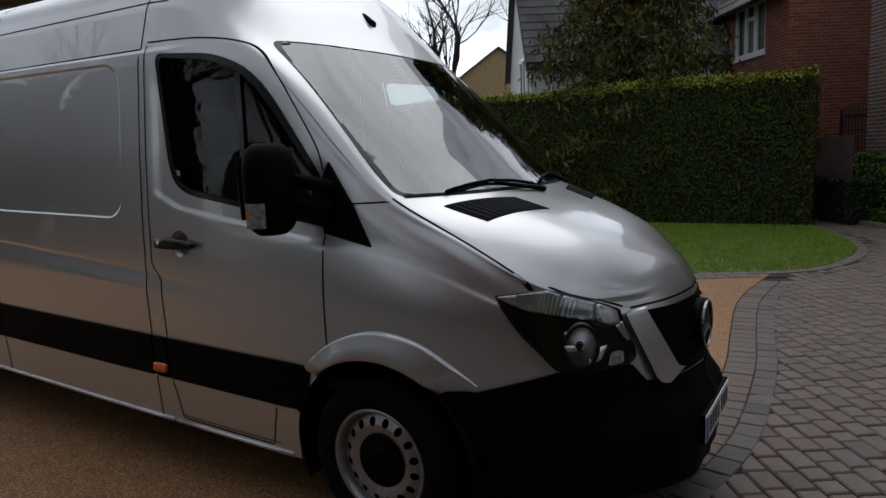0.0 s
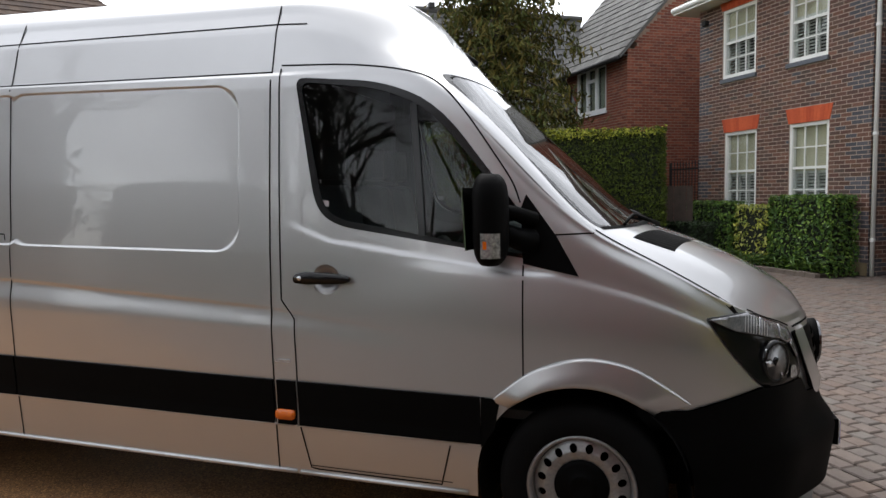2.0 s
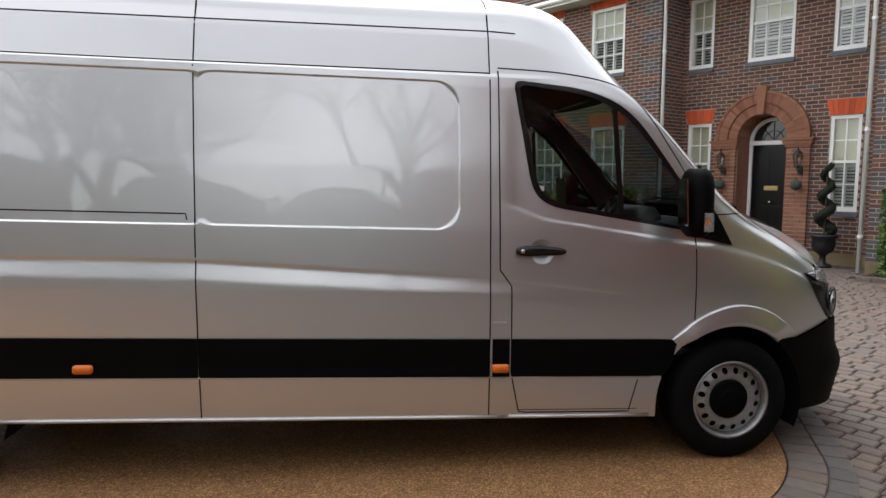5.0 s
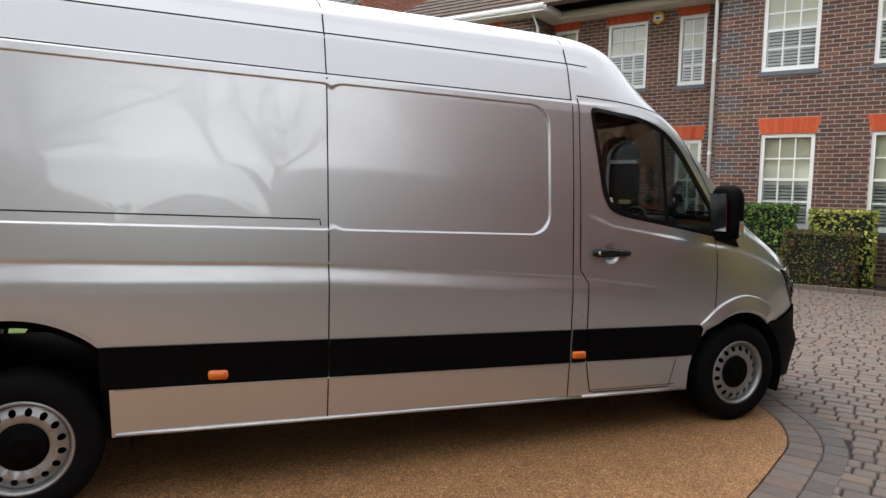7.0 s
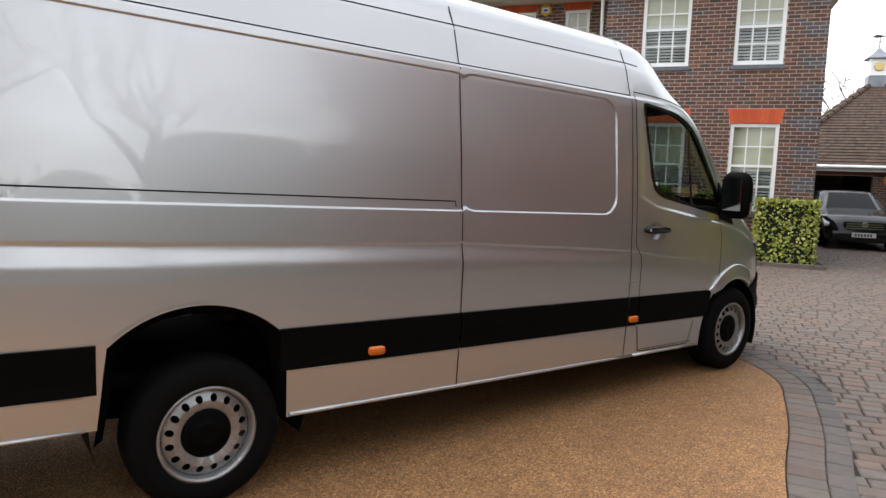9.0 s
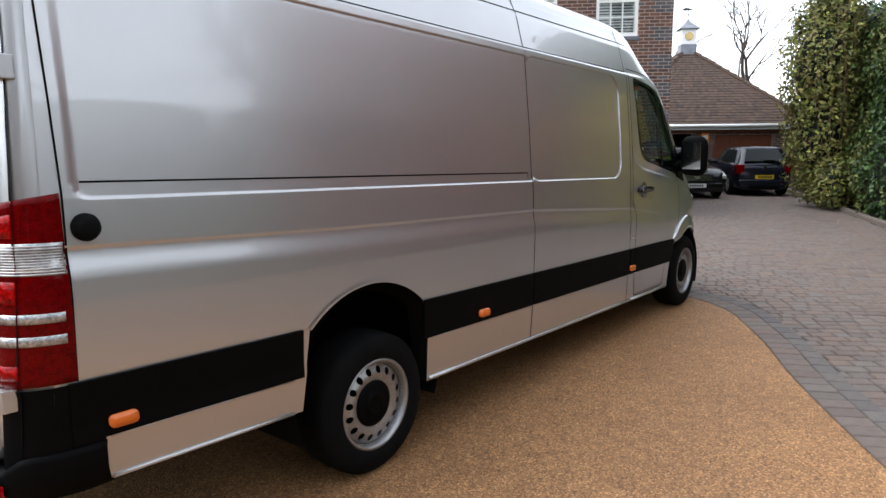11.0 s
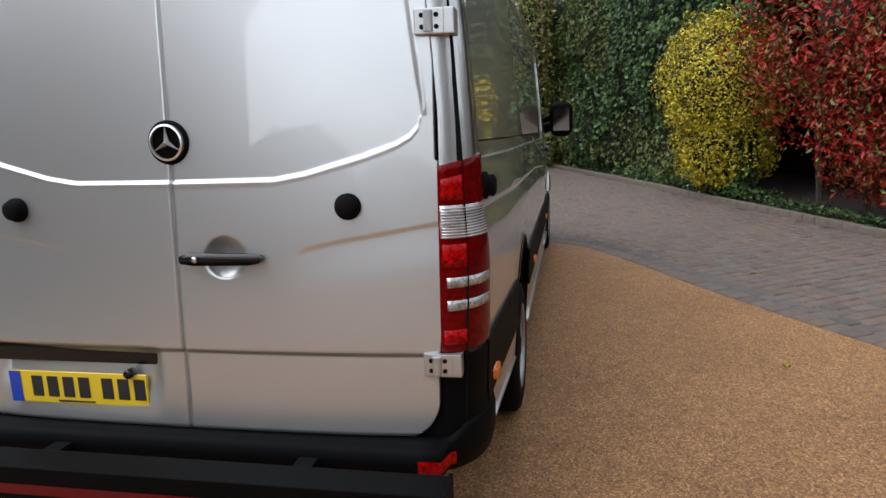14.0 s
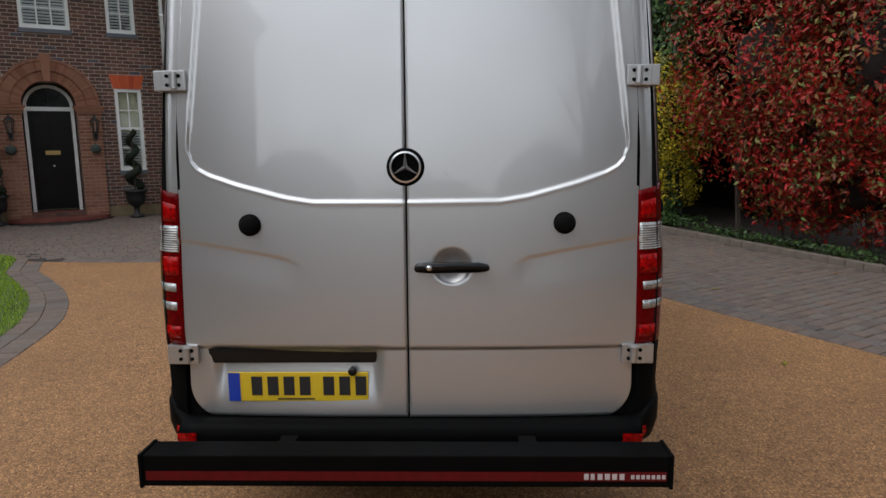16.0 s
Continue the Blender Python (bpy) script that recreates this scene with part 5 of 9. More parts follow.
gp = skin.spot("front", 0, 0.83, 0.028)
bm = bmesh.new()
lathe(bm, [(0.105, gp.x - 0.06), (0.112, gp.x - 0.004), (0.100, gp.x), (0.0, gp.x)], 32, "x", (0, 0, 0.83))
part("emblem_base", bm, BLACK_PLASTIC, van, "black base of the emblem", True, RAKE)
star(van, gp, Matrix(((0, 0, 1, 0), (1, 0, 0, 0), (0, 1, 0, 0), (0, 0, 0, 1))), 0.105, DARK_CHROME)
# front number plate
fp = skin.spot("front", 0, 0.46, 0.058)
mount = part("plate_mount", bm_box(fp.x - 0.05, fp.x - 0.005, -0.265, 0.265, 0.395, 0.518, bevel=0.006), BLACK_PLASTIC, van, "", False, RAKE)
plate = part("number_plate", bm_box(fp.x - 0.0045, fp.x, -0.26, 0.26, 0.40, 0.511), PLATE_WHITE, van, "white front number plate", False, RAKE)
part("plate_band", bm_box(fp.x, fp.x + 0.002, -0.26, -0.215, 0.402, 0.509), PLATE_BLUE, plate, "blue plate band", False, RAKE)
for k in range(7):
    y = -0.19 + 0.058 * k + (0.025 if k > 3 else 0)
    part("plate_bar", bm_box(fp.x, fp.x + 0.002, y, y + 0.036, 0.42, 0.491), PRINT_BLACK, plate, "", False, RAKE)

# cab interior: dashboard, wheel, seats, bulkhead
part("bulkhead", bm_box(-1.45, -1.41, -0.83, 0.83, 0.5, 2.15), CAB_TRIM, van, "", False, RAKE)
part("cab_floor", bm_box(-1.41, 0.2, -0.86, 0.86, 0.58, 0.62), CAB_TRIM, van, "", False, RAKE)
bm = bmesh.new()
prism(bm, round_poly([(-0.48, 0.75), (-0.50, 1.10), (-0.42, 1.30), (-0.25, 1.36), (0.10, 1.33), (0.10, 0.75)], 0.06), "y", -0.83, 0.83)
part("dashboard", bm, CAB_TRIM, van, "dark grey dashboard", True, RAKE)
bm = bmesh.new()
prism(bm, round_poly([(-0.50, 1.28), (-0.46, 1.40), (-0.34, 1.42), (-0.28, 1.33)], 0.03), "y", -0.62, -0.22)
part("instrument_hood", bm, CAB_TRIM, van, "", True, RAKE)
bm = bmesh.new()
wm = Matrix.Translation((-0.60, -0.42, 1.30)) @ Matrix.Rotation(radians(-58), 4, "Y")
ringp = [wm @ Vector((0.19 * math.cos(2 * math.pi * k / 28), 0.19 * math.sin(2 * math.pi * k / 28), 0)) for k in range(29)]
tube(bm, ringp, 0.015, 8)
for a in (0.3, math.pi - 0.3, -math.pi / 2 + 0.5, -math.pi / 2 - 0.5):
    tube(bm, [wm @ Vector((0, 0, -0.02)), wm @ Vector((0.185 * math.cos(a + math.pi / 2), 0.185 * math.sin(a + math.pi / 2), 0))], 0.014, 6)
tube(bm, [wm @ Vector((0, 0, 0.0)), wm @ Vector((0, 0, -0.05))], [0.06, 0.07], 14)
tube(bm, [wm @ Vector((0, 0, -0.04)), wm @ Vector((0, 0, -0.30))], [0.035, 0.04], 10)
part("steering_wheel", bm, CAB_TRIM, van, "black steering wheel", True, RAKE)
for y0, y1 in ((-0.72, -0.18), (-0.08, 0.32), (0.34, 0.76)):
    seat = part("seat", bm_box(-1.28, -0.76, y0, y1, 0.85, 1.03, bevel=0.05), SEAT_CLOTH, van, "dark cloth seat", True, RAKE)
    bm = bmesh.new()
    prism(bm, round_poly([(-1.36, 0.98), (-1.20, 1.0), (-1.27, 1.58), (-1.38, 1.60)], 0.05), "y", y0 + 0.02, y1 - 0.02)
    part("backrest", bm, SEAT_CLOTH, seat, "", True, RAKE)
    c = (y0 + y1) / 2
    part("headrest", bm_box(-1.38, -1.28, c - 0.13, c + 0.13, 1.62, 1.82, bevel=0.035), SEAT_CLOTH, seat, "", True, RAKE)

# ---- rear end ----
def rear_door(y0, y1):
    """One rear door: a pressed sheet with its edge turned in."""
    bm = bmesh.new()
    fine = [0.70 + 0.004 * i for i in range(36)]
    ys = sorted([y0 + (y1 - y0) * i / 90 for i in range(91)] + [v if y0 >= 0 else -v for v in fine])
    zs = sorted({round(v, 4) for v in list(np.arange(0.435, 0.67, 0.0125)) + list(np.arange(0.67, 0.72, 0.005)) + list(np.arange(0.72, 0.92, 0.04)) + list(np.arange(0.92, 1.12, 0.005)) + list(np.arange(1.12, 1.22, 0.015)) + list(np.arange(1.22, 1.42, 0.004)) + list(np.arange(1.42, 1.5, 0.02)) + list(np.arange(1.5, 2.46, 0.06)) + [2.46]})
    rows = []
    for z in zs:
        lim = min(0.83, shoulder(z) - 0.075) if z > 1.28 else 0.838
        lim -= 0.012 * float(smooth01(0.75, 0.66, z)) + 0.105 * (1 - math.sqrt(1 - max(0.0, min(0.97, (0.555 - z) / 0.122)) ** 2))
        row = []
        for y in ys:
            yy = max(-lim, min(lim, y))
            row.append(bm.verts.new((rear_x(yy, z), yy, z)))
        rows.append(row)
    for a, b in zip(rows, rows[1:]):
        for i in range(len(a) - 1):
            bm.faces.new((a[i], a[i + 1], b[i + 1], b[i]))
    bmesh.ops.remove_doubles(bm, verts=bm.verts, dist=1e-6)
    bmesh.ops.dissolve_degenerate(bm, dist=1e-6, edges=bm.edges)
    rim = [e for e in bm.edges if e.is_boundary]
    for v in bmesh.ops.extrude_edge_only(bm, edges=rim)["geom"]:
        if isinstance(v, bmesh.types.BMVert):
            v.co.x += 0.04
    return bm


doorR = part("rear_door", rear_door(-0.90, -0.004), SILVER, van, "silver right rear door", True, RAKE)
doorL = part("rear_door", rear_door(0.004, 0.90), SILVER, van, "silver left rear door", True, RAKE)
# the dark gap behind the doors and the closing wall
bm = bmesh.new()
rows = []
for z in np.arange(0.36, 2.60, 0.06):
    w = shoulder(z) - 0.012
    rows.append([bm.verts.new((rear_x(0.8, z) + 0.028, y, z)) for y in (-w, w)])
for a, b in zip(rows, rows[1:]):
    bm.faces.new((a[0], a[1], b[1], b[0]))
part("door_gap", bm, DARK_GAP, van, "", False, RAKE)
# corner posts beside the doors
def corner(t, z, out=0.0):
    """The rounded rear corner from the door's edge (t = 0) to the side seam (t = 1)."""
    yi = min(0.842, float(np.interp(z, SEC_Z, SEC_Y)) - 0.115)
    yo = float(np.interp(z, SEC_Z, SEC_Y)) * 0.972 + emboss(-5.69, z)
    xi, xo = rear_x(yi, z) + 0.004, -5.675
    a = t * math.pi / 2
    return Vector((xi + (xo - xi) * (1 - math.cos(a)) - out * math.cos(a), yi + (yo - yi) * math.sin(a) + out * math.sin(a), z))


for s in (-1, 1):
    bm = bmesh.new()
    rows = []
    for z in np.arange(0.68, 2.50, 0.04):
        rows.append([bm.verts.new((p.x, s * p.y, p.z)) for p in [corner(k / 12, z) for k in range(13)]])
    for a, b in zip(rows, rows[1:]):
        for i in range(12):
            bm.faces.new((a[i], a[i + 1], b[i + 1], b[i]))
    part("corner_post", bm, SILVER, van, "silver corner post", True, RAKE)
    bm = bmesh.new()
    rows = []
    for z in np.arange(0.36, 0.70, 0.024):
        rows.append([bm.verts.new((p.x, s * p.y, p.z)) for p in [corner(k / 12, z, 0.009) for k in range(13)]] + [bm.verts.new((-5.600, s * (corner(1.0, z, 0.009).y + 0.004), z))])
    for a, b in zip(rows, rows[1:]):
        for i in range(13):
            bm.faces.new((a[i], a[i + 1], b[i + 1], b[i]))
    part("bumper_corner", bm, BLACK_PLASTIC, van, "black corner of the rear bumper", True, RAKE)

    # tail lamp: stacked lenses that wrap round the corner
    def lamp_piece(z0, z1, name, mat, lab, parent, t0=0.0, t1=1.0, out=0.010):
        bm = bmesh.new()
        rows = []
        n = max(2, int((z1 - z0) / 0.02))
        for q in range(n + 1):
            row = []
            for k in range(17):
                t = t0 + (t1 - t0) * k / 16
                zz = z0 + (z1 - z0 + (0.035 * t - 0.01 if z1 > 1.2 else 0)) * q / n
                p = corner(t, zz, out)
                row.append(bm.verts.new((p.x, s * p.y, p.z)))
            rows.append(row)
        for a, b in zip(rows, rows[1:]):
            for i in range(16):
                bm.faces.new((a[i], a[i + 1], b[i + 1], b[i]))
        rim = [e for e in bm.edges if e.is_boundary]
        for v in bmesh.ops.extrude_edge_only(bm, edges=rim)["geom"]:
            if isinstance(v, bmesh.types.BMVert):
                v.co += Vector((0.008, -s * 0.008, 0))
        return part(name, bm, mat, parent, lab, True, RAKE)
    tail = lamp_piece(0.705, 1.275, "tail_lamp", RED_LENS, "tall red and clear tail lamp", van)
    lamp_piece(1.052, 1.150, "reversing_lens", CLEAR_LENS, "clear ribbed reversing lens", tail, 0.02, 0.99, 0.0125)
    lamp_piece(0.905, 0.935, "clear_band", CLEAR_LENS, "clear band", tail, 0.10, 0.93, 0.0125)
    lamp_piece(0.835, 0.865, "clear_band", CLEAR_LENS, "clear band", tail, 0.10, 0.93, 0.0125)
    for z0, z1 in ((1.165, 1.235), (0.965, 1.035), (0.73, 0.775)):
        lamp_piece(z0, z1, "brake_reflector", RED_BRIGHT, "", tail, 0.04, 0.40, 0.0125)
    for k in range(11):
        zz = 1.055 + 0.0085 * k
        lamp_piece(zz, zz + 0.003, "lens_rib", REFLECTOR, "", tail, 0.04, 0.97, 0.0145)
    bm = bmesh.new()
    rows = [[bm.verts.new((p.x, s * p.y, p.z)) for p in (corner(0.40, z, 0.013), corner(0.415, z, 0.013))] for z in np.arange(0.71, 1.27, 0.02)]
    for a, b in zip(rows, rows[1:]):
        bm.faces.new((a[0], a[1], b[1], b[0]))
    part("lens_divider", bm, RED_LENS, tail, "", False, RAKE)
    # hinges
    for z0 in (1.635, 0.633):
        bm = bmesh.new()
        xh = rear_x(0.83, z0)
        box(bm, xh - 0.022, xh - 0.006, s * 0.785, s * 0.872, z0, z0 + 0.072, bevel=0.004)
        lathe(bm, [(0.014, z0 + 0.008), (0.014, z0 + 0.064)], 12, "z", (xh - 0.022, s * 0.826, 0))
        box(bm, xh - 0.020, xh + 0.05, s * 0.866, s * 0.90, z0, z0 + 0.072, bevel=0.004)
        hg = part("hinge", bm, ZINC, van, "bare metal door hinge", False, RAKE)
        for yy in (0.850, 0.808):
            for zz in (0.02, 0.052):
                bm = bmesh.new()
                lathe(bm, [(0.007, xh - 0.026), (0.007, xh - 0.020)], 8, "x", (0, s * yy, z0 + zz))
                part("hinge_bolt", bm, DARK_GAP, hg, "", False, RAKE)
    # buffers on the doors
    bm = bmesh.new()
    xb = rear_x(0.569, 1.155)
    lathe(bm, [(0.040, xb + 0.01), (0.040, xb - 0.012), (0.030, xb - 0.018), (0.032, xb - 0.032), (0.020, xb - 0.040), (0.0, xb - 0.041)], 20, "x", (0, s * 0.569, 1.153))
    part("door_buffer", bm, RUBBER, doorR if s < 0 else doorL, "black rubber door buffer", True, RAKE)
# emblem and handle
star(doorR, Vector((rear_x(0, 1.36) - 0.012, 0, 1.357)), Matrix(((0, 0, -1, 0), (-1, 0, 0, 0), (0, 1, 0, 0), (0, 0, 0, 1))), 0.056)
bm = bmesh.new()
lathe(bm, [(0.068, rear_x(0, 1.36) + 0.01), (0.068, rear_x(0, 1.36) - 0.006), (0.060, rear_x(0, 1.36) - 0.007), (0.0, rear_x(0, 1.36) - 0.006)], 32, "x", (0, 0, 1.357))
part("emblem_disc", bm, BLACK_PLASTIC, doorR, "black emblem disc", True, RAKE)
xr = rear_x(-0.29, 1.0)
bm = bmesh.new()
prism(bm, round_poly([(-0.030, 0.985), (-0.030, 1.01), (-0.06, 1.018), (-0.26, 1.016), (-0.298, 1.008), (-0.298, 0.988), (-0.26, 0.982), (-0.08, 0.980)], 0.012), "x", xr - 0.040, xr - 0.014)
box(bm, xr - 0.016, xr + 0.01, -0.10, -0.04, 0.985, 1.012)
box(bm, xr - 0.016, xr + 0.01, -0.29, -0.25, 0.988, 1.008)
part("door_handle", bm, GLOSS_BLACK, doorR, "black rear door handle", True, RAKE)
bm = bmesh.new()
lathe(bm, [(0.011, xr - 0.038), (0.010, xr - 0.043), (0.0, xr - 0.043)], 14, "x", (0, -0.083, 0.998))
part("lock_cylinder", bm, CHROME, doorR, "", True, RAKE)
# plate recess, plate, light strip, camera
xp = rear_x(0.4, 0.55) - 0.004
bm = bmesh.new()
xs_ = rear_x(0.78, 0.73)
# strip taller than the real part: its lower edge stands for shade beneath
box(bm, xs_ + 0.002, xs_ + 0.06, 0.070, 0.752, 0.632, 0.690, bevel=0.008)
part("plate_strip_and_shade", bm, GLOSS_BLACK, doorL, "black strip above the number plate, made taller for the shade under it", False, RAKE)
plate = part("number_plate", bm_box(xp - 0.012, xp - 0.002, 0.150, 0.672, 0.494, 0.605, bevel=0.002), PLATE_YELLOW, doorL, "yellow rear number plate", False, RAKE)
part("plate_band", bm_box(xp - 0.0145, xp - 0.012, 0.628, 0.671, 0.495, 0.604), PLATE_BLUE, plate, "blue plate band", False, RAKE)
for k in range(7):
    y = 0.585 - 0.060 * k - (0.028 if k > 3 else 0)
    part("plate_bar", bm_box(xp - 0.0145, xp - 0.012, y - 0.040, y, 0.518, 0.590), PRINT_BLACK, plate, "", False, RAKE)
part("plate_bar", bm_box(xp - 0.0145, xp - 0.012, 0.35, 0.49, 0.501, 0.506), PRINT_BLACK, plate, "", False, RAKE)
bm = bmesh.new()
lathe(bm, [(0.016, xp + 0.0), (0.016, xp - 0.028), (0.010, xp - 0.032), (0.0, xp - 0.032)], 14, "x", (0, 0.205, 0.612))
part("reversing_camera", bm, GLOSS_BLACK, doorL, "small black reversing camera", True, RAKE)
# rear bumper, wrapping the corners
def bumper_path():
    """Plan of the bumper's outer face from the middle to the side, with its top edge."""
    out = [(-5.958, 0.84 * k / 12, 0.428) for k in range(13)]
    for k in range(1, 13):
        p = corner(k / 12, 0.55, 0.012)
        f = k / 12
        out.append((p.x - 0.035 * (1 - f) ** 1.5, p.y + 0.012 * f, 0.428 + 0.05 * float(smooth01(0.0, 0.5, f))))
    out += [(-5.64, out[-1][1] + 0.001, 0.478), (-5.602, out[-1][1] - 0.002, 0.478)]
    return out


half = bumper_path()
path = [(x, -y, t) for x, y, t in reversed(half)] + half[1:]
bm = bmesh.new()
rows = []
for x, y, t in path:
    k = min(1.0, abs(y) / 0.95)
    bot = 0.312
    sy = 1 - 0.06 * k
    ins = 0.05 if abs(y) < 0.85 else 0.01
    rows.append([bm.verts.new(p) for p in ((x + 0.12 * (abs(y) < 0.9) + 0.01, y * 0.97, t), (x + ins * 0.5, y * (1 - 0.006 * k), t + 0.004), (x, y, t - 0.016), (x, y, t * 0.45 + bot * 0.55), (x + 0.012, y * (1 - 0.012 * k), bot + 0.02), (x + 0.06, y * sy, bot), (x + 0.22, y * 0.93, bot))])
for a, b in zip(rows, rows[1:]):
    for i in range(6):
        bm.faces.new((a[i], a[i + 1], b[i + 1], b[i]))
bump = part("rear_bumper", bm, BLACK_PLASTIC, van, "black plastic rear bumper", True, RAKE)
for s in (-1, 1):
    bm = bmesh.new()
    rows = []
    for x, y, t in [q for q in half if 0.72 <= q[1] <= 0.875]:
        rows.append((bm.verts.new((x - 0.004, s * (y + 0.004), 0.400)), bm.verts.new((x - 0.006, s * (y + 0.005), 0.380)), bm.verts.new((x - 0.001, s * (y + 0.002), 0.358))))
    for a, b in zip(rows, rows[1:]):
        bm.faces.new((a[0], a[1], b[1], b[0])), bm.faces.new((a[1], a[2], b[2], b[1]))
    part("bumper_reflector", bm, RED_BRIGHT, bump, "red bumper reflector", True, RAKE)
# safety bar behind the bumper
bar = part("rear_safety_bar", bm_box(-6.16, -6.04, -0.885, 0.885, 0.295, 0.405, bevel=0.006), BLACK_PLASTIC, van, "black steel safety bar with red tape", False, RAKE)
part("bar_tape", bm_box(-6.163, -6.1595, -0.872, 0.872, 0.318, 0.350), TAPE_RED, bar, "dark red reflective tape", False, RAKE)
for s in (-1, 1):
    part("bar_cap", bm_box(-6.165, -6.035, s * 0.883, s * 0.895, 0.290, 0.410, bevel=0.003), BLACK_PLASTIC, bar, "", False, RAKE)
    part("bar_bracket", bm_box(-6.05, -5.6, s * 0.40, s * 0.46, 0.31, 0.39), DARK_GAP, bar, "", False, RAKE)
for k, (y0, y1, z0, z1) in enumerate([(-0.60, -0.615, 0.325, 0.345), (-0.622, -0.635, 0.325, 0.345)] + [(-0.645 - 0.024 * q, -0.645 - 0.024 * q - 0.016, 0.325, 0.345) for q in range(4)] + [(-0.755 - 0.017 * q, -0.755 - 0.017 * q - 0.011, 0.327, 0.341) for q in range(7)]):
    part("print_bar", bm_box(-6.1655, -6.163, y1, y0, z0, z1), PRINT_GREY, bar, "", False, RAKE)

# ---- wheels ----
def wheel(cx, s):
    """A steel wheel with a ring of oval holes, under the van."""
    m = Matrix.Translation((cx, s * 0.853, 0.345)) @ (Matrix.Identity(4) if s < 0 else Matrix.Rotation(math.pi, 4, "Z"))
    bm = bmesh.new()
    lathe(bm, [(0.205, 0.112), (0.215, 0.108), (0.285, 0.118), (0.325, 0.108), (0.343, 0.085), (0.347, 0.04), (0.347, -0.04), (0.343, -0.085), (0.325, -0.108), (0.285, -0.118), (0.235, -0.118), (0.222, -0.108), (0.205, -0.100)], 56, "y", caps=False)
    tyre = part("tyre", bm, RUBBER, None, "black tyre", True)
    tyre.matrix_world = m
    tyre.parent = van
    bm = bmesh.new()
    lathe(bm, [(0.224, -0.104), (0.226, -0.112), (0.216, -0.116), (0.208, -0.108), (0.202, -0.090), (0.196, -0.060), (0.194, 0.10)], 56, "y", caps=False)
    # dished disc with holes
    face = bmesh.new()
    loops = []
    for r, n in ((0.196, 64), (0.082, 32)):
        loops.append([(r * math.cos(2 * math.pi * k / n), r * math.sin(2 * math.pi * k / n)) for k in range(n)])
    for h in range(16):
        a = 2 * math.pi * (h + 0.5) / 16
        c, sn = math.cos(a), math.sin(a)
        loops.append([(0.167 * c + 0.0185 * math.cos(q) * c - 0.0160 * math.sin(q) * sn, 0.167 * sn + 0.0185 * math.cos(q) * sn + 0.0160 * math.sin(q) * c) for q in [2 * math.pi * k / 12 for k in range(12)]])
    edges = []
    for lp in loops:
        vs = [face.verts.new((p[0], 0, p[1])) for p in lp]
        edges += [face.edges.new((vs[k - 1], vs[k])) for k in range(len(vs))]
    bmesh.ops.triangle_fill(face, use_beauty=True, use_dissolve=False, edges=edges, normal=(0, -1, 0))
    for v in face.verts:
        r = math.hypot(v.co.x, v.co.z)
        v.co.y = float(np.interp(r, [0.08, 0.108, 0.122, 0.138, 0.150, 0.185, 0.196], [-0.070, -0.085, -0.106, -0.106, -0.097, -0.082, -0.076]))
    me = bpy.data.meshes.new("tmp")
    face.to_mesh(me)
    bm.from_mesh(me)
    bpy.data.meshes.remove(me)
    face.free()
    rim = part("rim", bm, STEEL, tyre, "grey steel rim with oval holes", False)
    rim.data.shade_smooth()
    bm = bmesh.new()
    lathe(bm, [(0.114, -0.080), (0.112, -0.090), (0.095, -0.098), (0.060, -0.092), (0.052, -0.104), (0.048, -0.106), (0.030, -0.100), (0.0, -0.100)], 36, "y")
    part("hub_cap", bm, BLACK_PLASTIC, tyre, "black plastic hub cap", True)
    bm = bmesh.new()
    lathe(bm, [(0.194, -0.02), (0.0, -0.02)], 32, "y")
    part("brake_disc", bm, DARK_GAP, tyre)


for cx in (0.0, -4.325):
    for s in (-1, 1):
        wheel(cx, s)

# ---- the brick house; its own frame: x along the front, y inwards, z up ----
house = thing("house", "two-storey dark red brick house with white sash windows", "house", HOUSE_ROT)
WING, CENTRE = 8.5, 9.4
TOPZ = 5.56
LOW, UPP = (1.0, 2.76), (3.92, 5.38)
SASHES = [  # u0, u1, z0, z1, wall depth
    (-9.19, -8.24, *LOW, WING), (-7.39, -6.47, *LOW, WING), (-9.29, -8.30, *UPP, WING), (-7.44, -6.53, *UPP, WING),
    (-0.73, 0.18, *LOW, WING), (1.05, 1.95, *LOW, WING), (-0.80, 0.145, *UPP, WING), (1.0, 1.91, *UPP, WING),
    (-5.46, -4.92, *LOW, CENTRE), (-2.58, -2.05, *LOW, CENTRE), (-5.51, -4.95, *UPP, CENTRE), (-2.62, -2.06, *UPP, CENTRE), (-4.21, -3.31, *UPP, CENTRE)]
WALLS = [  # a front: u0, u1, depth
    (-10.05, -5.62, WING), (-1.55, 2.66, WING), (-5.62, -1.55, CENTRE)]
PORTAL = (-4.33, -3.33, 0.0, 2.86)


def wall_cells(u0, u1, z0, z1, holes):
    us = sorted({u0, u1, *[h[0] for h in holes], *[h[1] for h in holes]})
    zs = sorted({z0, z1, *[h[2] for h in holes], *[h[3] for h in holes]})
    for a, b in zip(us, us[1:]):
        for c, d in zip(zs, zs[1:]):
            if not any(h[0] <= (a + b) / 2 <= h[1] and h[2] <= (c + d) / 2 <= h[3] for h in holes):
                yield a, b, c, d


V5 = ((0, 4, 6, 2), (1, 3, 7, 5), (0, 1, 5, 4), (2, 6, 7, 3), (0, 2, 3, 1))


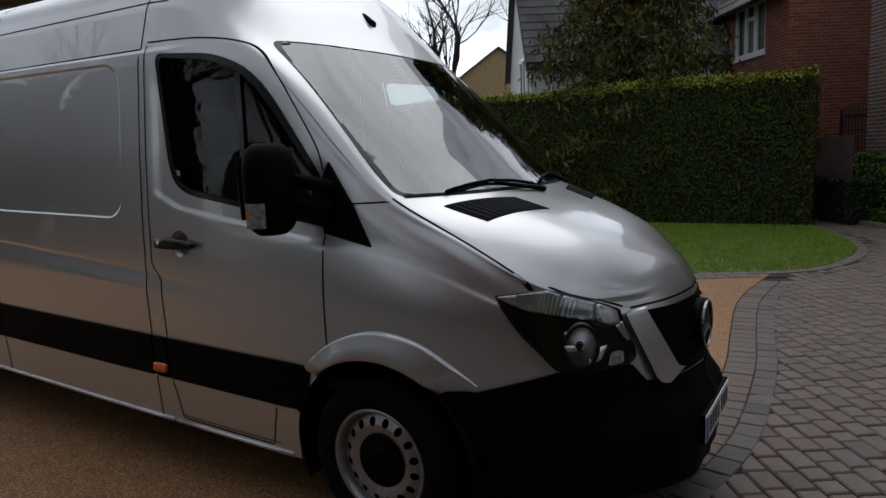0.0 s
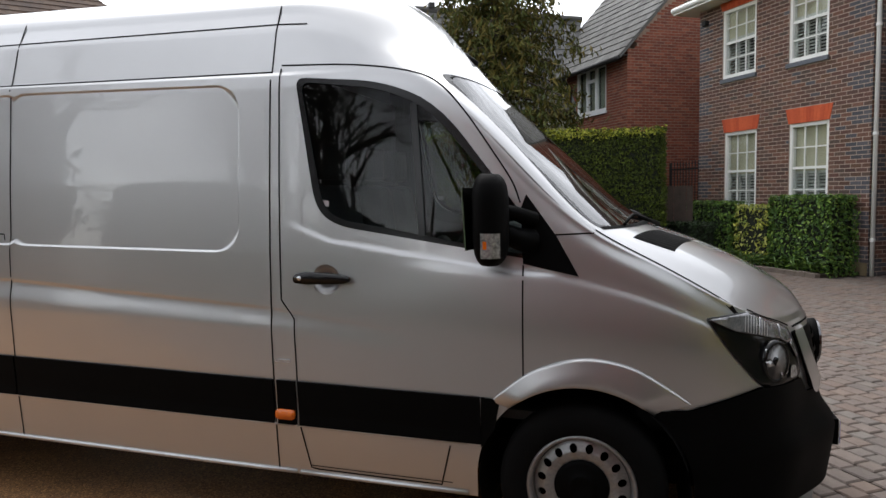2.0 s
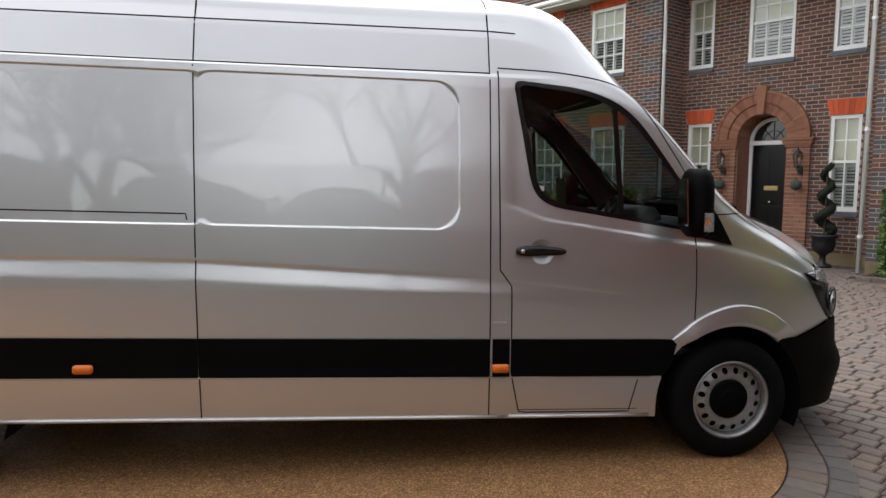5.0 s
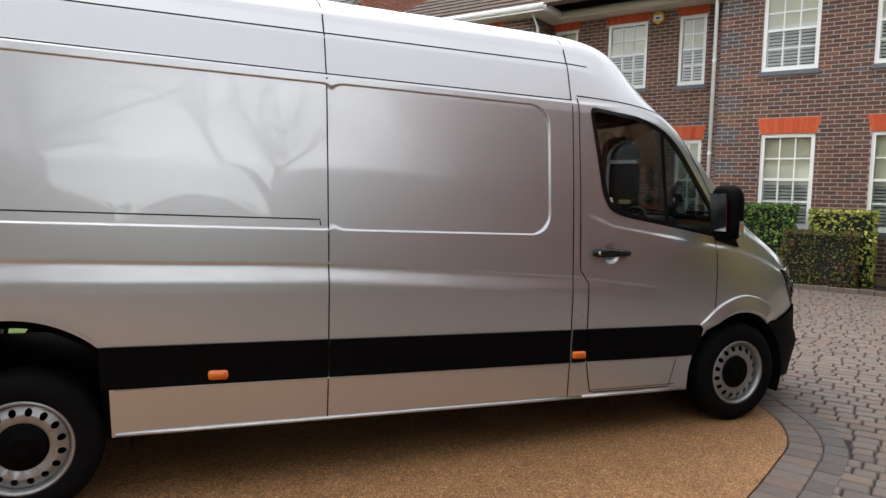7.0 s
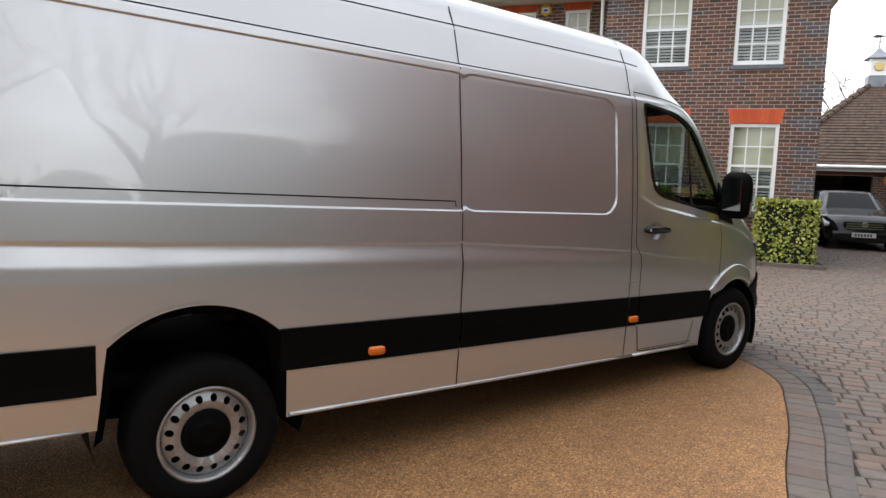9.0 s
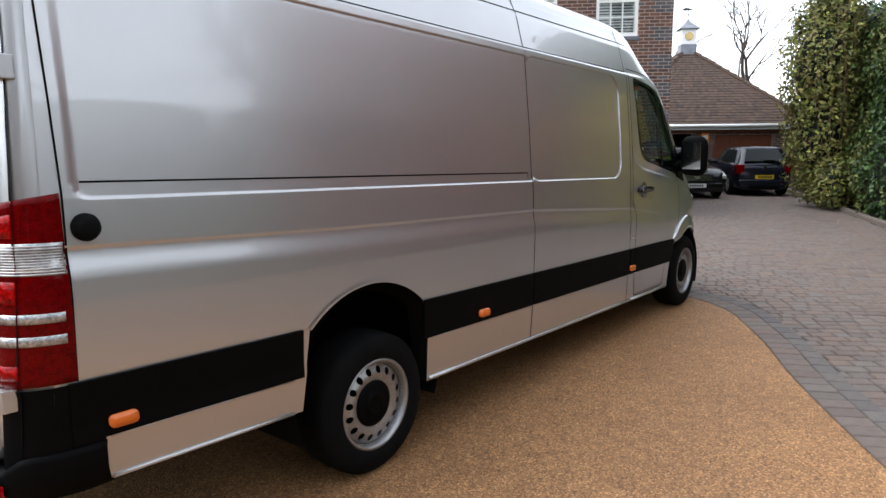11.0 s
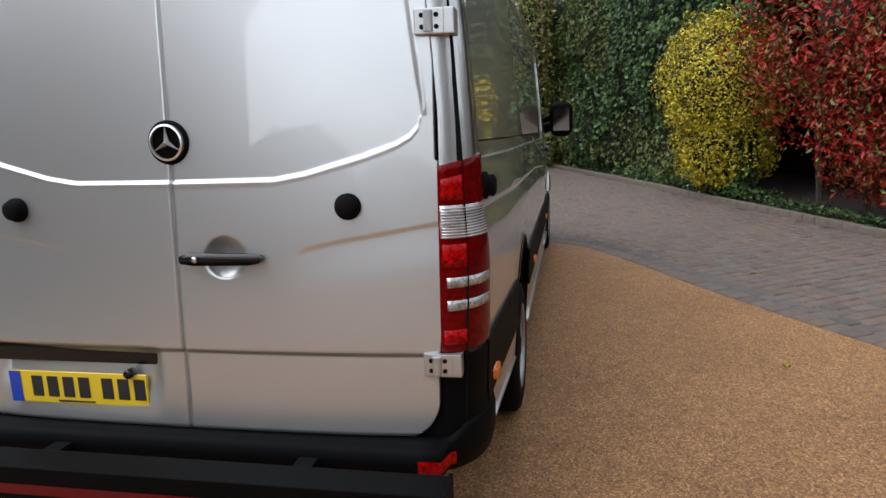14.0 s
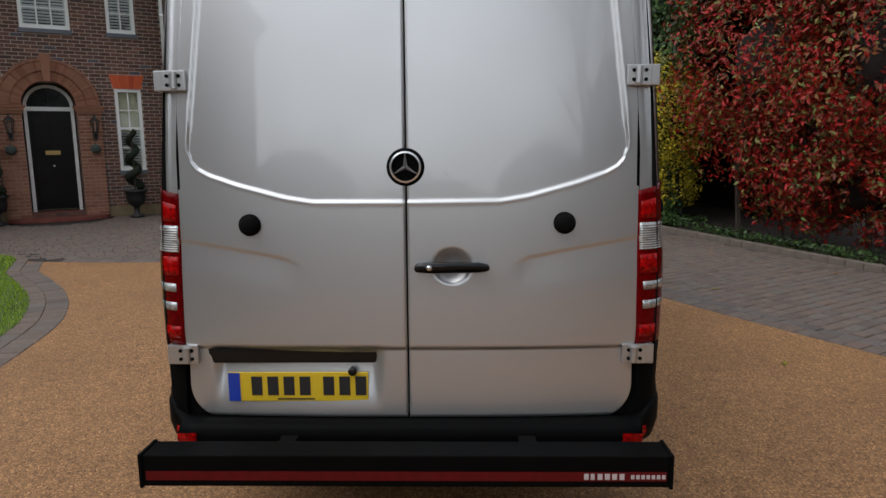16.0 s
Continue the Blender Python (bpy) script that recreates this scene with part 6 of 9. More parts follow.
def brick_box(V, F, a0, a1, z0, z1, out, put):
    """Five faces of a brick; put carries (along, out, z) to the house's frame."""
    o = len(V)
    c = 0.003
    V += [put(a, y, z) for (y, i) in ((0.0, 0), (out, c)) for z in (z0 + i, z1 - i) for a in (a0 + i, a1 - i)]
    F += [(o + 4, o + 5, o + 7, o + 6), (o, o + 1, o + 5, o + 4), (o + 2, o + 6, o + 7, o + 3), (o, o + 4, o + 6, o + 2), (o + 1, o + 3, o + 7, o + 5)]


brng = random.Random(11)
singles = []


def brick_face(name, length, z0, z1, holes, put, parent, quoins=(True, True), keep=None):
    """Stretcher courses of proud bricks over the mortar."""
    VR, FR, VB, FB = [], [], [], []
    n = 0
    z = z0
    while z + 0.066 < z1:
        a = -0.1125 if n % 2 else 0.0
        while a < length:
            a0, a1 = max(a, 0.0), min(a + 0.212, length)
            for h in holes:
                if h[2] < z + 0.05 and h[3] > z + 0.012:
                    if h[0] <= a0 < h[1]:
                        a0 = h[1] + 0.002
                    if h[0] < a1 <= h[1]:
                        a1 = h[0] - 0.002
                    if a0 < h[0] and a1 > h[1]:
                        a1 = h[0] - 0.002
            if a1 - a0 > 0.02:
                block = (n // 4) % 2 == 0
                blue = block and ((quoins[0] and a0 < 0.30) or (quoins[1] and a1 > length - 0.30)) or brng.random() < 0.03
                out = 0.005 + brng.uniform(-0.0015, 0.0015)
                if keep and keep(a0, z) and len(singles) < 300 and not blue:
                    singles.append((a0, a1, z, put))
                else:
                    brick_box(*((VB, FB) if blue else (VR, FR)), a0, a1, z, z + 0.062, out, put)
            a += 0.225
        z += 0.075
        n += 1
    for vv, ff, mm, nm in ((VR, FR, BRICK, "brickwork"), (VB, FB, BLUE_BRICK, "blue_brickwork")):
        if not vv:
            continue
        me = bpy.data.meshes.new(nm)
        me.from_pydata(vv, [], ff)
        me.materials.append(mm)
        ob = new(nm, me)
        ob.parent = parent
        tagged(ob, "", "", "", "stuff")


for u0, u1, dep in WALLS:
    holes = [(s[0], s[1], s[2], s[3]) for s in SASHES if s[4] == dep and u0 < s[0] < u1]
    if dep == CENTRE:
        holes.append(PORTAL)
    bm = bmesh.new()
    for a, b, c, d in wall_cells(u0, u1, 0.0, TOPZ + 0.3, holes):
        box(bm, a, b, dep, dep + 0.28, c, d)
    bmesh.ops.remove_doubles(bm, verts=bm.verts, dist=1e-4)
    w = part("wall", bm, MORTAR, house, "dark red brick wall with pale mortar")
    rel = [(h[0] - u0, h[1] - u0, h[2] - 0.085, h[3] + (0.0 if h[2] > 0.5 else 0.0)) for h in holes]
    rel += [(h[0] - u0 - 0.04, h[1] - u0 + 0.04, h[3] - 0.01, h[3] + 0.31) for h in holes if h[2] > 0.5]
    if dep == CENTRE:
        rel.append((-4.78 - u0, -2.88 - u0, 0.0, 2.44))
        rel.append((-4.62 - u0, -3.04 - u0, 2.4, 3.0))
    brick_face("front", u1 - u0, 0.22 if dep == WING else 0.22, TOPZ, rel, lambda a, y, z, u0=u0, dep=dep: (u0 + a, dep - y, z), w, (dep == WING, dep == WING),
               (lambda a, z: 1.5 < a < 4.2 and 0.9 < z < 3.2) if u0 == -1.55 else None)
    # rendered plinth
    ph = [(h[0], h[1], 0, 0.22) for h in holes if h[2] < 0.2]
    bm = bmesh.new()
    for a, b, c, d in wall_cells(u0, u1, 0.0, 0.225, ph):
        box(bm, a, b, dep - 0.018, dep - 0.001, c, d)
    part("plinth", bm, material("plinth_stone_%d" % int(abs(u0)), srgb("8a7a5c"), 0.9, 0, srgb("6f6149"), 5, 60, 0.8), w, "buff stone plinth")
# returns of the wings and the outer gable walls
for u, d0, d1, sgn in ((-5.62, WING, CENTRE, 1), (-1.55, WING, CENTRE, -1), (2.66, WING, 16.0, 1), (-10.05, WING, 16.0, -1)):
    bm = bmesh.new()
    if d1 > 10:
        box(bm, u - sgn * 0.28, u - sgn * 0.001, d0 + 0.28, d1, 0, TOPZ + 0.3)
    else:
        box(bm, u - sgn * 0.28, u - sgn * 0.001, d0 + 0.281, d1 + 0.1, 0, TOPZ + 0.3)
    w = part("wall", bm, MORTAR, house, "brick side wall")
    brick_face("side", d1 - d0, 0.0, TOPZ, [], lambda a, y, z, u=u, d0=d0, sgn=sgn: (u + sgn * y, d0 + a, z), w, (True, False))
V, F = [], []
mesh_by_len = {}
for a0, a1, z, put in singles:
    ln = round(a1 - a0, 3)
    if ln not in mesh_by_len:
        V, F = [], []
        brick_box(V, F, 0, ln, 0, 0.062, 0.005, lambda a, y, zz: (a, -y, zz))
        me = bpy.data.meshes.new("brick")
        me.from_pydata(V, [], F)
        me.materials.append(BRICK_SINGLE)
        mesh_by_len[ln] = me
    o = new("brick", mesh_by_len[ln])
    o.parent = house
    p = put(a0, 0, z)
    o.location = (p[0], p[1], p[2])
# back of the house
part("back_wall", bm_box(-10.05, 2.66, 15.7, 15.98, 0, TOPZ + 0.3), MORTAR, house, "plain brick back wall")


ORANGE_SINGLE = material("orange_rubbed_brick_single", (1, 1, 1), 0.8, 0, (0.8, 0.75, 0.72), 18, 90, 0.6, bump=0.2, bump_scale=140, random_colour=[srgb(c) for c in ("c9572f", "d5633a", "bd4e2a", "cf5f38")])


def sash(u0, u1, z0, z1, dep, low):
    """A white sash window with glazing bars, panes, blind and louvred shutters."""
    cols = 3 if u1 - u0 > 0.7 else 2
    y = dep + 0.02
    bm = bmesh.new()
    f = 0.065
    box(bm, u0, u0 + f, y, y + 0.10, z0, z1)
    box(bm, u1 - f, u1, y, y + 0.10, z0, z1)
    box(bm, u0 + f, u1 - f, y, y + 0.10, z1 - f, z1)
    box(bm, u0 + f, u1 - f, y, y + 0.10, z0, z0 + f + 0.02)
    w = part("window", bm, WHITE_PAINT, house, "white painted sash window")
    zm = z0 + (z1 - z0) * 0.52
    iw = (u1 - u0 - 2 * f)
    bars = [(u0 + f, u1 - f, y + 0.02, y + 0.07, zm - 0.025, zm + 0.025)]
    for k in range(1, cols):
        c = u0 + f + iw * k / cols
        bars += [(c - 0.012, c + 0.012, y + 0.03, y + 0.055, z0 + f, zm - 0.02), (c - 0.012, c + 0.012, y + 0.03, y + 0.055, zm + 0.02, z1 - f)]
    for a, b in ((z0 + f + 0.02, zm), (zm, z1 - f)):
        c = (a + b) / 2
        bars.append((u0 + f, u1 - f, y + 0.032, y + 0.053, c - 0.012, c + 0.012))
    for b in bars:
        part("glazing_bar", bm_box(*b), WHITE_PAINT, w)
    g = part("pane", bm_box(u0 + f, u1 - f, y + 0.041, y + 0.044, z0 + f, z1 - f), HOUSE_GLASS, w, "window glass")
    g.visible_shadow = False
    part("blind", bm_box(u0 + 0.02, u1 - 0.02, y + 0.115, y + 0.125, zm - 0.06 if low else zm + 0.1, z1), BLIND, w, "drawn cream blind")
    bm = bmesh.new()
    top = zm - 0.06 if low else zm + 0.1
    box(bm, u0 + f, u1 - f, y + 0.10, y + 0.13, top - 0.05, top)
    for k in range(cols + 1):
        c = u0 + f + iw * k / cols
        box(bm, c - 0.02, c + 0.02, y + 0.10, y + 0.13, z0, top - 0.05)
    part("shutter_frame", bm, SHUTTER, w, "white shutter frame")
    n = int((top - z0 - f) / 0.065)
    for k in range(n):
        bm = bmesh.new()
        zz = z0 + f + (k + 0.5) * (top - z0 - f - 0.05) / n
        vs = [bm.verts.new(p) for p in ((u0 + f, y + 0.10, zz - 0.022), (u1 - f, y + 0.10, zz - 0.022), (u1 - f, y + 0.135, zz + 0.022), (u0 + f, y + 0.135, zz + 0.022))]
        bm.faces.new(vs)
        bmesh.ops.solidify(bm, geom=bm.faces[:], thickness=0.006)
        part("louvre", bm, SHUTTER, w)
    # flat dark board in place of a room, its shade painted
    part("room", bm_box(u0 - 0.1, u1 + 0.1, y + 0.45, y + 0.47, z0 - 0.1, z1 + 0.1), ROOM_SHADE, w, "near-black board standing for the unlit room behind the glass")
    # slate sill
    part("sill", bm_box(u0 - 0.03, u1 + 0.03, dep - 0.05, dep + 0.03, z0 - 0.085, z0 - 0.002, bevel=0.006), SLATE_SILL, w, "blue-grey sill")
    # rubbed brick flat arch of tapered voussoirs
    n = int((u1 - u0 + 0.06) / 0.075)
    h = 0.29 if low else 0.17

    def edge(t, up):
        return (u0 + u1) / 2 + (t - 0.5) * 2 * ((u1 - u0) / 2 + 0.015 + (0.07 if up else 0.0))
    for k in range(n):
        t0, t1 = (k + 0.04) / n, (k + 0.96) / n
        bm = bmesh.new()
        prism(bm, [(edge(t0, False), z1 + 0.004), (edge(t1, False), z1 + 0.004), (edge(t1, True), z1 + h), (edge(t0, True), z1 + h)], "y", dep - 0.014, dep)
        part("arch_brick", bm, ORANGE_SINGLE, w)
    bm = bmesh.new()
    prism(bm, [(u0 - 0.01, z1 + 0.003), (u1 + 0.01, z1 + 0.003), (u1 + 0.08, z1 + h + 0.003), (u0 - 0.08, z1 + h + 0.003)], "y", dep - 0.006, dep + 0.001)
    part("arch_joint", bm, material("orange_joint", srgb("b5502e"), 0.9) if "orange_joint" not in bpy.data.materials else bpy.data.materials["orange_joint"], w)


for s in SASHES:
    sash(*s, s[2] < 2)

# porch: recessed door, fanlight, brick piers and arch
DC = -3.83
DZ = 2.29
bm = bmesh.new()
box(bm, PORTAL[0] - 0.02, PORTAL[0], CENTRE + 0.001, 10.0, 0.1, 2.4)
box(bm, PORTAL[1], PORTAL[1] + 0.02, CENTRE + 0.001, 10.0, 0.1, 2.4)
part("door_reveal", bm, STONE_BRICK, house, "brick sides of the porch")
bm = bmesh.new()
box(bm, PORTAL[0] - 0.2, PORTAL[1] + 0.2, 9.97, 10.05, 0.0, 3.1)
part("porch_back", bm, ROOM_SHADE, house)
bm = bmesh.new()
box(bm, DC - 0.47, DC - 0.405, 9.84, 9.94, 0.14, DZ)
box(bm, DC + 0.405, DC + 0.47, 9.84, 9.94, 0.14, DZ)
box(bm, DC - 0.47, DC + 0.47, 9.83, 9.94, DZ, DZ + 0.085)
for k in range(24):
    a0, a1 = math.pi * k / 24, math.pi * (k + 1) / 24
    pts = [(DC + r * math.cos(a), DZ + 0.085 + r * 0.98 * math.sin(a)) for r, a in ((0.405, a0), (0.47, a0), (0.47, a1), (0.405, a1))]
    prism(bm, pts, "y", 9.84, 9.94)
frame_d = part("door_frame", bm, WHITE_PAINT, house, "white arched door frame with fanlight")
bm = bmesh.new()
prism(bm, [(DC + 0.405 * math.cos(math.pi * k / 20), DZ + 0.085 + 0.4 * math.sin(math.pi * k / 20)) for k in range(21)], "y", 9.90, 9.905)
part("fanlight", bm, material("dark_fanlight", (0.02, 0.022, 0.025), 0.1), frame_d, "dark fanlight glass")
bm = bmesh.new()
for a in (0.28, 0.5, 0.72):
    tube(bm, [(DC, 9.895, DZ + 0.09), (DC + 0.4 * math.cos(math.pi * a), 9.895, DZ + 0.085 + 0.39 * math.sin(math.pi * a))], 0.008, 6)
tube(bm, [(DC + 0.2 * math.cos(math.pi * k / 12), 9.895, DZ + 0.085 + 0.2 * math.sin(math.pi * k / 12)) for k in range(13)], 0.008, 6)
part("fanlight_bars", bm, CAST_IRON, frame_d)
door = part("front_door", bm_box(DC - 0.403, DC + 0.403, 9.88, 9.93, 0.16, DZ - 0.004), DOOR_BLACK, house, "black panelled front door")
for u0, u1, z0, z1 in ((-0.33, -0.05, 0.28, 0.62), (0.05, 0.33, 0.28, 0.62), (-0.33, -0.05, 0.70, 1.04), (0.05, 0.33, 0.70, 1.04), (-0.33, -0.05, 1.52, 2.14), (0.05, 0.33, 1.52, 2.14)):
    part("door_panel", bm_box(DC + u0, DC + u1, 9.868, 9.881, z0, z1, bevel=0.008), DOOR_BLACK, door)
part("letter_plate", bm_box(DC - 0.14, DC + 0.14, 9.864, 9.88, 1.36, 1.45, bevel=0.006), BRASS, door, "brass letter plate")
bm = bmesh.new()
lathe(bm, [(0.012, 9.88), (0.012, 9.85), (0.028, 9.845), (0.028, 9.825), (0.012, 9.815), (0.0, 9.814)], 16, "y", (DC + 0.0, 0, 1.12))
part("door_knob", bm, CHROME, door, "bright door knob", True)
# piers of buff brick courses
for p0, p1 in ((-4.78, -4.335), (-3.325, -2.88)):
    VV, FF = [], []
    z, n = 0.0, 0
    while z < 2.20:
        inset = 0.006 if n % 6 == 5 else 0.0
        cuts = [p0, p0 + 0.225, p1] if n % 2 else [p0, p0 + 0.11, p0 + 0.335, p1]
        for a0, a1 in zip(cuts, cuts[1:]):
            brick_box(VV, FF, a0 + 0.003, a1 - 0.003, z, z + 0.067, 0.075 - inset, lambda a, y, zz: (a, CENTRE - y, zz))
        z += 0.075
        n += 1
    me = bpy.data.meshes.new("pier_brickwork")
    me.from_pydata(VV, [], FF)
    me.materials.append(STONE_BRICK)
    pier = part("pier", bm_box(p0 + 0.01, p1 - 0.01, CENTRE - 0.062, CENTRE + 0.001, 0, 2.22), MORTAR, house, "buff brick pier beside the door")
    ob = new("pier_brickwork", me)
    ob.parent = pier
    tagged(ob, "", "", "", "stuff")
    bm = bmesh.new()
    for z0, z1, e in ((2.21, 2.27, 0.02), (2.27, 2.33, 0.05), (2.33, 2.38, 0.08)):
        box(bm, p0 - e, p1 + e, CENTRE - 0.09 - e, CENTRE + 0.0, z0, z1)
    part("capital", bm, STONE_BRICK, pier, "moulded brick capital")
ring_mesh = {}
arch_brick_stone = material("buff_arch_brick", (1, 1, 1), 0.85, 0, (0.75, 0.72, 0.7), 18, 90, 0.6, bump=0.25, bump_scale=140, random_colour=[srgb(c) for c in ("8f604c", "9c6d56", "84553f", "a5765d")])
for r0, r1, out, n in ((0.50, 0.68, 0.055, 44), (0.69, 0.88, 0.085, 60)):
    bm = bmesh.new()
    hw = math.pi / n * 0.45
    prism(bm, [(r0 * math.cos(hw), -r0 * math.sin(hw)), (r1 * math.cos(hw), -r1 * math.sin(hw)), (r1 * math.cos(hw), r1 * math.sin(hw)), (r0 * math.cos(hw), r0 * math.sin(hw))], "y", -out, 0)
    first = part("arch_stone", bm, arch_brick_stone, house)
    for k in range(n):
        ob = first if k == 0 else new("arch_stone", first.data)
        ob.parent = house
        ob.matrix_local = Matrix.Translation((DC, CENTRE, 2.39)) @ Matrix.Rotation(-math.pi * (k + 0.5) / n, 4, "Y")
bm = bmesh.new()
for k in range(40):
    a0, a1 = math.pi * k / 40, math.pi * (k + 1) / 40
    prism(bm, [(DC + r * math.cos(a), 2.39 + r * math.sin(a)) for r, a in ((0.49, a0), (0.885, a0), (0.885, a1), (0.49, a1))], "y", CENTRE - 0.045, CENTRE + 0.005)
    prism(bm, [(DC + r * math.cos(a), 2.39 + r * math.sin(a)) for r, a in ((0.885, a0), (0.94, a0), (0.94, a1), (0.885, a1))], "y", CENTRE - 0.10, CENTRE + 0.005)
part("arch_moulding", bm, STONE_BRICK, house)
bm = bmesh.new()
prism(bm, [(DC - 0.06, 2.86), (DC + 0.06, 2.86), (DC + 0.10, 3.42), (DC - 0.10, 3.42)], "y", CENTRE - 0.15, CENTRE)
part("keystone", bm, STONE_BRICK, house, "brick keystone")
# the wall over the round opening
bm = bmesh.new()
for k in range(20):
    a0, a1 = math.pi * k / 20, math.pi * (k + 1) / 20
    prism(bm, [(DC + 0.50 * math.cos(a0), 2.39 + 0.5 * math.sin(a0)), (DC + 0.50 * math.cos(a1), 2.39 + 0.5 * math.sin(a1)), (DC + 0.50 * math.cos(a1), 3.0), (DC + 0.50 * math.cos(a0), 3.0)], "y", CENTRE + 0.006, 9.96)
part("porch_vault", bm, STONE_BRICK, house)
bm = bmesh.new()
prism(bm, [(DC - 0.92, CENTRE + 0.3), (DC - 0.92, CENTRE - 0.1)] + [(DC + 0.95 * math.cos(math.pi + math.pi * k / 20), CENTRE - 0.12 + 0.45 * math.sin(math.pi + math.pi * k / 20)) for k in range(21)] + [(DC + 0.92, CENTRE - 0.1), (DC + 0.92, CENTRE + 0.3)], "z", 0.0, 0.07)
box(bm, DC - 0.5, DC + 0.5, CENTRE - 0.05, 9.95, 0.07, 0.15)
step = part("door_step", bm, material("red_step_brick", srgb("7c4238"), 0.8, 0, srgb("63342c"), 10, 80, 0.8, bump=0.3), house, "curved red brick doorstep")
for k in range(12):
    part("step_brick", bm_box(DC - 0.48 + 0.08 * k, DC - 0.41 + 0.08 * k, CENTRE - 0.062, CENTRE - 0.049, 0.075, 0.15), BRICK_SINGLE, step)

# downpipes, eaves, gutters, roof
for u in (-5.55, -1.66):
    bm = bmesh.new()
    tube(bm, [(u, WING + 0.02, 0.0), (u, WING + 0.02, 5.3), (u + 0.0, WING - 0.25, 5.55)], 0.036, 12)
    dp = part("downpipe", bm, WHITE_PAINT, house, "white downpipe", True)
    for z in (0.6, 2.4, 4.2):
        bm = bmesh.new()
        lathe(bm, [(0.046, z), (0.046, z + 0.05)], 14, "z", (u, WING + 0.02, 0))
        part("pipe_clip", bm, WHITE_PAINT, dp)
bm = bmesh.new()
EV = 0.42
outline = [(-10.05 - EV, 16), (-10.05 - EV, WING - EV), (-5.62 + EV, WING - EV), (-5.62 + EV, CENTRE - EV), (-1.55 - EV, CENTRE - EV), (-1.55 - EV, WING - EV), (2.66 + EV, WING - EV), (2.66 + EV, 16)]
prism(bm, outline, "z", TOPZ, TOPZ + 0.05)
part("soffit", bm, WHITE_PAINT, house, "white painted eaves soffit")
bm = bmesh.new()
for p, q in zip(outline, outline[1:]):
    tube(bm, [(p[0], p[1], TOPZ + 0.10), (q[0], q[1], TOPZ + 0.10)], 0.065, 10)
part("gutter", bm, WHITE_PAINT, house, "white gutter", True)


def tiled_slope(name, a, b, c, d, mat, parent, rows, cols, kind_label=""):
    """A roof slope a-b (eaves) to d-c (ridge), of overlapping tile rows."""
    a, b, c, d = (Vector(p) for p in (a, b, c, d))
    n = (b - a).cross(d - a).normalized()
    V, F = [], []
    for r in range(rows):
        t0, t1 = r / rows, (r + 1.18) / rows
        p0, p1 = a + (d - a) * t0, b + (c - b) * t0
        q0, q1 = a + (d - a) * min(t1, 1), b + (c - b) * min(t1, 1)
        off = 0.5 * (r % 2)
        for k in range(-1, cols):
            u0, u1 = max(0, (k + off) / cols), min(1, (k + 1 + off) / cols - 0.03 / cols)
            if u1 <= u0:
                continue
            o = len(V)
            lift = n * 0.030
            V += [p0 + (p1 - p0) * u0 + lift, p0 + (p1 - p0) * u1 + lift, q0 + (q1 - q0) * u1 + n * 0.006, q0 + (q1 - q0) * u0 + n * 0.006, p0 + (p1 - p0) * u0, p0 + (p1 - p0) * u1]
            F += [(o, o + 1, o + 2, o + 3), (o + 4, o + 5, o + 1, o)]
    me = bpy.data.meshes.new("tiles")
    me.from_pydata([tuple(v) for v in V], [], F)
    me.materials.append(mat)
    bm = bmesh.new()
    bm.faces.new([bm.verts.new(p) for p in (a, b, c, d)])
    for f in list(bm.faces):
        r = bmesh.ops.extrude_face_region(bm, geom=[f])
        for v in r["geom"]:
            if isinstance(v, bmesh.types.BMVert):
                v.co -= n * 0.06
    slope = part(name, bm, mat, parent, kind_label)
    ob = new("roof_tiles", me)
    ob.parent = slope
    tagged(ob, "", "", "", "stuff")
    return slope


RZ0, RU0, RU1 = TOPZ + 0.12, -10.05 - EV, 2.66 + EV
RY0, RY1 = WING - EV, 16.0
RID = RZ0 + 3.0
tiled_slope("roof_slope", (RU0, RY0, RZ0), (RU1, RY0, RZ0), (RU1 - 3.9, RY0 + 4.0, RID), (RU0 + 3.9, RY0 + 4.0, RID), ROOF_TILE, house, 22, 60, "brown tiled roof")
tiled_slope("roof_slope", (RU1, RY0, RZ0), (RU1, RY1, RZ0), (RU1 - 3.9, RY1 - 3.6, RID), (RU1 - 3.9, RY0 + 4.0, RID), ROOF_TILE, house, 22, 36, "brown tiled roof")
tiled_slope("roof_slope", (RU0, RY1, RZ0), (RU0, RY0, RZ0), (RU0 + 3.9, RY0 + 4.0, RID), (RU0 + 3.9, RY1 - 3.6, RID), ROOF_TILE, house, 22, 36, "brown tiled roof")
tiled_slope("roof_slope", (RU1, RY1, RZ0), (RU0, RY1, RZ0), (RU0 + 3.9, RY1 - 3.6, RID), (RU1 - 3.9, RY1 - 3.6, RID), ROOF_TILE, house, 8, 20, "brown tiled roof")

# ---- leaves: many small folded blades ----
lrng = np.random.default_rng(7)


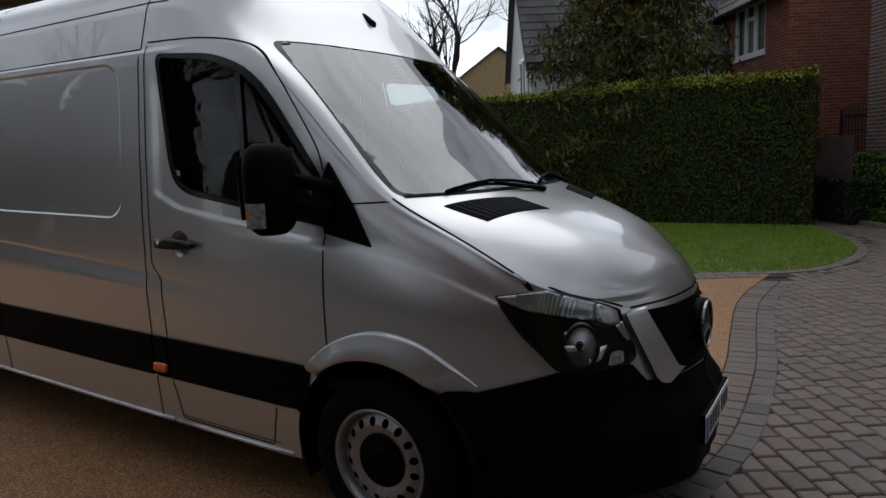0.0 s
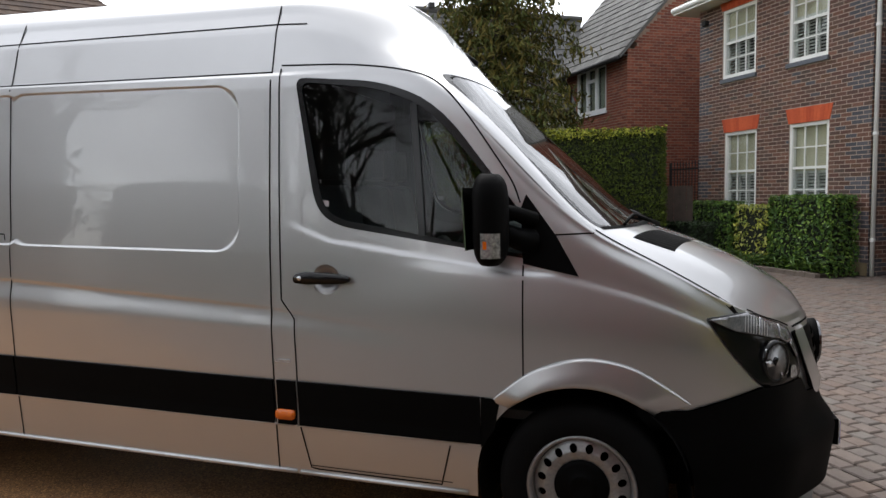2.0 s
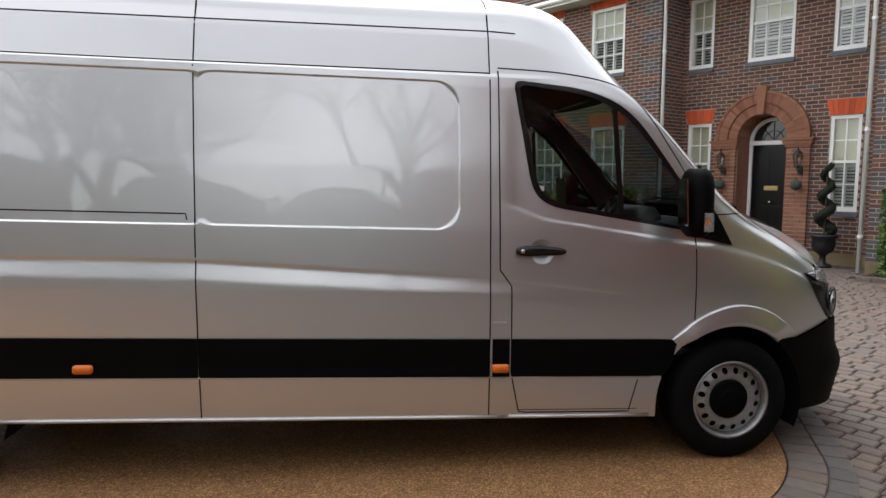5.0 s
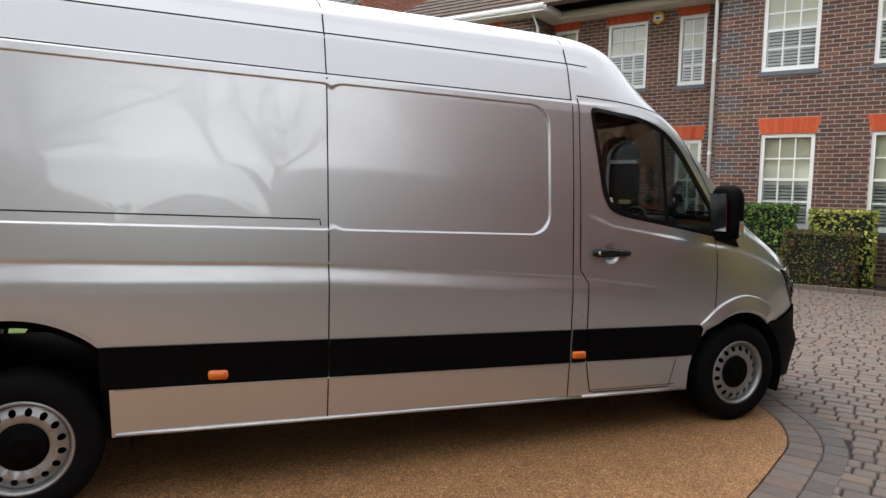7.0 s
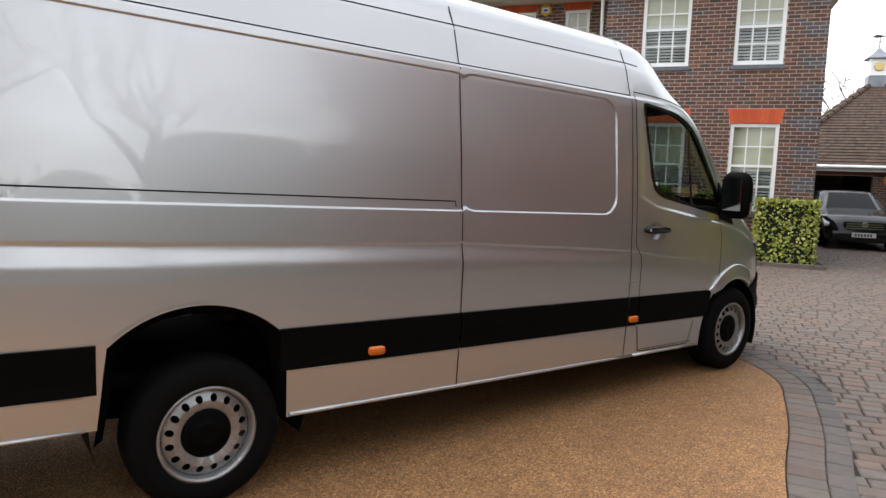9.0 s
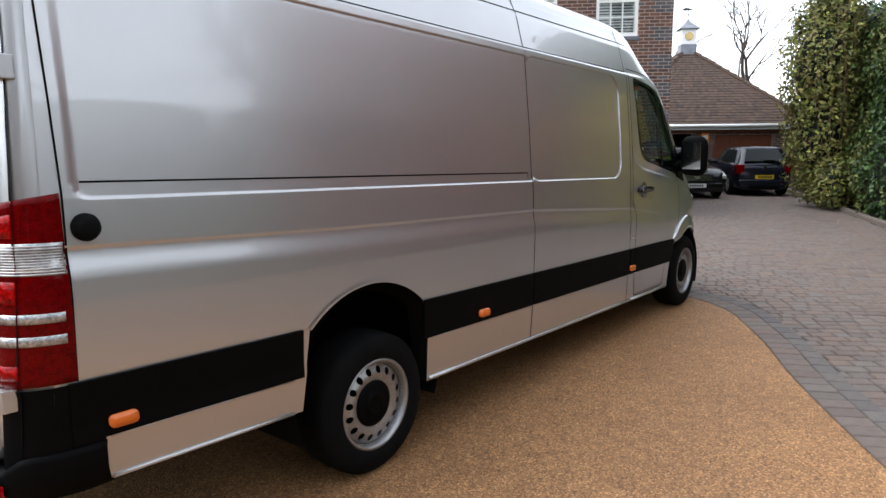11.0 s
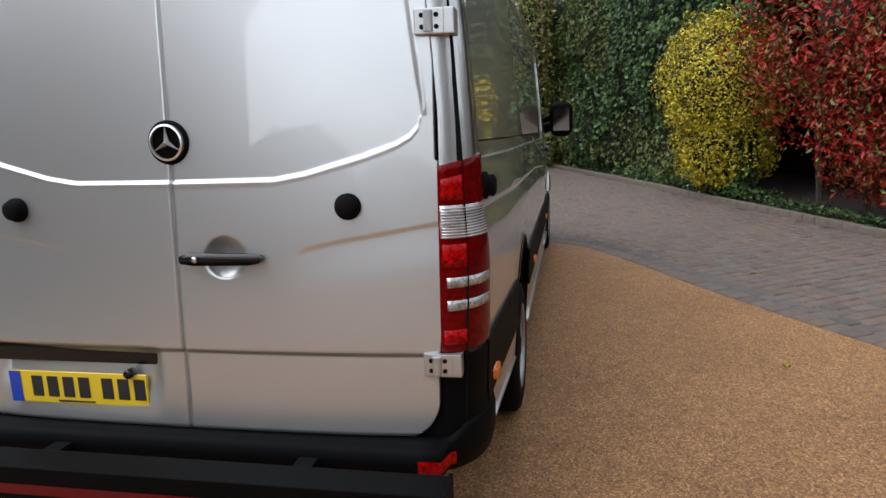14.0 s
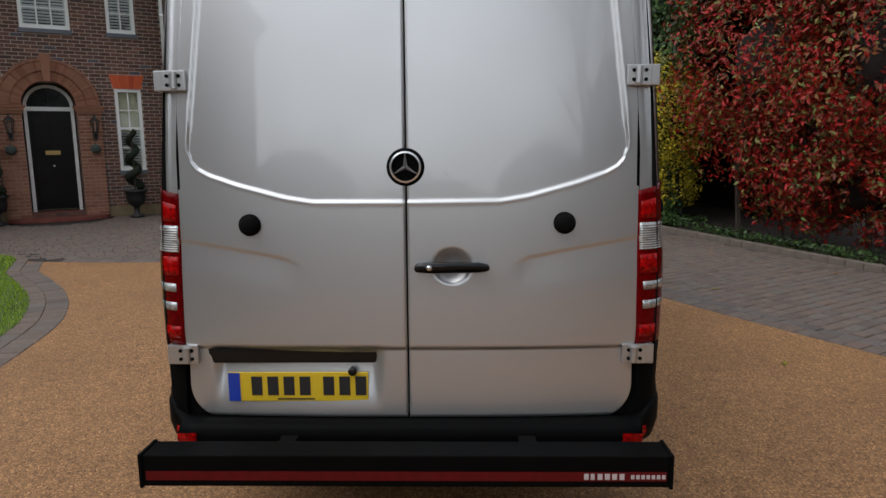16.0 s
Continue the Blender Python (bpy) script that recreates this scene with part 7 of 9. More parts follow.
def leaf_cloud(name, P, N, size, aspect, mat, parent=None, label="", category="", spread=0.6, droop=0.0, kind="stuff"):
    """Folded leaf blades at the points P, facing about along N."""
    P, N = np.asarray(P, float), np.asarray(N, float)
    n = len(P)
    N = N + lrng.normal(0, spread, (n, 3))
    N /= np.linalg.norm(N, axis=1, keepdims=True) + 1e-9
    R = lrng.normal(0, 1, (n, 3))
    R[:, 2] -= droop
    A = R - (R * N).sum(1, keepdims=True) * N
    A /= np.linalg.norm(A, axis=1, keepdims=True) + 1e-9
    B = np.cross(N, A)
    s = size * lrng.uniform(0.65, 1.3, (n, 1))
    V = np.empty((n, 4, 3))
    V[:, 0] = P - A * s * 0.5
    V[:, 1] = P + B * s * aspect * 0.5 + N * s * 0.10
    V[:, 2] = P + A * s * 0.5 - N * s * 0.06
    V[:, 3] = P - B * s * aspect * 0.5 + N * s * 0.10
    me = bpy.data.meshes.new(name)
    me.vertices.add(4 * n)
    me.vertices.foreach_set("co", V.reshape(-1))
    idx = np.arange(n)[:, None] * 4
    tri = np.concatenate([idx + 0, idx + 1, idx + 2, idx + 0, idx + 2, idx + 3], 1).reshape(-1)
    me.loops.add(6 * n)
    me.loops.foreach_set("vertex_index", tri.astype(np.int32))
    me.polygons.add(2 * n)
    me.polygons.foreach_set("loop_start", np.arange(0, 6 * n, 3, dtype=np.int32))
    me.update(calc_edges=True)
    me.validate()
    me.materials.append(mat)
    ob = new(name, me)
    ob.parent = parent
    return tagged(ob, label, category, "", kind)


def wob(p, s=1.0, a=1.0):
    return a * noise.noise(Vector(p) * s)


# near-black tones for foliage cores: the shade among the leaves is in the colour
SHADE_LEAF = material("shaded_inner_leaf", srgb("1c2214"), 0.9, 0, srgb("11150c"), 6, 50, 0.8, bump=0.6, bump_scale=30)
SHADE_TWIG = material("shaded_inner_twig", srgb("2a1d18"), 0.9, 0, srgb("15100d"), 6, 50, 0.8, bump=0.6, bump_scale=30)


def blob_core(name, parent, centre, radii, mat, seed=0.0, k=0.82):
    """A lumpy inner mass that keeps a shrub from being seen through; its dark colour stands for shade."""
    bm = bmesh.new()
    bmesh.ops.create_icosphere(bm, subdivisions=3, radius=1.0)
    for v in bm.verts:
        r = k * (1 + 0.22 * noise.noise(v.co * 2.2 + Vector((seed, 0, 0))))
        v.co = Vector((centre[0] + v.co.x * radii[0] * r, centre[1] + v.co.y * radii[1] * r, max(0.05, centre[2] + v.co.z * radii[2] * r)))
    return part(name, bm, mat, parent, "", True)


def shrub_points(blobs, n, lo=0.78, hi=1.06, keep=None):
    P, N = [], []
    w = np.array([b[1][0] * b[1][2] for b in blobs])
    for (c, r), m in zip(blobs, (n * w / w.sum()).astype(int)):
        d = lrng.normal(0, 1, (m, 3))
        d /= np.linalg.norm(d, axis=1, keepdims=True)
        for q in d:
            f = lrng.uniform(lo, hi) * (1 + 0.22 * noise.noise(Vector(q) * 2.2 + Vector((c[0], 0, 0))) + 0.10 * noise.noise(Vector(q) * 6))
            p = (c[0] + q[0] * r[0] * f, c[1] + q[1] * r[1] * f, c[2] + q[2] * r[2] * f)
            if p[2] > 0.06 and (keep is None or keep(p)):
                P.append(p)
                N.append((q[0], q[1], q[2] + 0.35))
    return P, N


def kerb_y(x):
    return float(np.interp(x, [p[0] for p in KERB_LINE], [p[1] for p in KERB_LINE]))


# golden shrub
bush = thing("golden_shrub", "rounded golden-yellow shrub at the drive's edge", "shrub", Matrix.Identity(4))
blobs = [((4.2, -3.65, 1.95), (0.98, 0.98, 1.05)), ((4.35, -3.75, 0.95), (0.80, 0.80, 0.85))]
for b in blobs:
    blob_core("shrub_core", bush, *b, SHADE_LEAF, b[0][0], 0.74)
P, N = shrub_points(blobs, 30000)
leaf_cloud("golden_leaves", P, N, 0.052, 0.6, YELLOW_LEAF, bush, "yellow variegated leaves")
# photinia
bush = thing("photinia", "tall photinia with red and green leaves over the kerb", "shrub", Matrix.Identity(4))
blobs = [((2.55, -4.75, 2.75), (1.55, 1.35, 1.65)), ((1.6, -5.15, 1.45), (1.25, 0.95, 1.15)), ((0.75, -5.75, 2.6), (1.7, 1.45, 1.9)), ((-0.2, -6.2, 1.35), (1.3, 0.95, 1.15)),
         ((0.95, -5.40, 0.85), (1.2, 0.75, 0.75)), ((0.9, -6.2, 4.2), (1.7, 1.4, 1.3)), ((2.6, -5.4, 4.4), (1.3, 1.2, 1.1))]
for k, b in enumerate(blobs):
    blob_core("shrub_core", bush, (b[0][0] + 0.15, b[0][1] - 0.35, b[0][2]), b[1], SHADE_TWIG, k * 3.1, 0.40)
P, N = shrub_points(blobs, 72000, 0.62, 1.07, lambda p: wob((p[0], p[1] * 0.6, p[2]), 1.5) + 0.5 * wob((p[0] + 9, p[1], p[2]), 3.6) < 0.20)
leaf_cloud("photinia_leaves", P, N, 0.088, 0.42, RED_LEAF, bush, "glossy red and green leaves", droop=0.4)
for k, (x, dy, h) in enumerate(((2.2, 1.0, 2.4), (0.9, 1.1, 2.6), (-0.6, 1.2, 2.6), (2.9, 0.9, 2.2), (-2.0, 1.3, 2.6))):
    bm = bmesh.new()
    y = kerb_y(x) - dy
    tube(bm, [(x, y, 0), (x + 0.1, y + 0.05, h * 0.5), (x + 0.25 * (-1) ** k, y + 0.1, h)], [0.05, 0.04, 0.02], 7)
    part("stem", bm, BARK, bush)
# low leaves and litter at the foot
P, N = [], []
for k in range(3800):
    x = lrng.uniform(-4, 8)
    d = abs(lrng.normal(0, 0.28)) + 0.05
    P.append((x, kerb_y(x) - d, 0.07 + lrng.uniform(0, 0.10) + (0.12 if x > 3 else 0) * lrng.uniform(0, 1)))
    N.append((0, 0.3, 1))
leaf_cloud("ground_ivy", P, N, 0.06, 0.8, IVY_LEAF, None, "trailing ivy and leaf litter behind the kerb", "ground cover")

# ivy-clad hedge along the drive
ivy = thing("ivy_hedge", "tall ivy-covered evergreen hedge behind the kerb", "hedge", Matrix.Identity(4))


def ivy_top(x):
    return float(np.interp(x, [4, 6, 8, 10, 12, 13.5, 15, 17, 20], [4.8, 5.6, 5.8, 5.2, 5.3, 4.6, 5.0, 5.4, 4.5])) + 0.5 * wob((x, 0, 3), 0.9)


def ivy_front(x, z):
    return kerb_y(x) - 0.45 + 0.45 * wob((x, z, 0), 0.55) + 0.22 * wob((x, z, 7), 1.7) - 0.28 * max(0, z - 3.0) ** 1.2 + 0.12


rows = []
bm = bmesh.new()
for x in np.arange(3.6, 21, 0.3):
    tp = ivy_top(x)
    rows.append([bm.verts.new((x, ivy_front(x, z) - 0.16, z)) for z in [tp * q / 14 for q in range(15)]] + [bm.verts.new((x, ivy_front(x, tp) - 2.0, tp * 0.9)), bm.verts.new((x, ivy_front(x, tp) - 2.5, 0))])
for a, b in zip(rows, rows[1:]):
    for i in range(len(a) - 1):
        bm.faces.new((a[i], a[i + 1], b[i + 1], b[i]))
part("hedge_core", bm, SHADE_LEAF, ivy, "", True)
P, N, P2, N2 = [], [], [], []
for k in range(36000):
    x = 3.6 + 14.4 * lrng.random() ** 1.25
    tp = ivy_top(x)
    z = tp * lrng.random() ** 0.9
    y = ivy_front(x, z) + lrng.normal(-0.02, 0.09)
    if wob((x, z, 21), 0.8) > 0.25 or x > 10.5 + 2 * wob((z, x, 2), 0.8) and lrng.random() < 0.8:
        P2.append((x, y, z)), N2.append((-0.3, 1, 0.35))
    else:
        P.append((x, y, z)), N.append((-0.3, 1, 0.35))
for k in range(5000):
    x = 3.6 + 14.4 * lrng.random()
    P.append((x, ivy_front(x, ivy_top(x)) - 2.0 * lrng.random(), ivy_top(x) + lrng.normal(0, 0.12)))
    N.append((0, 0, 1))
leaf_cloud("ivy_leaves", P, N, 0.105, 0.85, IVY_LEAF, ivy, "dark glossy ivy leaves")
leaf_cloud("light_leaves", P2, N2, 0.11, 0.5, leaf_material("olive_leaf", [srgb(c) for c in ("4b5a2a", "5c6a33", "6e7038", "3b4823", "7b7a45")], 0.5), ivy, "olive-green leaves")

# conifer hedge beside the lawn
hedge = thing("conifer_hedge", "clipped dark green conifer hedge with yellow-green top", "hedge", Matrix.Identity(4))
HX0, HX1, HY0, HY1, HZ = -9.0, 0.85, 10.95, 12.3, 2.85
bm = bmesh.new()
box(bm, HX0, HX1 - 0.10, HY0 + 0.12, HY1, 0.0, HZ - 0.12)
part("hedge_core", bm, SHADE_LEAF, hedge)
P, N = [], []
for k in range(30000):
    x, z = lrng.uniform(HX0, HX1), HZ * lrng.random()
    P.append((x, HY0 + 0.06 + 0.10 * wob((x, z, 0), 1.3) + lrng.normal(0, 0.035), z)), N.append((0, -1, 0.25))
for k in range(3600):
    y, z = lrng.uniform(HY0, HY1), HZ * lrng.random()
    P.append((HX1 - 0.06 + 0.10 * wob((y, z, 4), 1.3) + lrng.normal(0, 0.035), y, z)), N.append((1, -0.2, 0.25))
leaf_cloud("hedge_leaves", P, N, 0.075, 0.4, HEDGE_LEAF, hedge, "dark conifer sprays", droop=-0.8)
P, N = [], []
for k in range(9000):
    x, y = lrng.uniform(HX0, HX1), HY0 + (HY1 - HY0) * lrng.random() ** 1.6
    P.append((x, y, HZ - 0.04 + 0.07 * wob((x, y, 9), 1.6) + lrng.normal(0, 0.04) - (0.12 * lrng.random() if y < HY0 + 0.08 else 0))), N.append((0, -0.4, 1))
leaf_cloud("hedge_top_growth", P, N, 0.075, 0.4, HEDGE_TIP, hedge, "fresh yellow-green tips", droop=-0.8)

# drooping conifer behind the hedge
tree = thing("conifer_tree", "tall drooping conifer behind the hedge", "tree", Matrix.Identity(4))
TX, TY = -3.05, 13.0
bm = bmesh.new()
tube(bm, [(TX, TY, 0), (TX + 0.05, TY, 3), (TX, TY, 6), (TX, TY, 9.5)], [0.22, 0.17, 0.11, 0.03], 9)
part("trunk", bm, BARK, tree, "", True)
P, N = [], []
for k in range(105):
    h = 1.2 + 8.2 * (k / 104)
    a = k * 2.399
    L = (0.40 + 2.35 * (1 - (h - 1.2) / 8.6) ** 0.8) * (0.8 + 0.4 * lrng.random())
    tip = Vector((TX + L * math.cos(a), TY + L * math.sin(a), h - 0.28 * L))
    base = Vector((TX, TY, h + 0.1))
    bm = bmesh.new()
    tube(bm, [base, base.lerp(tip, 0.5) + Vector((0, 0, 0.12)), tip], [0.035, 0.022, 0.006], 5)
    part("limb", bm, BARK, tree)
    for q in range(230):
        t = lrng.random() ** 0.7
        p = base.lerp(tip, t) + Vector((0, 0, 0.12 * math.sin(math.pi * t)))
        w = 0.26 * L * (1.1 - 0.6 * t) + 0.06
        P.append((p.x + lrng.normal(0, w * 0.5), p.y + lrng.normal(0, w * 0.5), p.z - abs(lrng.normal(0, 0.22)))), N.append((math.cos(a) * 0.6, math.sin(a) * 0.6, 0.3))
leaf_cloud("conifer_sprays", P, N, 0.20, 0.28, SPRUCE_LEAF, tree, "drooping olive-green sprays", droop=2.0)


# bare trees behind the camera and in the distance
def bare_tree(x, y, h, seed, spread=0.5):
    r = random.Random(seed)
    t = thing("bare_tree", "leafless broad tree with fine branches", "tree", Matrix.Translation((x, y, 0)), "bare trees")
    trunk, twig = bmesh.new(), bmesh.new()

    def grow(bm, p, d, length, rad, depth):
        pts, rr = [p], [rad]
        for q in range(3):
            d = (d + Vector((r.gauss(0, 0.16), r.gauss(0, 0.16), r.gauss(0.04, 0.10)))).normalized()
            p = p + d * length / 3
            pts.append(p)
            rr.append(rad * (1 - 0.14 * (q + 1)))
        tube(bm, pts, rr, 6 if depth < 2 else 4)
        if depth < 5:
            for q in range(3 if depth else 4):
                nd = (d + Vector((r.gauss(0, spread), r.gauss(0, spread), r.gauss(0.12, 0.25)))).normalized()
                start = pts[r.choice((1, 2, 3))] if depth else pts[r.choice((2, 3))]
                grow(twig if depth >= 1 else trunk, start, nd, length * r.uniform(0.60, 0.80), rad * 0.52, depth + 1)
    grow(trunk, Vector((0, 0, 0)), Vector((0, 0, 1)), h * 0.34, h * 0.022, 0)
    part("trunk", trunk, BARK, t)
    tagged(part("twig_growth", twig, BARK, t), "", "", "", "stuff")


for k, (x, y, h) in enumerate(((-5.2, -13.0, 12), (-1.2, -15.5, 13), (2.6, -11.5, 11), (-9.5, -15, 13), (6.2, -14, 12), (-13.5, -11, 12), (-12.5, 21, 11), (-9.5, 26, 12), (26, 17, 11), (30, 12, 12), (-17, -4, 12), (-8, -11, 11), (-11, -9, 12), (-6.8, -17, 13), (-15, -8, 12), (34, 19, 13), (36, 8, 12), (31, 2, 12))):
    bare_tree(x, y, h, 40 + k)
# distant evergreen belt south and west, added to block low sky and darken reflections
belt = thing("sky_blocking_belt", "dark belt of tall evergreens added to block low sky and darken reflections", "hedge", Matrix.Identity(4))
BELT = [((x, y, h * 0.5), (r, r * 0.8, h * 0.55)) for x, y, r, h in (
    (-12, -15, 2.6, 4.4), (-7.5, -18.5, 2.8, 3.6), (-3, -19, 2.6, 3.4), (2, -18, 2.8, 5.0), (7, -16, 3.0, 5.6), (12, -12, 3.2, 5.4), (-16, -11, 2.8, 6.6), (-20, -8, 2.8, 5.6),
    (-22, -4, 2.8, 3.4), (-23, 0.5, 2.8, 2.6), (-22, 5, 3.0, 3.2), (-20, 9.5, 3.2, 5.0), (-15, 13, 3.0, 6.0))]
for k, b in enumerate(BELT):
    blob_core("shrub_core", belt, *b, SHADE_LEAF, k * 2.0, 1.0)
P, N = shrub_points(BELT, 17000, 0.95, 1.1)
leaf_cloud("belt_leaves", P, N, 0.24, 0.6, IVY_LEAF, belt, "dark evergreen leaves")

# ---- front beds of the house, in the house's frame ----
def clipped_bush(name, label, u0, u1, v0, v1, h, mat, n, size, parent_m=HOUSE_ROT, aspect=0.6, soft=0.05):
    b = thing(name, label, "shrub", parent_m @ Matrix.Translation(((u0 + u1) / 2, (v0 + v1) / 2, 0)))
    a, c = (u1 - u0) / 2, (v1 - v0) / 2
    part("shrub_core", bm_box(-a + 0.07, a - 0.07, -c + 0.07, c - 0.07, 0.0, h - 0.07, bevel=0.03), SHADE_LEAF, b)
    P, N = [], []
    areas = [2 * a * h, 2 * c * h, 2 * c * h, 4 * a * c]
    for k in range(n):
        f = lrng.choice(4, p=np.array(areas) / sum(areas))
        s, t = lrng.uniform(-1, 1), lrng.random()
        g = abs(lrng.normal(0, soft))
        if f == 0:
            P.append((s * a, -c + g + 0.05 * wob((s * 3, t * 3, u0)), t * h)), N.append((0, -1, 0.3))
        elif f == 1:
            P.append((-a + g, s * c, t * h)), N.append((-1, -0.2, 0.3))
        elif f == 2:
            P.append((a - g, s * c, t * h)), N.append((1, -0.2, 0.3))
        else:
            P.append((s * a, (2 * t - 1) * c, h - g + 0.03 * wob((s * 4, t * 4, u0)))), N.append((0, -0.2, 1))
    leaf_cloud("leaves", P, N, size, aspect, mat, b)
    return b


clipped_bush("box_hedge", "clipped dark laurel hedge under the window", -7.10, -5.72, 7.75, 8.42, 1.40, LAUREL_LEAF, 4200, 0.07)
clipped_bush("variegated_shrub", "loose variegated shrub in the front bed", -8.02, -7.12, 7.75, 8.4, 1.22, VARIEGATED_LEAF, 1600, 0.10, aspect=0.35, soft=0.12)
clipped_bush("box_hedge", "clipped dark laurel hedge near the wall", -9.9, -8.35, 7.95, 8.42, 1.28, LAUREL_LEAF, 3200, 0.07)
clipped_bush("dwarf_conifer", "low dark green cushion shrub", -9.75, -8.6, 7.3, 7.9, 0.85, TOPIARY_LEAF, 2600, 0.06, soft=0.09)
clipped_bush("box_hedge", "clipped laurel hedge by the wall", -1.2, 0.0, 7.9, 8.42, 1.45, LAUREL_LEAF, 3000, 0.07)
clipped_bush("barberry", "low brownish-green barberry hedge", -0.15, 1.02, 7.62, 8.05, 1.02, leaf_material("barberry_leaf", [srgb(c) for c in ("5b3a2a", "6f4a33", "5d6a30", "6c7a35", "4a3526")], 0.6), 3000, 0.05, soft=0.08)
clipped_bush("variegated_shrub", "yellow-green variegated shrub by the wall", 0.2, 1.25, 8.06, 8.44, 1.38, VARIEGATED_LEAF, 1800, 0.07, soft=0.08)
clipped_bush("golden_box", "square-clipped yellow-green shrub by the wall", 1.60, 2.70, 7.72, 8.40, 1.28, VARIEGATED_LEAF, 3600, 0.075, soft=0.09)
for u0, u1 in ((-10.1, -5.75), (-1.35, 2.85)):
    bed = thing("front_bed", "narrow soil bed with a low brick kerb", "planting bed", HOUSE_ROT, "", "structure")
    part("soil", bm_box(u0, u1, 7.62, 8.5, -0.03, 0.06), SOIL, bed)
    n = int((u1 - u0) / 0.22)
    for k in range(n):
        part("kerb_brick", bm_box(u0 + k * (u1 - u0) / n + 0.004, u0 + (k + 1) * (u1 - u0) / n - 0.004, 7.52, 7.63, -0.03, 0.075 + 0.004 * (k % 3), bevel=0.008), KERB, bed)
P, N = [], []
for k in range(900):
    u, v = lrng.uniform(-9.9, -5.8), lrng.uniform(7.62, 7.9)
    q = HOUSE_ROT @ Vector((u, v, 0.08 + 0.22 * lrng.random()))
    P.append(tuple(q)), N.append((0, 0, 1))
leaf_cloud("bedding_plants", P, N, 0.16, 0.18, LAUREL_LEAF, None, "low strappy green plants in the bed", "plants")

# urns with spiral topiary
def urn(u):
    t = thing("urn_planter", "black cast-iron urn on a pedestal foot", "planter", HOUSE_ROT @ Matrix.Translation((u, 8.9, 0)), "door urns")
    bm = bmesh.new()
    lathe(bm, [(0.15, 0.0), (0.15, 0.05), (0.06, 0.08), (0.05, 0.20), (0.08, 0.24), (0.17, 0.30), (0.20, 0.42), (0.19, 0.52), (0.24, 0.56), (0.24, 0.60), (0.19, 0.60), (0.17, 0.55), (0.0, 0.54)], 24)
    part("bowl", bm, CAST_IRON, t, "", True)
    s = thing("spiral_topiary", "clipped spiral topiary growing in the urn", "plant", HOUSE_ROT @ Matrix.Translation((u, 8.9, 0.55)), "spiral topiary")
    bm = bmesh.new()
    tube(bm, [(0, 0, 0), (0, 0, 1.30)], 0.018, 8)
    part("stem", bm, BARK, s)
    bm = bmesh.new()
    path, rad = [], []
    for k in range(60):
        q = k / 59
        a = q * 2 * math.pi * 3.0
        R = 0.11 * (1 - 0.45 * q)
        path.append((R * math.cos(a), R * math.sin(a), 0.12 + 1.18 * q))
        rad.append(0.095 * (1 - 0.55 * q))
    tube(bm, path, rad, 8)
    part("foliage_core", bm, SHADE_LEAF, s, "", True)
    P, N = [], []
    for k in range(3000):
        q = int(lrng.integers(0, 60))
        d = lrng.normal(0, 1, 3)
        d /= np.linalg.norm(d)
        P.append(tuple(np.array(path[q]) + d * rad[q] * 1.08)), N.append(tuple(d))
    leaf_cloud("leaves", P, N, 0.03, 0.5, TOPIARY_LEAF, s)


urn(-4.93)
urn(-2.38)
for u in (-4.56, -3.03):
    # coach lantern
    m = HOUSE_ROT @ Matrix.Translation((u, 9.30, 1.70))
    t = thing("coach_lantern", "black wall lantern beside the door", "lantern", m, "coach lanterns")
    bm = bmesh.new()
    box(bm, -0.04, 0.04, -0.01, 0.02, -0.02, 0.14)
    tube(bm, [(0, 0, 0.05), (0, -0.10, 0.03), (0, -0.14, 0.10)], 0.012, 8)
    part("bracket", bm, CAST_IRON, t)
    bm = bmesh.new()
    lathe(bm, [(0.035, 0.10), (0.055, 0.12), (0.05, 0.13)], 6, "z", (0, -0.14, 0))
    lathe(bm, [(0.105, 0.36), (0.09, 0.38), (0.03, 0.44), (0.015, 0.48), (0.0, 0.52)], 6, "z", (0, -0.14, 0))
    for k in range(6):
        a = 2 * math.pi * k / 6
        tube(bm, [(0.05 * math.cos(a), -0.14 + 0.05 * math.sin(a), 0.13), (0.09 * math.cos(a), -0.14 + 0.09 * math.sin(a), 0.36)], 0.007, 5)
    part("cage", bm, CAST_IRON, t)
    bm = bmesh.new()
    lathe(bm, [(0.046, 0.13), (0.086, 0.36)], 6, "z", (0, -0.14, 0))
    part("lantern_glass", bm, LAMP_GLASS, t)
    # ball planter hung on the pier
    b = thing("ball_planter", "grey-green hanging foliage ball beside the door", "planter", HOUSE_ROT @ Matrix.Translation((u - 0.02, 9.20, 1.48)), "ball planters")
    bm = bmesh.new()
    bmesh.ops.create_icosphere(bm, subdivisions=3, radius=0.10)
    part("ball", bm, material("ball_leaf", srgb("4b5550"), 0.9, 0, srgb("2f3833"), 30, 90, 0.9, bump=0.8, bump_scale=60) if "ball_leaf" not in bpy.data.materials else bpy.data.materials["ball_leaf"], b, "", True)
    bm = bmesh.new()
    tube(bm, [(0, 0.12, 0.05), (0, 0.0, 0.16), (0, 0, 0.09)], 0.006, 6)
    part("hook", bm, CAST_IRON, b)
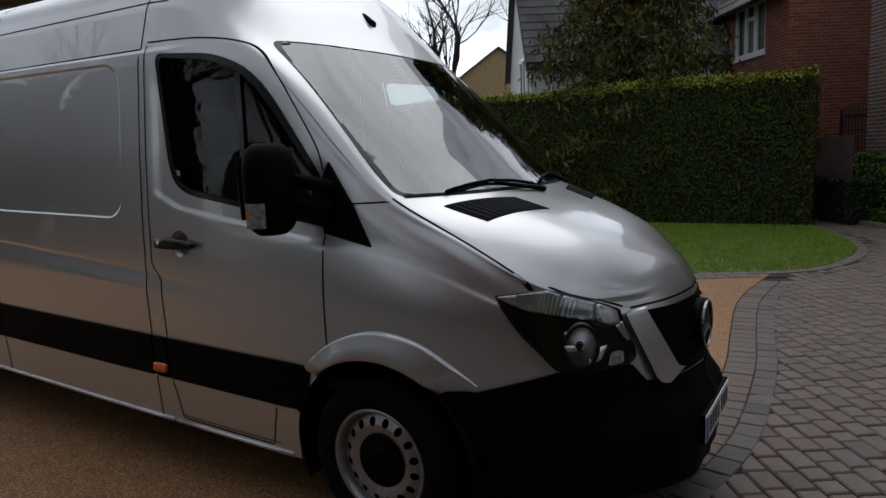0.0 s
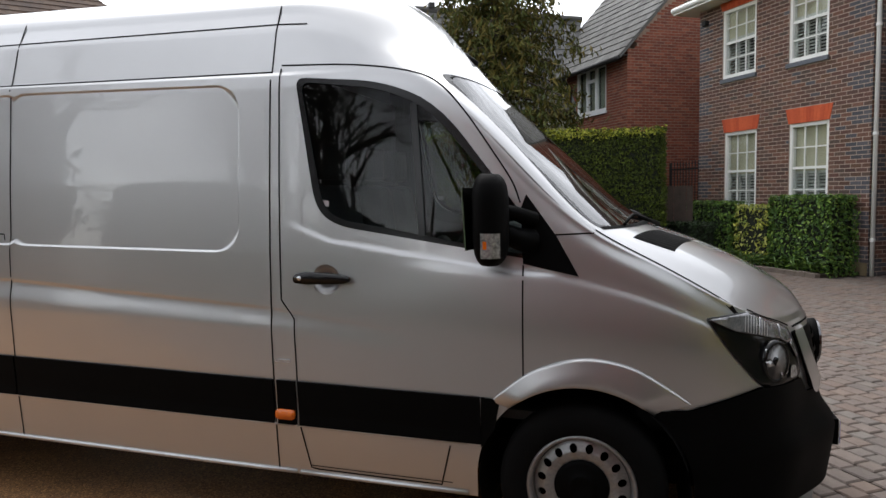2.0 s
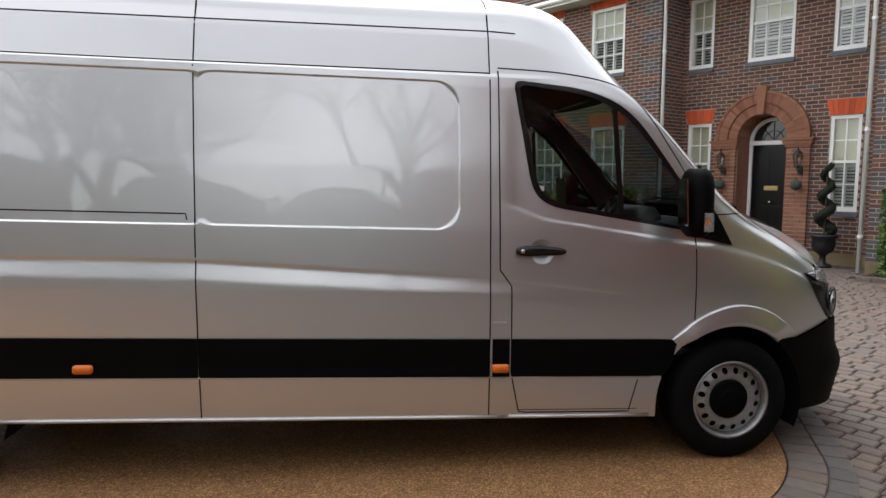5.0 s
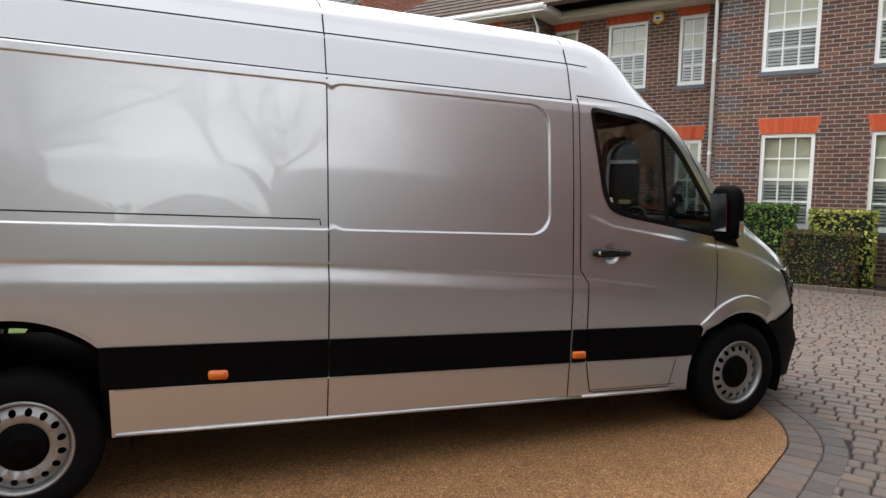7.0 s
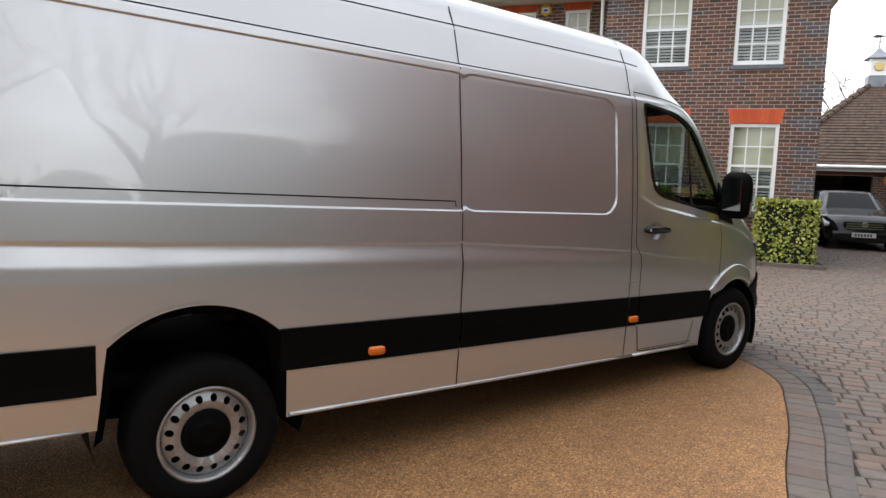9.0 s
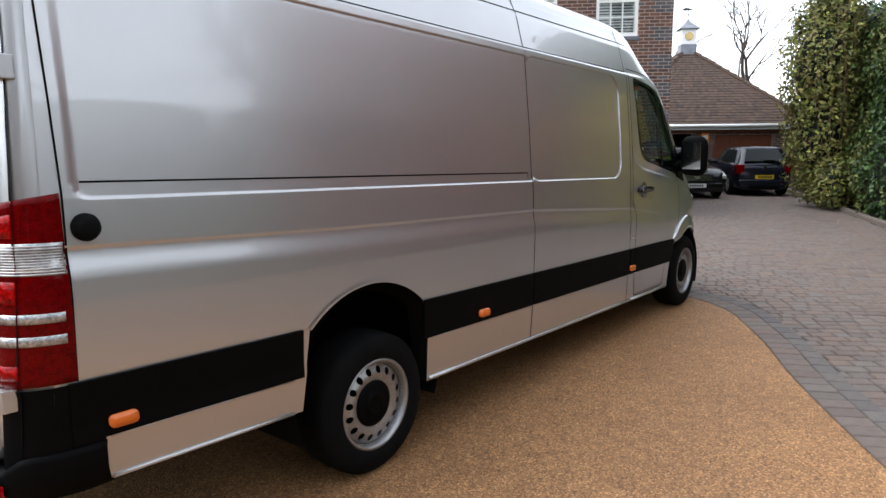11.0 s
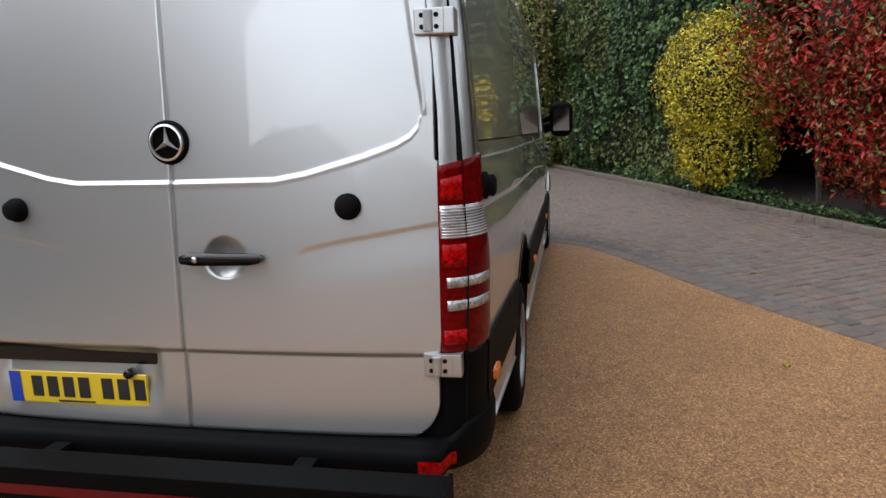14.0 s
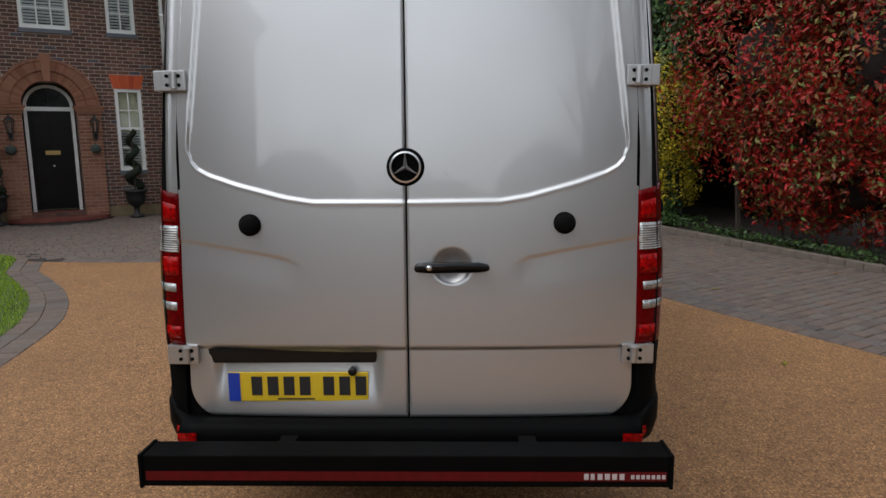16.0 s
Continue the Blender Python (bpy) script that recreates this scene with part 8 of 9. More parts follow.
# alarm box and small floodlight
a = thing("alarm_box", "yellow and white alarm sounder box on the wall", "alarm", HOUSE_ROT @ Matrix.Translation((-3.07, CENTRE - 0.01, 5.40)))
bm = bmesh.new()
prism(bm, [(0.14 * math.cos(math.pi / 3 * k + math.pi / 6), 0.14 * math.sin(math.pi / 3 * k + math.pi / 6)) for k in range(6)], "y", -0.07, 0)
part("case", bm, material("alarm_yellow", (0.75, 0.42, 0.03), 0.4), a)
part("face", bm_box(-0.08, 0.08, -0.075, -0.069, -0.06, 0.05), PLATE_WHITE, a)
part("mark", bm_box(-0.05, 0.05, -0.078, -0.0745, -0.035, 0.01), PLATE_BLUE, a)
f = thing("floodlight", "small black security light under the eaves", "light", HOUSE_ROT @ Matrix.Translation((-9.80, WING - 0.01, 5.25)))
part("case", bm_box(-0.06, 0.06, -0.10, -0.0, -0.05, 0.05, bevel=0.01), CAST_IRON, f)

# tall twiggy shrub at the far end of the ivy hedge
bush = thing("twiggy_shrub", "tall olive-green shrub with brown twigs beside the garage", "shrub", Matrix.Identity(4))
blobs = [((12.3, 0.10, 3.4), (1.1, 0.85, 1.7)), ((12.2, 0.0, 1.8), (0.9, 0.75, 1.7)), ((12.7, 0.0, 4.6), (0.8, 0.7, 0.9)), ((11.6, -0.5, 0.6), (0.7, 0.5, 0.7))]
for k, b in enumerate(blobs):
    blob_core("shrub_core", bush, *b, SHADE_LEAF, 5.0 + k, 0.62)
P, N = shrub_points(blobs, 11000, 0.68, 1.12)
leaf_cloud("shrub_leaves", P, N, 0.12, 0.5, leaf_material("mixed_olive_leaf", [srgb(c) for c in ("5d6a2f", "71793a", "868046", "4a5628", "8a7a4a", "9aa04a")], 0.5), bush, "olive and brown leaves")
bm = bmesh.new()
for k in range(150):
    a, r0 = lrng.uniform(0, 6.28), lrng.uniform(0.2, 0.9)
    x, y, z = 12.3 + math.cos(a) * r0, 0.02 + math.sin(a) * r0 * 0.9, lrng.uniform(0.3, 3.6)
    p = Vector((x, y, z))
    q = p + Vector((lrng.normal(0, 0.25), lrng.normal(0, 0.25), lrng.uniform(0.9, 1.9)))
    tube(bm, [p, p.lerp(q, 0.5) + Vector((lrng.normal(0, 0.06), lrng.normal(0, 0.06), 0)), q], [0.012, 0.009, 0.004], 4)
tagged(part("twig_growth", bm, material("brown_twig", srgb("7a6444"), 0.9, 0, srgb("5c4a33"), 6, 60), bush, "bare brown twigs"), "", "", "", "stuff")

# dark evergreen shrubs that carry on past the photinia
green = thing("evergreen_shrub", "low dark evergreen shrubs behind the kerb", "shrub", Matrix.Identity(4))
blobs = [((-1.5, -6.9, 0.7), (1.2, 1.0, 0.75)), ((-3.5, -8.0, 0.65), (1.5, 1.1, 0.75)), ((-6.2, -9.6, 0.7), (1.9, 1.2, 0.8)), ((-8.8, -11.0, 0.7), (1.8, 1.2, 0.8))]
for k, b in enumerate(blobs):
    blob_core("shrub_core", green, *b, SHADE_LEAF, 9.0 + k, 0.80)
P, N = shrub_points(blobs, 9000, 0.80, 1.08)
leaf_cloud("shrub_leaves", P, N, 0.12, 0.55, IVY_LEAF, green, "dark glossy leaves")

# ---- neighbouring houses, in the same frame as the house ----
RED_TONES = [srgb(c) for c in ("8a4a36", "7c4030", "955540", "6f3a2e", "a06048", "84432f", "76443a")]
RED_BRICK = material("warm_red_brick", (1, 1, 1), 0.88, 0, (0.68, 0.66, 0.64), 12, 80, 0.7, bump=0.3, bump_scale=110, random_colour=RED_TONES, island=True)
RED_MORTAR = material("brown_mortar", srgb("a08a7a"), 0.95, 0, srgb("857062"), 9, 80, 0.8, bump=0.3)
WHITE_PVC = material("white_window_frame", (0.78, 0.79, 0.80), 0.3, 0, (0.70, 0.71, 0.72), 4, 60, 0.5)
BARGE = material("dark_brown_bargeboard", srgb("2e231d"), 0.6, 0, srgb("221a16"), 6, 60, 0.6)
BUFF_WALL = material("buff_brick_far", srgb("a88f6c"), 0.9, 0, srgb("8d7655"), 5, 60, 0.8, bump=0.2)
PANE_DARK = glass("far_window_glass", (0.75, 0.80, 0.80), 0.02, 1.55)


def course_wall(parent, length, z0, top, holes, put, mat):
    """Courses of proud bricks, each course cut off at the wall's own top line."""
    V, F = [], []
    n, z = 0, z0
    while True:
        a, hit = (-0.1125 if n % 2 else 0.0), False
        while a < length:
            a0, a1 = max(a, 0), min(a + 0.212, length)
            a += 0.225
            if z + 0.065 > min(top(a0), top(a1)):
                continue
            hit = True
            for h in holes:
                if h[2] < z + 0.05 and h[3] > z + 0.012:
                    if h[0] <= a0 < h[1]:
                        a0 = h[1] + 0.002
                    if h[0] < a1 <= h[1]:
                        a1 = h[0] - 0.002
            if a1 - a0 > 0.02:
                brick_box(V, F, a0, a1, z, z + 0.062, 0.005 + brng.uniform(-0.0015, 0.0015), put)
        n, z = n + 1, z + 0.075
        if not hit and n > 5:
            break
    me = bpy.data.meshes.new("brickwork")
    me.from_pydata(V, [], F)
    me.materials.append(mat)
    ob = new("brickwork", me)
    ob.parent = parent
    tagged(ob, "", "", "", "stuff")


def casement(parent, u0, u1, z0, z1, y, lights=3):
    """White casement window set in a front wall."""
    # the backing board carries the room's shade in its colour
    w = part("window", bm_box(u0 + 0.03, u1 - 0.03, y + 0.16, y + 0.17, z0 + 0.03, z1 - 0.03), ROOM_SHADE, parent, "white three-light casement window")
    bm = bmesh.new()
    for a, b, c, d in ((u0, u1, z0, z0 + 0.09), (u0, u1, z1 - 0.075, z1), (u0, u0 + 0.075, z0 + 0.09, z1 - 0.075), (u1 - 0.075, u1, z0 + 0.09, z1 - 0.075)):
        box(bm, a, b, y + 0.02, y + 0.10, c, d)
    part("window_frame", bm, WHITE_PVC, w)
    step = (u1 - u0 - 0.15) / lights
    for k in range(lights):
        a, b = u0 + 0.075 + k * step, u0 + 0.075 + (k + 1) * step
        lo = z0 + 0.09
        if k:
            part("mullion", bm_box(a - 0.05, a + 0.05, y + 0.012, y + 0.10, lo, z1 - 0.075), WHITE_PVC, w)
        if k == 1:
            part("transom", bm_box(a + 0.05, b - 0.05, y + 0.012, y + 0.10, z1 - 0.42, z1 - 0.34), WHITE_PVC, w)
        part("pane", bm_box(a + 0.03, b - 0.03, y + 0.07, y + 0.076, lo, z1 - 0.075), PANE_DARK, w)
        part("curtain", bm_box(a + 0.06, b - 0.10, y + 0.13, y + 0.14, lo + 0.02, z1 - 0.1), BLIND, w)
    part("window_sill", bm_box(u0 - 0.05, u1 + 0.05, y - 0.05, y + 0.06, z0 - 0.07, z0 - 0.002), WHITE_PVC, w)


NF, NU0, NU1, NZ = 8.13, -17.9, -12.45, 5.25     # front plane, ends and eaves of the neighbour's house
neighbour = thing("neighbour_house", "red brick house with grey tiled gable roof and white casement", "house", HOUSE_ROT)
NW = (-15.17, -13.50, 3.77, 5.08)
bm = bmesh.new()
for a, b, c, d in wall_cells(NU0, NU1, 0, NZ, [NW]):
    box(bm, a, b, NF, NF + 0.28, c, d)
bmesh.ops.remove_doubles(bm, verts=bm.verts, dist=1e-4)
w = part("front_wall", bm, RED_MORTAR, neighbour, "warm red brick front wall")
course_wall(w, NU1 - NU0, 0.0, lambda a: NZ, [(NW[0] - NU0, NW[1] - NU0, NW[2], NW[3])], lambda a, y, z: (NU0 + a, NF - y, z), RED_BRICK)
casement(neighbour, *NW, NF)
DEEP, RISE = 8.4, 1.08
half = DEEP / 2
for u, s in ((NU1, 1), (NU0, -1)):
    bm = bmesh.new()
    prism(bm, [(NF + 0.285, 0), (NF + DEEP, 0), (NF + DEEP, NZ), (NF + half, NZ + half * RISE), (NF + 0.285, NZ + 0.285 * RISE)], "x", u - s * 0.28, u - s * 0.001)
    w = part("gable_wall", bm, RED_MORTAR, neighbour, "red brick gable wall")
    if s > 0:
        course_wall(w, DEEP, 0.0, lambda a: NZ + RISE * min(a, DEEP - a), [], lambda a, y, z: (NU1 + y, NF + a, z), RED_BRICK)
part("back_wall", bm_box(NU0, NU1, NF + DEEP - 0.28, NF + DEEP - 0.002, 0, NZ), RED_MORTAR, neighbour, "plain back wall")
ov, rt = 0.30, NZ + half * RISE + 0.10
el = NZ + 0.10 - ov * RISE
tiled_slope("roof_slope", (NU0, NF - ov, el), (NU1 + 0.10, NF - ov, el), (NU1 + 0.10, NF + half, rt), (NU0, NF + half, rt), GREY_TILE, neighbour, 20, 22, "grey interlocking tiled roof")
tiled_slope("roof_slope", (NU1 + 0.10, NF + DEEP + ov, el), (NU0, NF + DEEP + ov, el), (NU0, NF + half, rt), (NU1 + 0.10, NF + half, rt), GREY_TILE, neighbour, 12, 12, "grey tiled roof")
part("soffit", bm_box(NU0, NU1 + 0.05, NF - ov + 0.03, NF - 0.012, NZ - 0.20, NZ - 0.17), BARGE, neighbour, "dark boarded soffit")
part("fascia", bm_box(NU0, NU1 + 0.05, NF - ov, NF - ov + 0.028, NZ - 0.24, el - 0.03), BARGE, neighbour, "dark fascia board")
bm = bmesh.new()
tube(bm, [(NU0, NF - ov - 0.06, el - 0.06), (NU1 + 0.1, NF - ov - 0.06, el - 0.06)], 0.06, 10)
part("gutter", bm, CAST_IRON, neighbour, "black gutter", True)
bm = bmesh.new()
tube(bm, [(-15.45, NF - 0.30, el - 0.1), (-15.45, NF - 0.08, el - 0.35), (-15.45, NF - 0.08, 0.1)], 0.04, 8)
part("downpipe", bm, CAST_IRON, neighbour, "black downpipe", True)
bm = bmesh.new()
tube(bm, [(NU0, NF + half, rt + 0.02), (NU1 + 0.1, NF + half, rt + 0.02)], 0.11, 8)
part("ridge_tile", bm, GREY_TILE, neighbour)
# projecting wing with a white gable
WR, WE, WL, WY, RZ, EZ = -17.8, -15.25, -20.35, 2.5, 7.35, 3.95
wing = thing("rendered_house", "white rendered house with brown-grey tiled roof", "house", HOUSE_ROT)
tiled_slope("roof_slope", (WE, WY, EZ), (WE, NF - 0.004, EZ), (WR, NF + 1.6, RZ), (WR, WY, RZ), GREY_TILE, wing, 14, 22, "weathered brown-grey tiled roof")
tiled_slope("roof_slope", (WL, NF + 1.6, EZ), (WL, WY, EZ), (WR, WY, RZ), (WR, NF + 1.6, RZ), GREY_TILE, wing, 10, 14, "weathered brown-grey tiled roof")
bm = bmesh.new()
prism(bm, [(WL + 0.25, 0), (WE - 0.25, 0), (WE - 0.25, EZ + 0.1), (WR, RZ - 0.2), (WL + 0.25, EZ + 0.1)], "y", WY + 0.15, WY + 0.4)
gw = part("gable_wall", bm, RENDER_WHITE, wing, "white rendered gable wall")
part("side_wall", bm_box(WE - 0.45, WE - 0.2, WY + 0.401, NF - 0.02, 0, EZ + 0.05), RENDER_WHITE, wing, "white rendered side wall")
part("side_wall", bm_box(WL + 0.2, WL + 0.45, WY + 0.401, NF + 1.5, 0, EZ + 0.05), RENDER_WHITE, wing, "white rendered side wall")
win = part("window", bm_box(-17.2, -16.0, WY + 0.10, WY + 0.148, 2.9, 4.2), ROOM_SHADE, wing, "white framed gable window")
bm = bmesh.new()
for a, b, c, d in ((-17.25, -15.95, 2.85, 2.95), (-17.25, -15.95, 4.15, 4.25), (-17.25, -17.15, 2.95, 4.15), (-16.05, -15.95, 2.95, 4.15), (-16.64, -16.56, 2.95, 4.15)):
    box(bm, a, b, WY + 0.06, WY + 0.13, c, d)
part("window_frame", bm, WHITE_PVC, win)
for s in (-1, 1):
    bm = bmesh.new()
    e = WE if s > 0 else WL
    prism(bm, [(e, EZ - 0.22), (e, EZ + 0.01), (WR, RZ + 0.01), (WR, RZ - 0.25)], "y", WY - 0.03, WY - 0.002)
    part("bargeboard", bm, BARGE, wing, "dark brown bargeboard")
part("fascia", bm_box(WE - 0.01, WE + 0.03, WY, NF - 0.02, EZ - 0.22, EZ - 0.03), BARGE, wing, "dark fascia")
bm = bmesh.new()
prism(bm, [(WE + 0.02, EZ + 0.05), (WE + 0.02, EZ + 0.24), (WR, RZ + 0.22), (WR, RZ + 0.05)], "y", NF - 0.035, NF - 0.012)
part("flashing", bm, LEAD, wing, "grey lead flashing")
bm = bmesh.new()
tube(bm, [(WR, WY, RZ + 0.03), (WR, NF + 1.6, RZ + 0.03)], 0.11, 8)
part("ridge_tile", bm, GREY_TILE, wing)
part("vent_cowl", bm_box(WR - 0.12, WR + 0.12, 4.3, 4.5, RZ + 0.06, RZ + 0.26, bevel=0.03), CAST_IRON, wing, "small dark roof vent")
# small buff house further off
buff = thing("buff_house", "distant buff brick house with grey gable roof", "house", HOUSE_ROT)
bm = bmesh.new()
prism(bm, [(2.1, 0), (7.1, 0), (7.1, 6.6), (4.6, 8.35), (2.1, 6.6)], "x", -48.0, -42.0)
part("wall", bm, BUFF_WALL, buff, "buff brick gable wall")
tiled_slope("roof_slope", (-48.2, 1.85, 6.5), (-41.75, 1.85, 6.5), (-41.75, 4.6, 8.45), (-48.2, 4.6, 8.45), GREY_TILE, buff, 8, 12, "grey tiled roof")
tiled_slope("roof_slope", (-41.75, 7.35, 6.5), (-48.2, 7.35, 6.5), (-48.2, 4.6, 8.45), (-41.75, 4.6, 8.45), GREY_TILE, buff, 8, 12, "grey tiled roof")
# hipped house beyond the front of the drive
far = thing("hipped_house", "distant brick house with brown hipped tile roof", "house", Matrix.Translation((-19.1, 11.7, 1.1)) @ Matrix.Rotation(radians(49), 4, "Z"))
part("wall", bm_box(-4.5, 4.5, -3, 3, -1.1, 5.3), RED_MORTAR, far, "red brick wall")
tiled_slope("roof_slope", (-5, -3.5, 5.2), (5, -3.5, 5.2), (2, 0, 8.1), (-2, 0, 8.1), ROOF_TILE, far, 16, 36, "brown tiled roof")
tiled_slope("roof_slope", (5, -3.5, 5.2), (5, 3.5, 5.2), (2, 0, 8.1), (2, 0, 8.1), ROOF_TILE, far, 16, 24, "brown tiled roof")
tiled_slope("roof_slope", (5, 3.5, 5.2), (-5, 3.5, 5.2), (-2, 0, 8.1), (2, 0, 8.1), ROOF_TILE, far, 8, 12, "brown tiled roof")
tiled_slope("roof_slope", (-5, 3.5, 5.2), (-5, -3.5, 5.2), (-2, 0, 8.1), (-2, 0, 8.1), ROOF_TILE, far, 16, 24, "brown tiled roof")

# ---- alley between the houses: timber fence panel and railings ----
fence = thing("fence_panel", "weathered grey-brown timber fence panel beside the hedge", "fence", Matrix.Translation((0.80, 12.25, 0)) @ Matrix.Rotation(radians(-8), 4, "Z"))
for k in range(5):
    part("board", bm_box(k * 0.135, k * 0.135 + 0.13, -0.01, 0.01, 0.02, 1.62 + 0.01 * (k % 2), bevel=0.003), OLD_TIMBER, fence)
for z in (0.35, 1.25):
    part("rail", bm_box(0, 0.67, 0.012, 0.05, z, z + 0.08), OLD_TIMBER, fence)
part("post", bm_box(-0.09, -0.005, -0.03, 0.06, 0, 1.66, bevel=0.006), OLD_TIMBER, fence)
gate = thing("iron_gate", "black iron bar gate closing the alley", "gate", HOUSE_ROT @ Matrix.Translation((-12.38, 9.4, 0)))
for k in range(19):
    bm = bmesh.new()
    lathe(bm, [(0.012, 0.05), (0.012, 2.18), (0.02, 2.20), (0.001, 2.30)], 6, "z", (0.08 + k * 0.12, 0, 0))
    part("bar", bm, CAST_IRON, gate)
for z in (0.15, 1.1, 2.05):
    part("rail", bm_box(0.02, 2.31, -0.02, 0.02, z, z + 0.04), CAST_IRON, gate)
for x in (0.01, 2.29):
    part("post", bm_box(x - 0.0, x + 0.04, -0.025, 0.025, 0, 2.25), CAST_IRON, gate)

# ---- garage with clock cupola ----
GC, GY, GE, GH = 6.1, 17.7, 3.55, 2.17
garage = thing("garage", "brick garage with brown hipped tile roof and timber door", "garage", HOUSE_ROT)
doors = [(3.35, 5.62, 0, 1.90), (6.36, 8.36, 0, 1.86)]
G0, G1 = GC - 3.2, GC + 3.2
bm = bmesh.new()
for a, b, c, d in wall_cells(G0, G1, 0, GH, doors):
    box(bm, a, b, GY, GY + 0.25, c, d)
bmesh.ops.remove_doubles(bm, verts=bm.verts, dist=1e-4)
w = part("front_wall", bm, MORTAR, garage, "dark red brick front wall")
course_wall(w, G1 - G0, 0.0, lambda a: GH, [(d[0] - G0, d[1] - G0, -0.1, d[3]) for d in doors], lambda a, y, z: (G0 + a, GY - y, z), BRICK)
for u in (G0, G1 - 0.25):
    part("side_wall", bm_box(u, u + 0.25, GY + 0.252, GY + 6.4, 0, GH), MORTAR, garage, "brick side wall")
part("back_wall", bm_box(G0, G1, GY + 6.402, GY + 6.6, 0, GH), MORTAR, garage, "brick back wall")
# wall and floor take the painted interior shade too
part("party_wall", bm_box(5.95, 6.05, GY + 0.252, GY + 6.39, 0, GH), ROOM_SHADE, garage, "inner wall coloured near-black for the bay's shade")
part("bay_floor", bm_box(G0 + 0.26, G1 - 0.26, GY + 0.3, GY + 6.38, -0.02, 0.012), ROOM_SHADE, garage, "garage floor coloured near-black for the bay's shade")
part("timber_lintel", bm_box(G0 + 0.05, G1 - 0.05, GY - 0.035, GY - 0.012, 1.93, GH - 0.005), TIMBER, garage, "red-brown timber band under the eaves")
dr = part("garage_door", bm_box(6.40, 8.32, GY + 0.08, GY + 0.11, 0.02, 1.84), TIMBER, garage, "varnished red-brown timber up-and-over door")
for k in range(16):
    part("plank", bm_box(6.41 + k * 0.119, 6.41 + k * 0.119 + 0.112, GY + 0.066, GY + 0.0785, 0.03, 1.83, bevel=0.002), TIMBER, dr)
part("door_frame", bm_box(6.36, 8.36, GY + 0.05, GY + 0.06, 1.845, 1.859), TIMBER, garage)
bm = bmesh.new()
EL = GY + 3.35
c4 = [(GC - GE, EL - GE), (GC + GE, EL - GE), (GC + GE, EL + GE), (GC - GE, EL + GE)]
for k in range(4):
    p, q = c4[k], c4[(k + 1) % 4]
    tiled_slope("roof_slope", (*p, GH + 0.05), (*q, GH + 0.05), (GC, EL, 5.25), (GC, EL, 5.25), ROOF_TILE, garage, 30 if k in (0, 1) else 10, 40 if k in (0, 1) else 14, "mottled brown plain-tile hipped roof")
for k, p in enumerate(c4):
    for j in range(17):
        t0, t1 = j / 17, (j + 1.15) / 17
        a = Vector((*p, GH + 0.08)).lerp(Vector((GC, EL, 5.28)), t0)
        b = Vector((*p, GH + 0.06)).lerp(Vector((GC, EL, 5.26)), min(1, t1))
        bm = bmesh.new()
        tube(bm, [a, b], [0.10, 0.07], 6)
        part("hip_tile", bm, ROOF_TILE, garage)
part("fascia", bm_box(GC - GE - 0.02, GC + GE + 0.02, EL - GE - 0.03, EL - GE - 0.001, GH - 0.14, GH + 0.03), WHITE_PAINT, garage, "white fascia board")
part("fascia", bm_box(GC + GE, GC + GE + 0.03, EL - GE, EL + GE, GH - 0.14, GH + 0.03), WHITE_PAINT, garage, "white fascia board")
part("soffit", bm_box(GC - GE, GC + GE, EL - GE, GY - 0.04, GH - 0.12, GH - 0.10), WHITE_PAINT, garage, "white soffit")
bm = bmesh.new()
tube(bm, [(GC - GE, EL - GE - 0.09, GH + 0.0), (GC + GE, EL - GE - 0.09, GH + 0.0)], 0.06, 10)
part("gutter", bm, WHITE_PAINT, garage, "white gutter", True)
cup = part("cupola", bm_box(GC - 0.27, GC + 0.27, EL - 0.27, EL + 0.27, 5.40, 5.98, bevel=0.01), WHITE_PAINT, garage, "white painted clock cupola")
part("lead_base", bm_box(GC - 0.30, GC + 0.30, EL - 0.30, EL + 0.30, 4.85, 5.40, bevel=0.01), LEAD, cup, "grey lead apron")
bm = bmesh.new()
for k, (r, z) in enumerate(((0.40, 5.98), (0.37, 6.02), (0.24, 6.12), (0.12, 6.24), (0.03, 6.36))):
    ring = [bm.verts.new((GC + sx * r, EL + sy * r, z)) for sx, sy in ((-1, -1), (1, -1), (1, 1), (-1, 1))]
    if k:
        for i in range(4):
            bm.faces.new((last[i], last[(i + 1) % 4], ring[(i + 1) % 4], ring[i]))
    else:
        bm.faces.new(ring)
    last = ring
bm.faces.new(last)
part("lead_cap", bm, LEAD, cup, "flared grey lead cap")
for axis, sx, sy in (("y", 0, -1), ("x", 1, 0)):
    bm = bmesh.new()
    lathe(bm, [(0.155, -0.02), (0.155, 0.02), (0.13, 0.025), (0.0, 0.025)] if axis == "x" else [(0.155, 0.02), (0.155, -0.02), (0.13, -0.025), (0.0, -0.025)], 24, axis, (GC + sx * 0.285, EL + sy * 0.285, 5.70))
    cl = part("clock_face", bm, PRINT_BLACK, cup, "black clock face with gilt ring")
    bm = bmesh.new()
    o = 0.03 * (1 if axis == "x" else -1)
    lathe(bm, [(0.12, o), (0.15, o), (0.15, o * 0.8), (0.12, o * 0.8)], 24, axis, (GC + sx * 0.285, EL + sy * 0.285, 5.70))
    part("clock_ring", bm, BRASS, cl)
bm = bmesh.new()
tube(bm, [(GC, EL, 6.34), (GC, EL, 7.02)], [0.02, 0.008], 6)
tube(bm, [(GC - 0.2, EL, 6.56), (GC + 0.2, EL, 6.56)], 0.01, 6)
tube(bm, [(GC, EL - 0.2, 6.56), (GC, EL + 0.2, 6.56)], 0.01, 6)
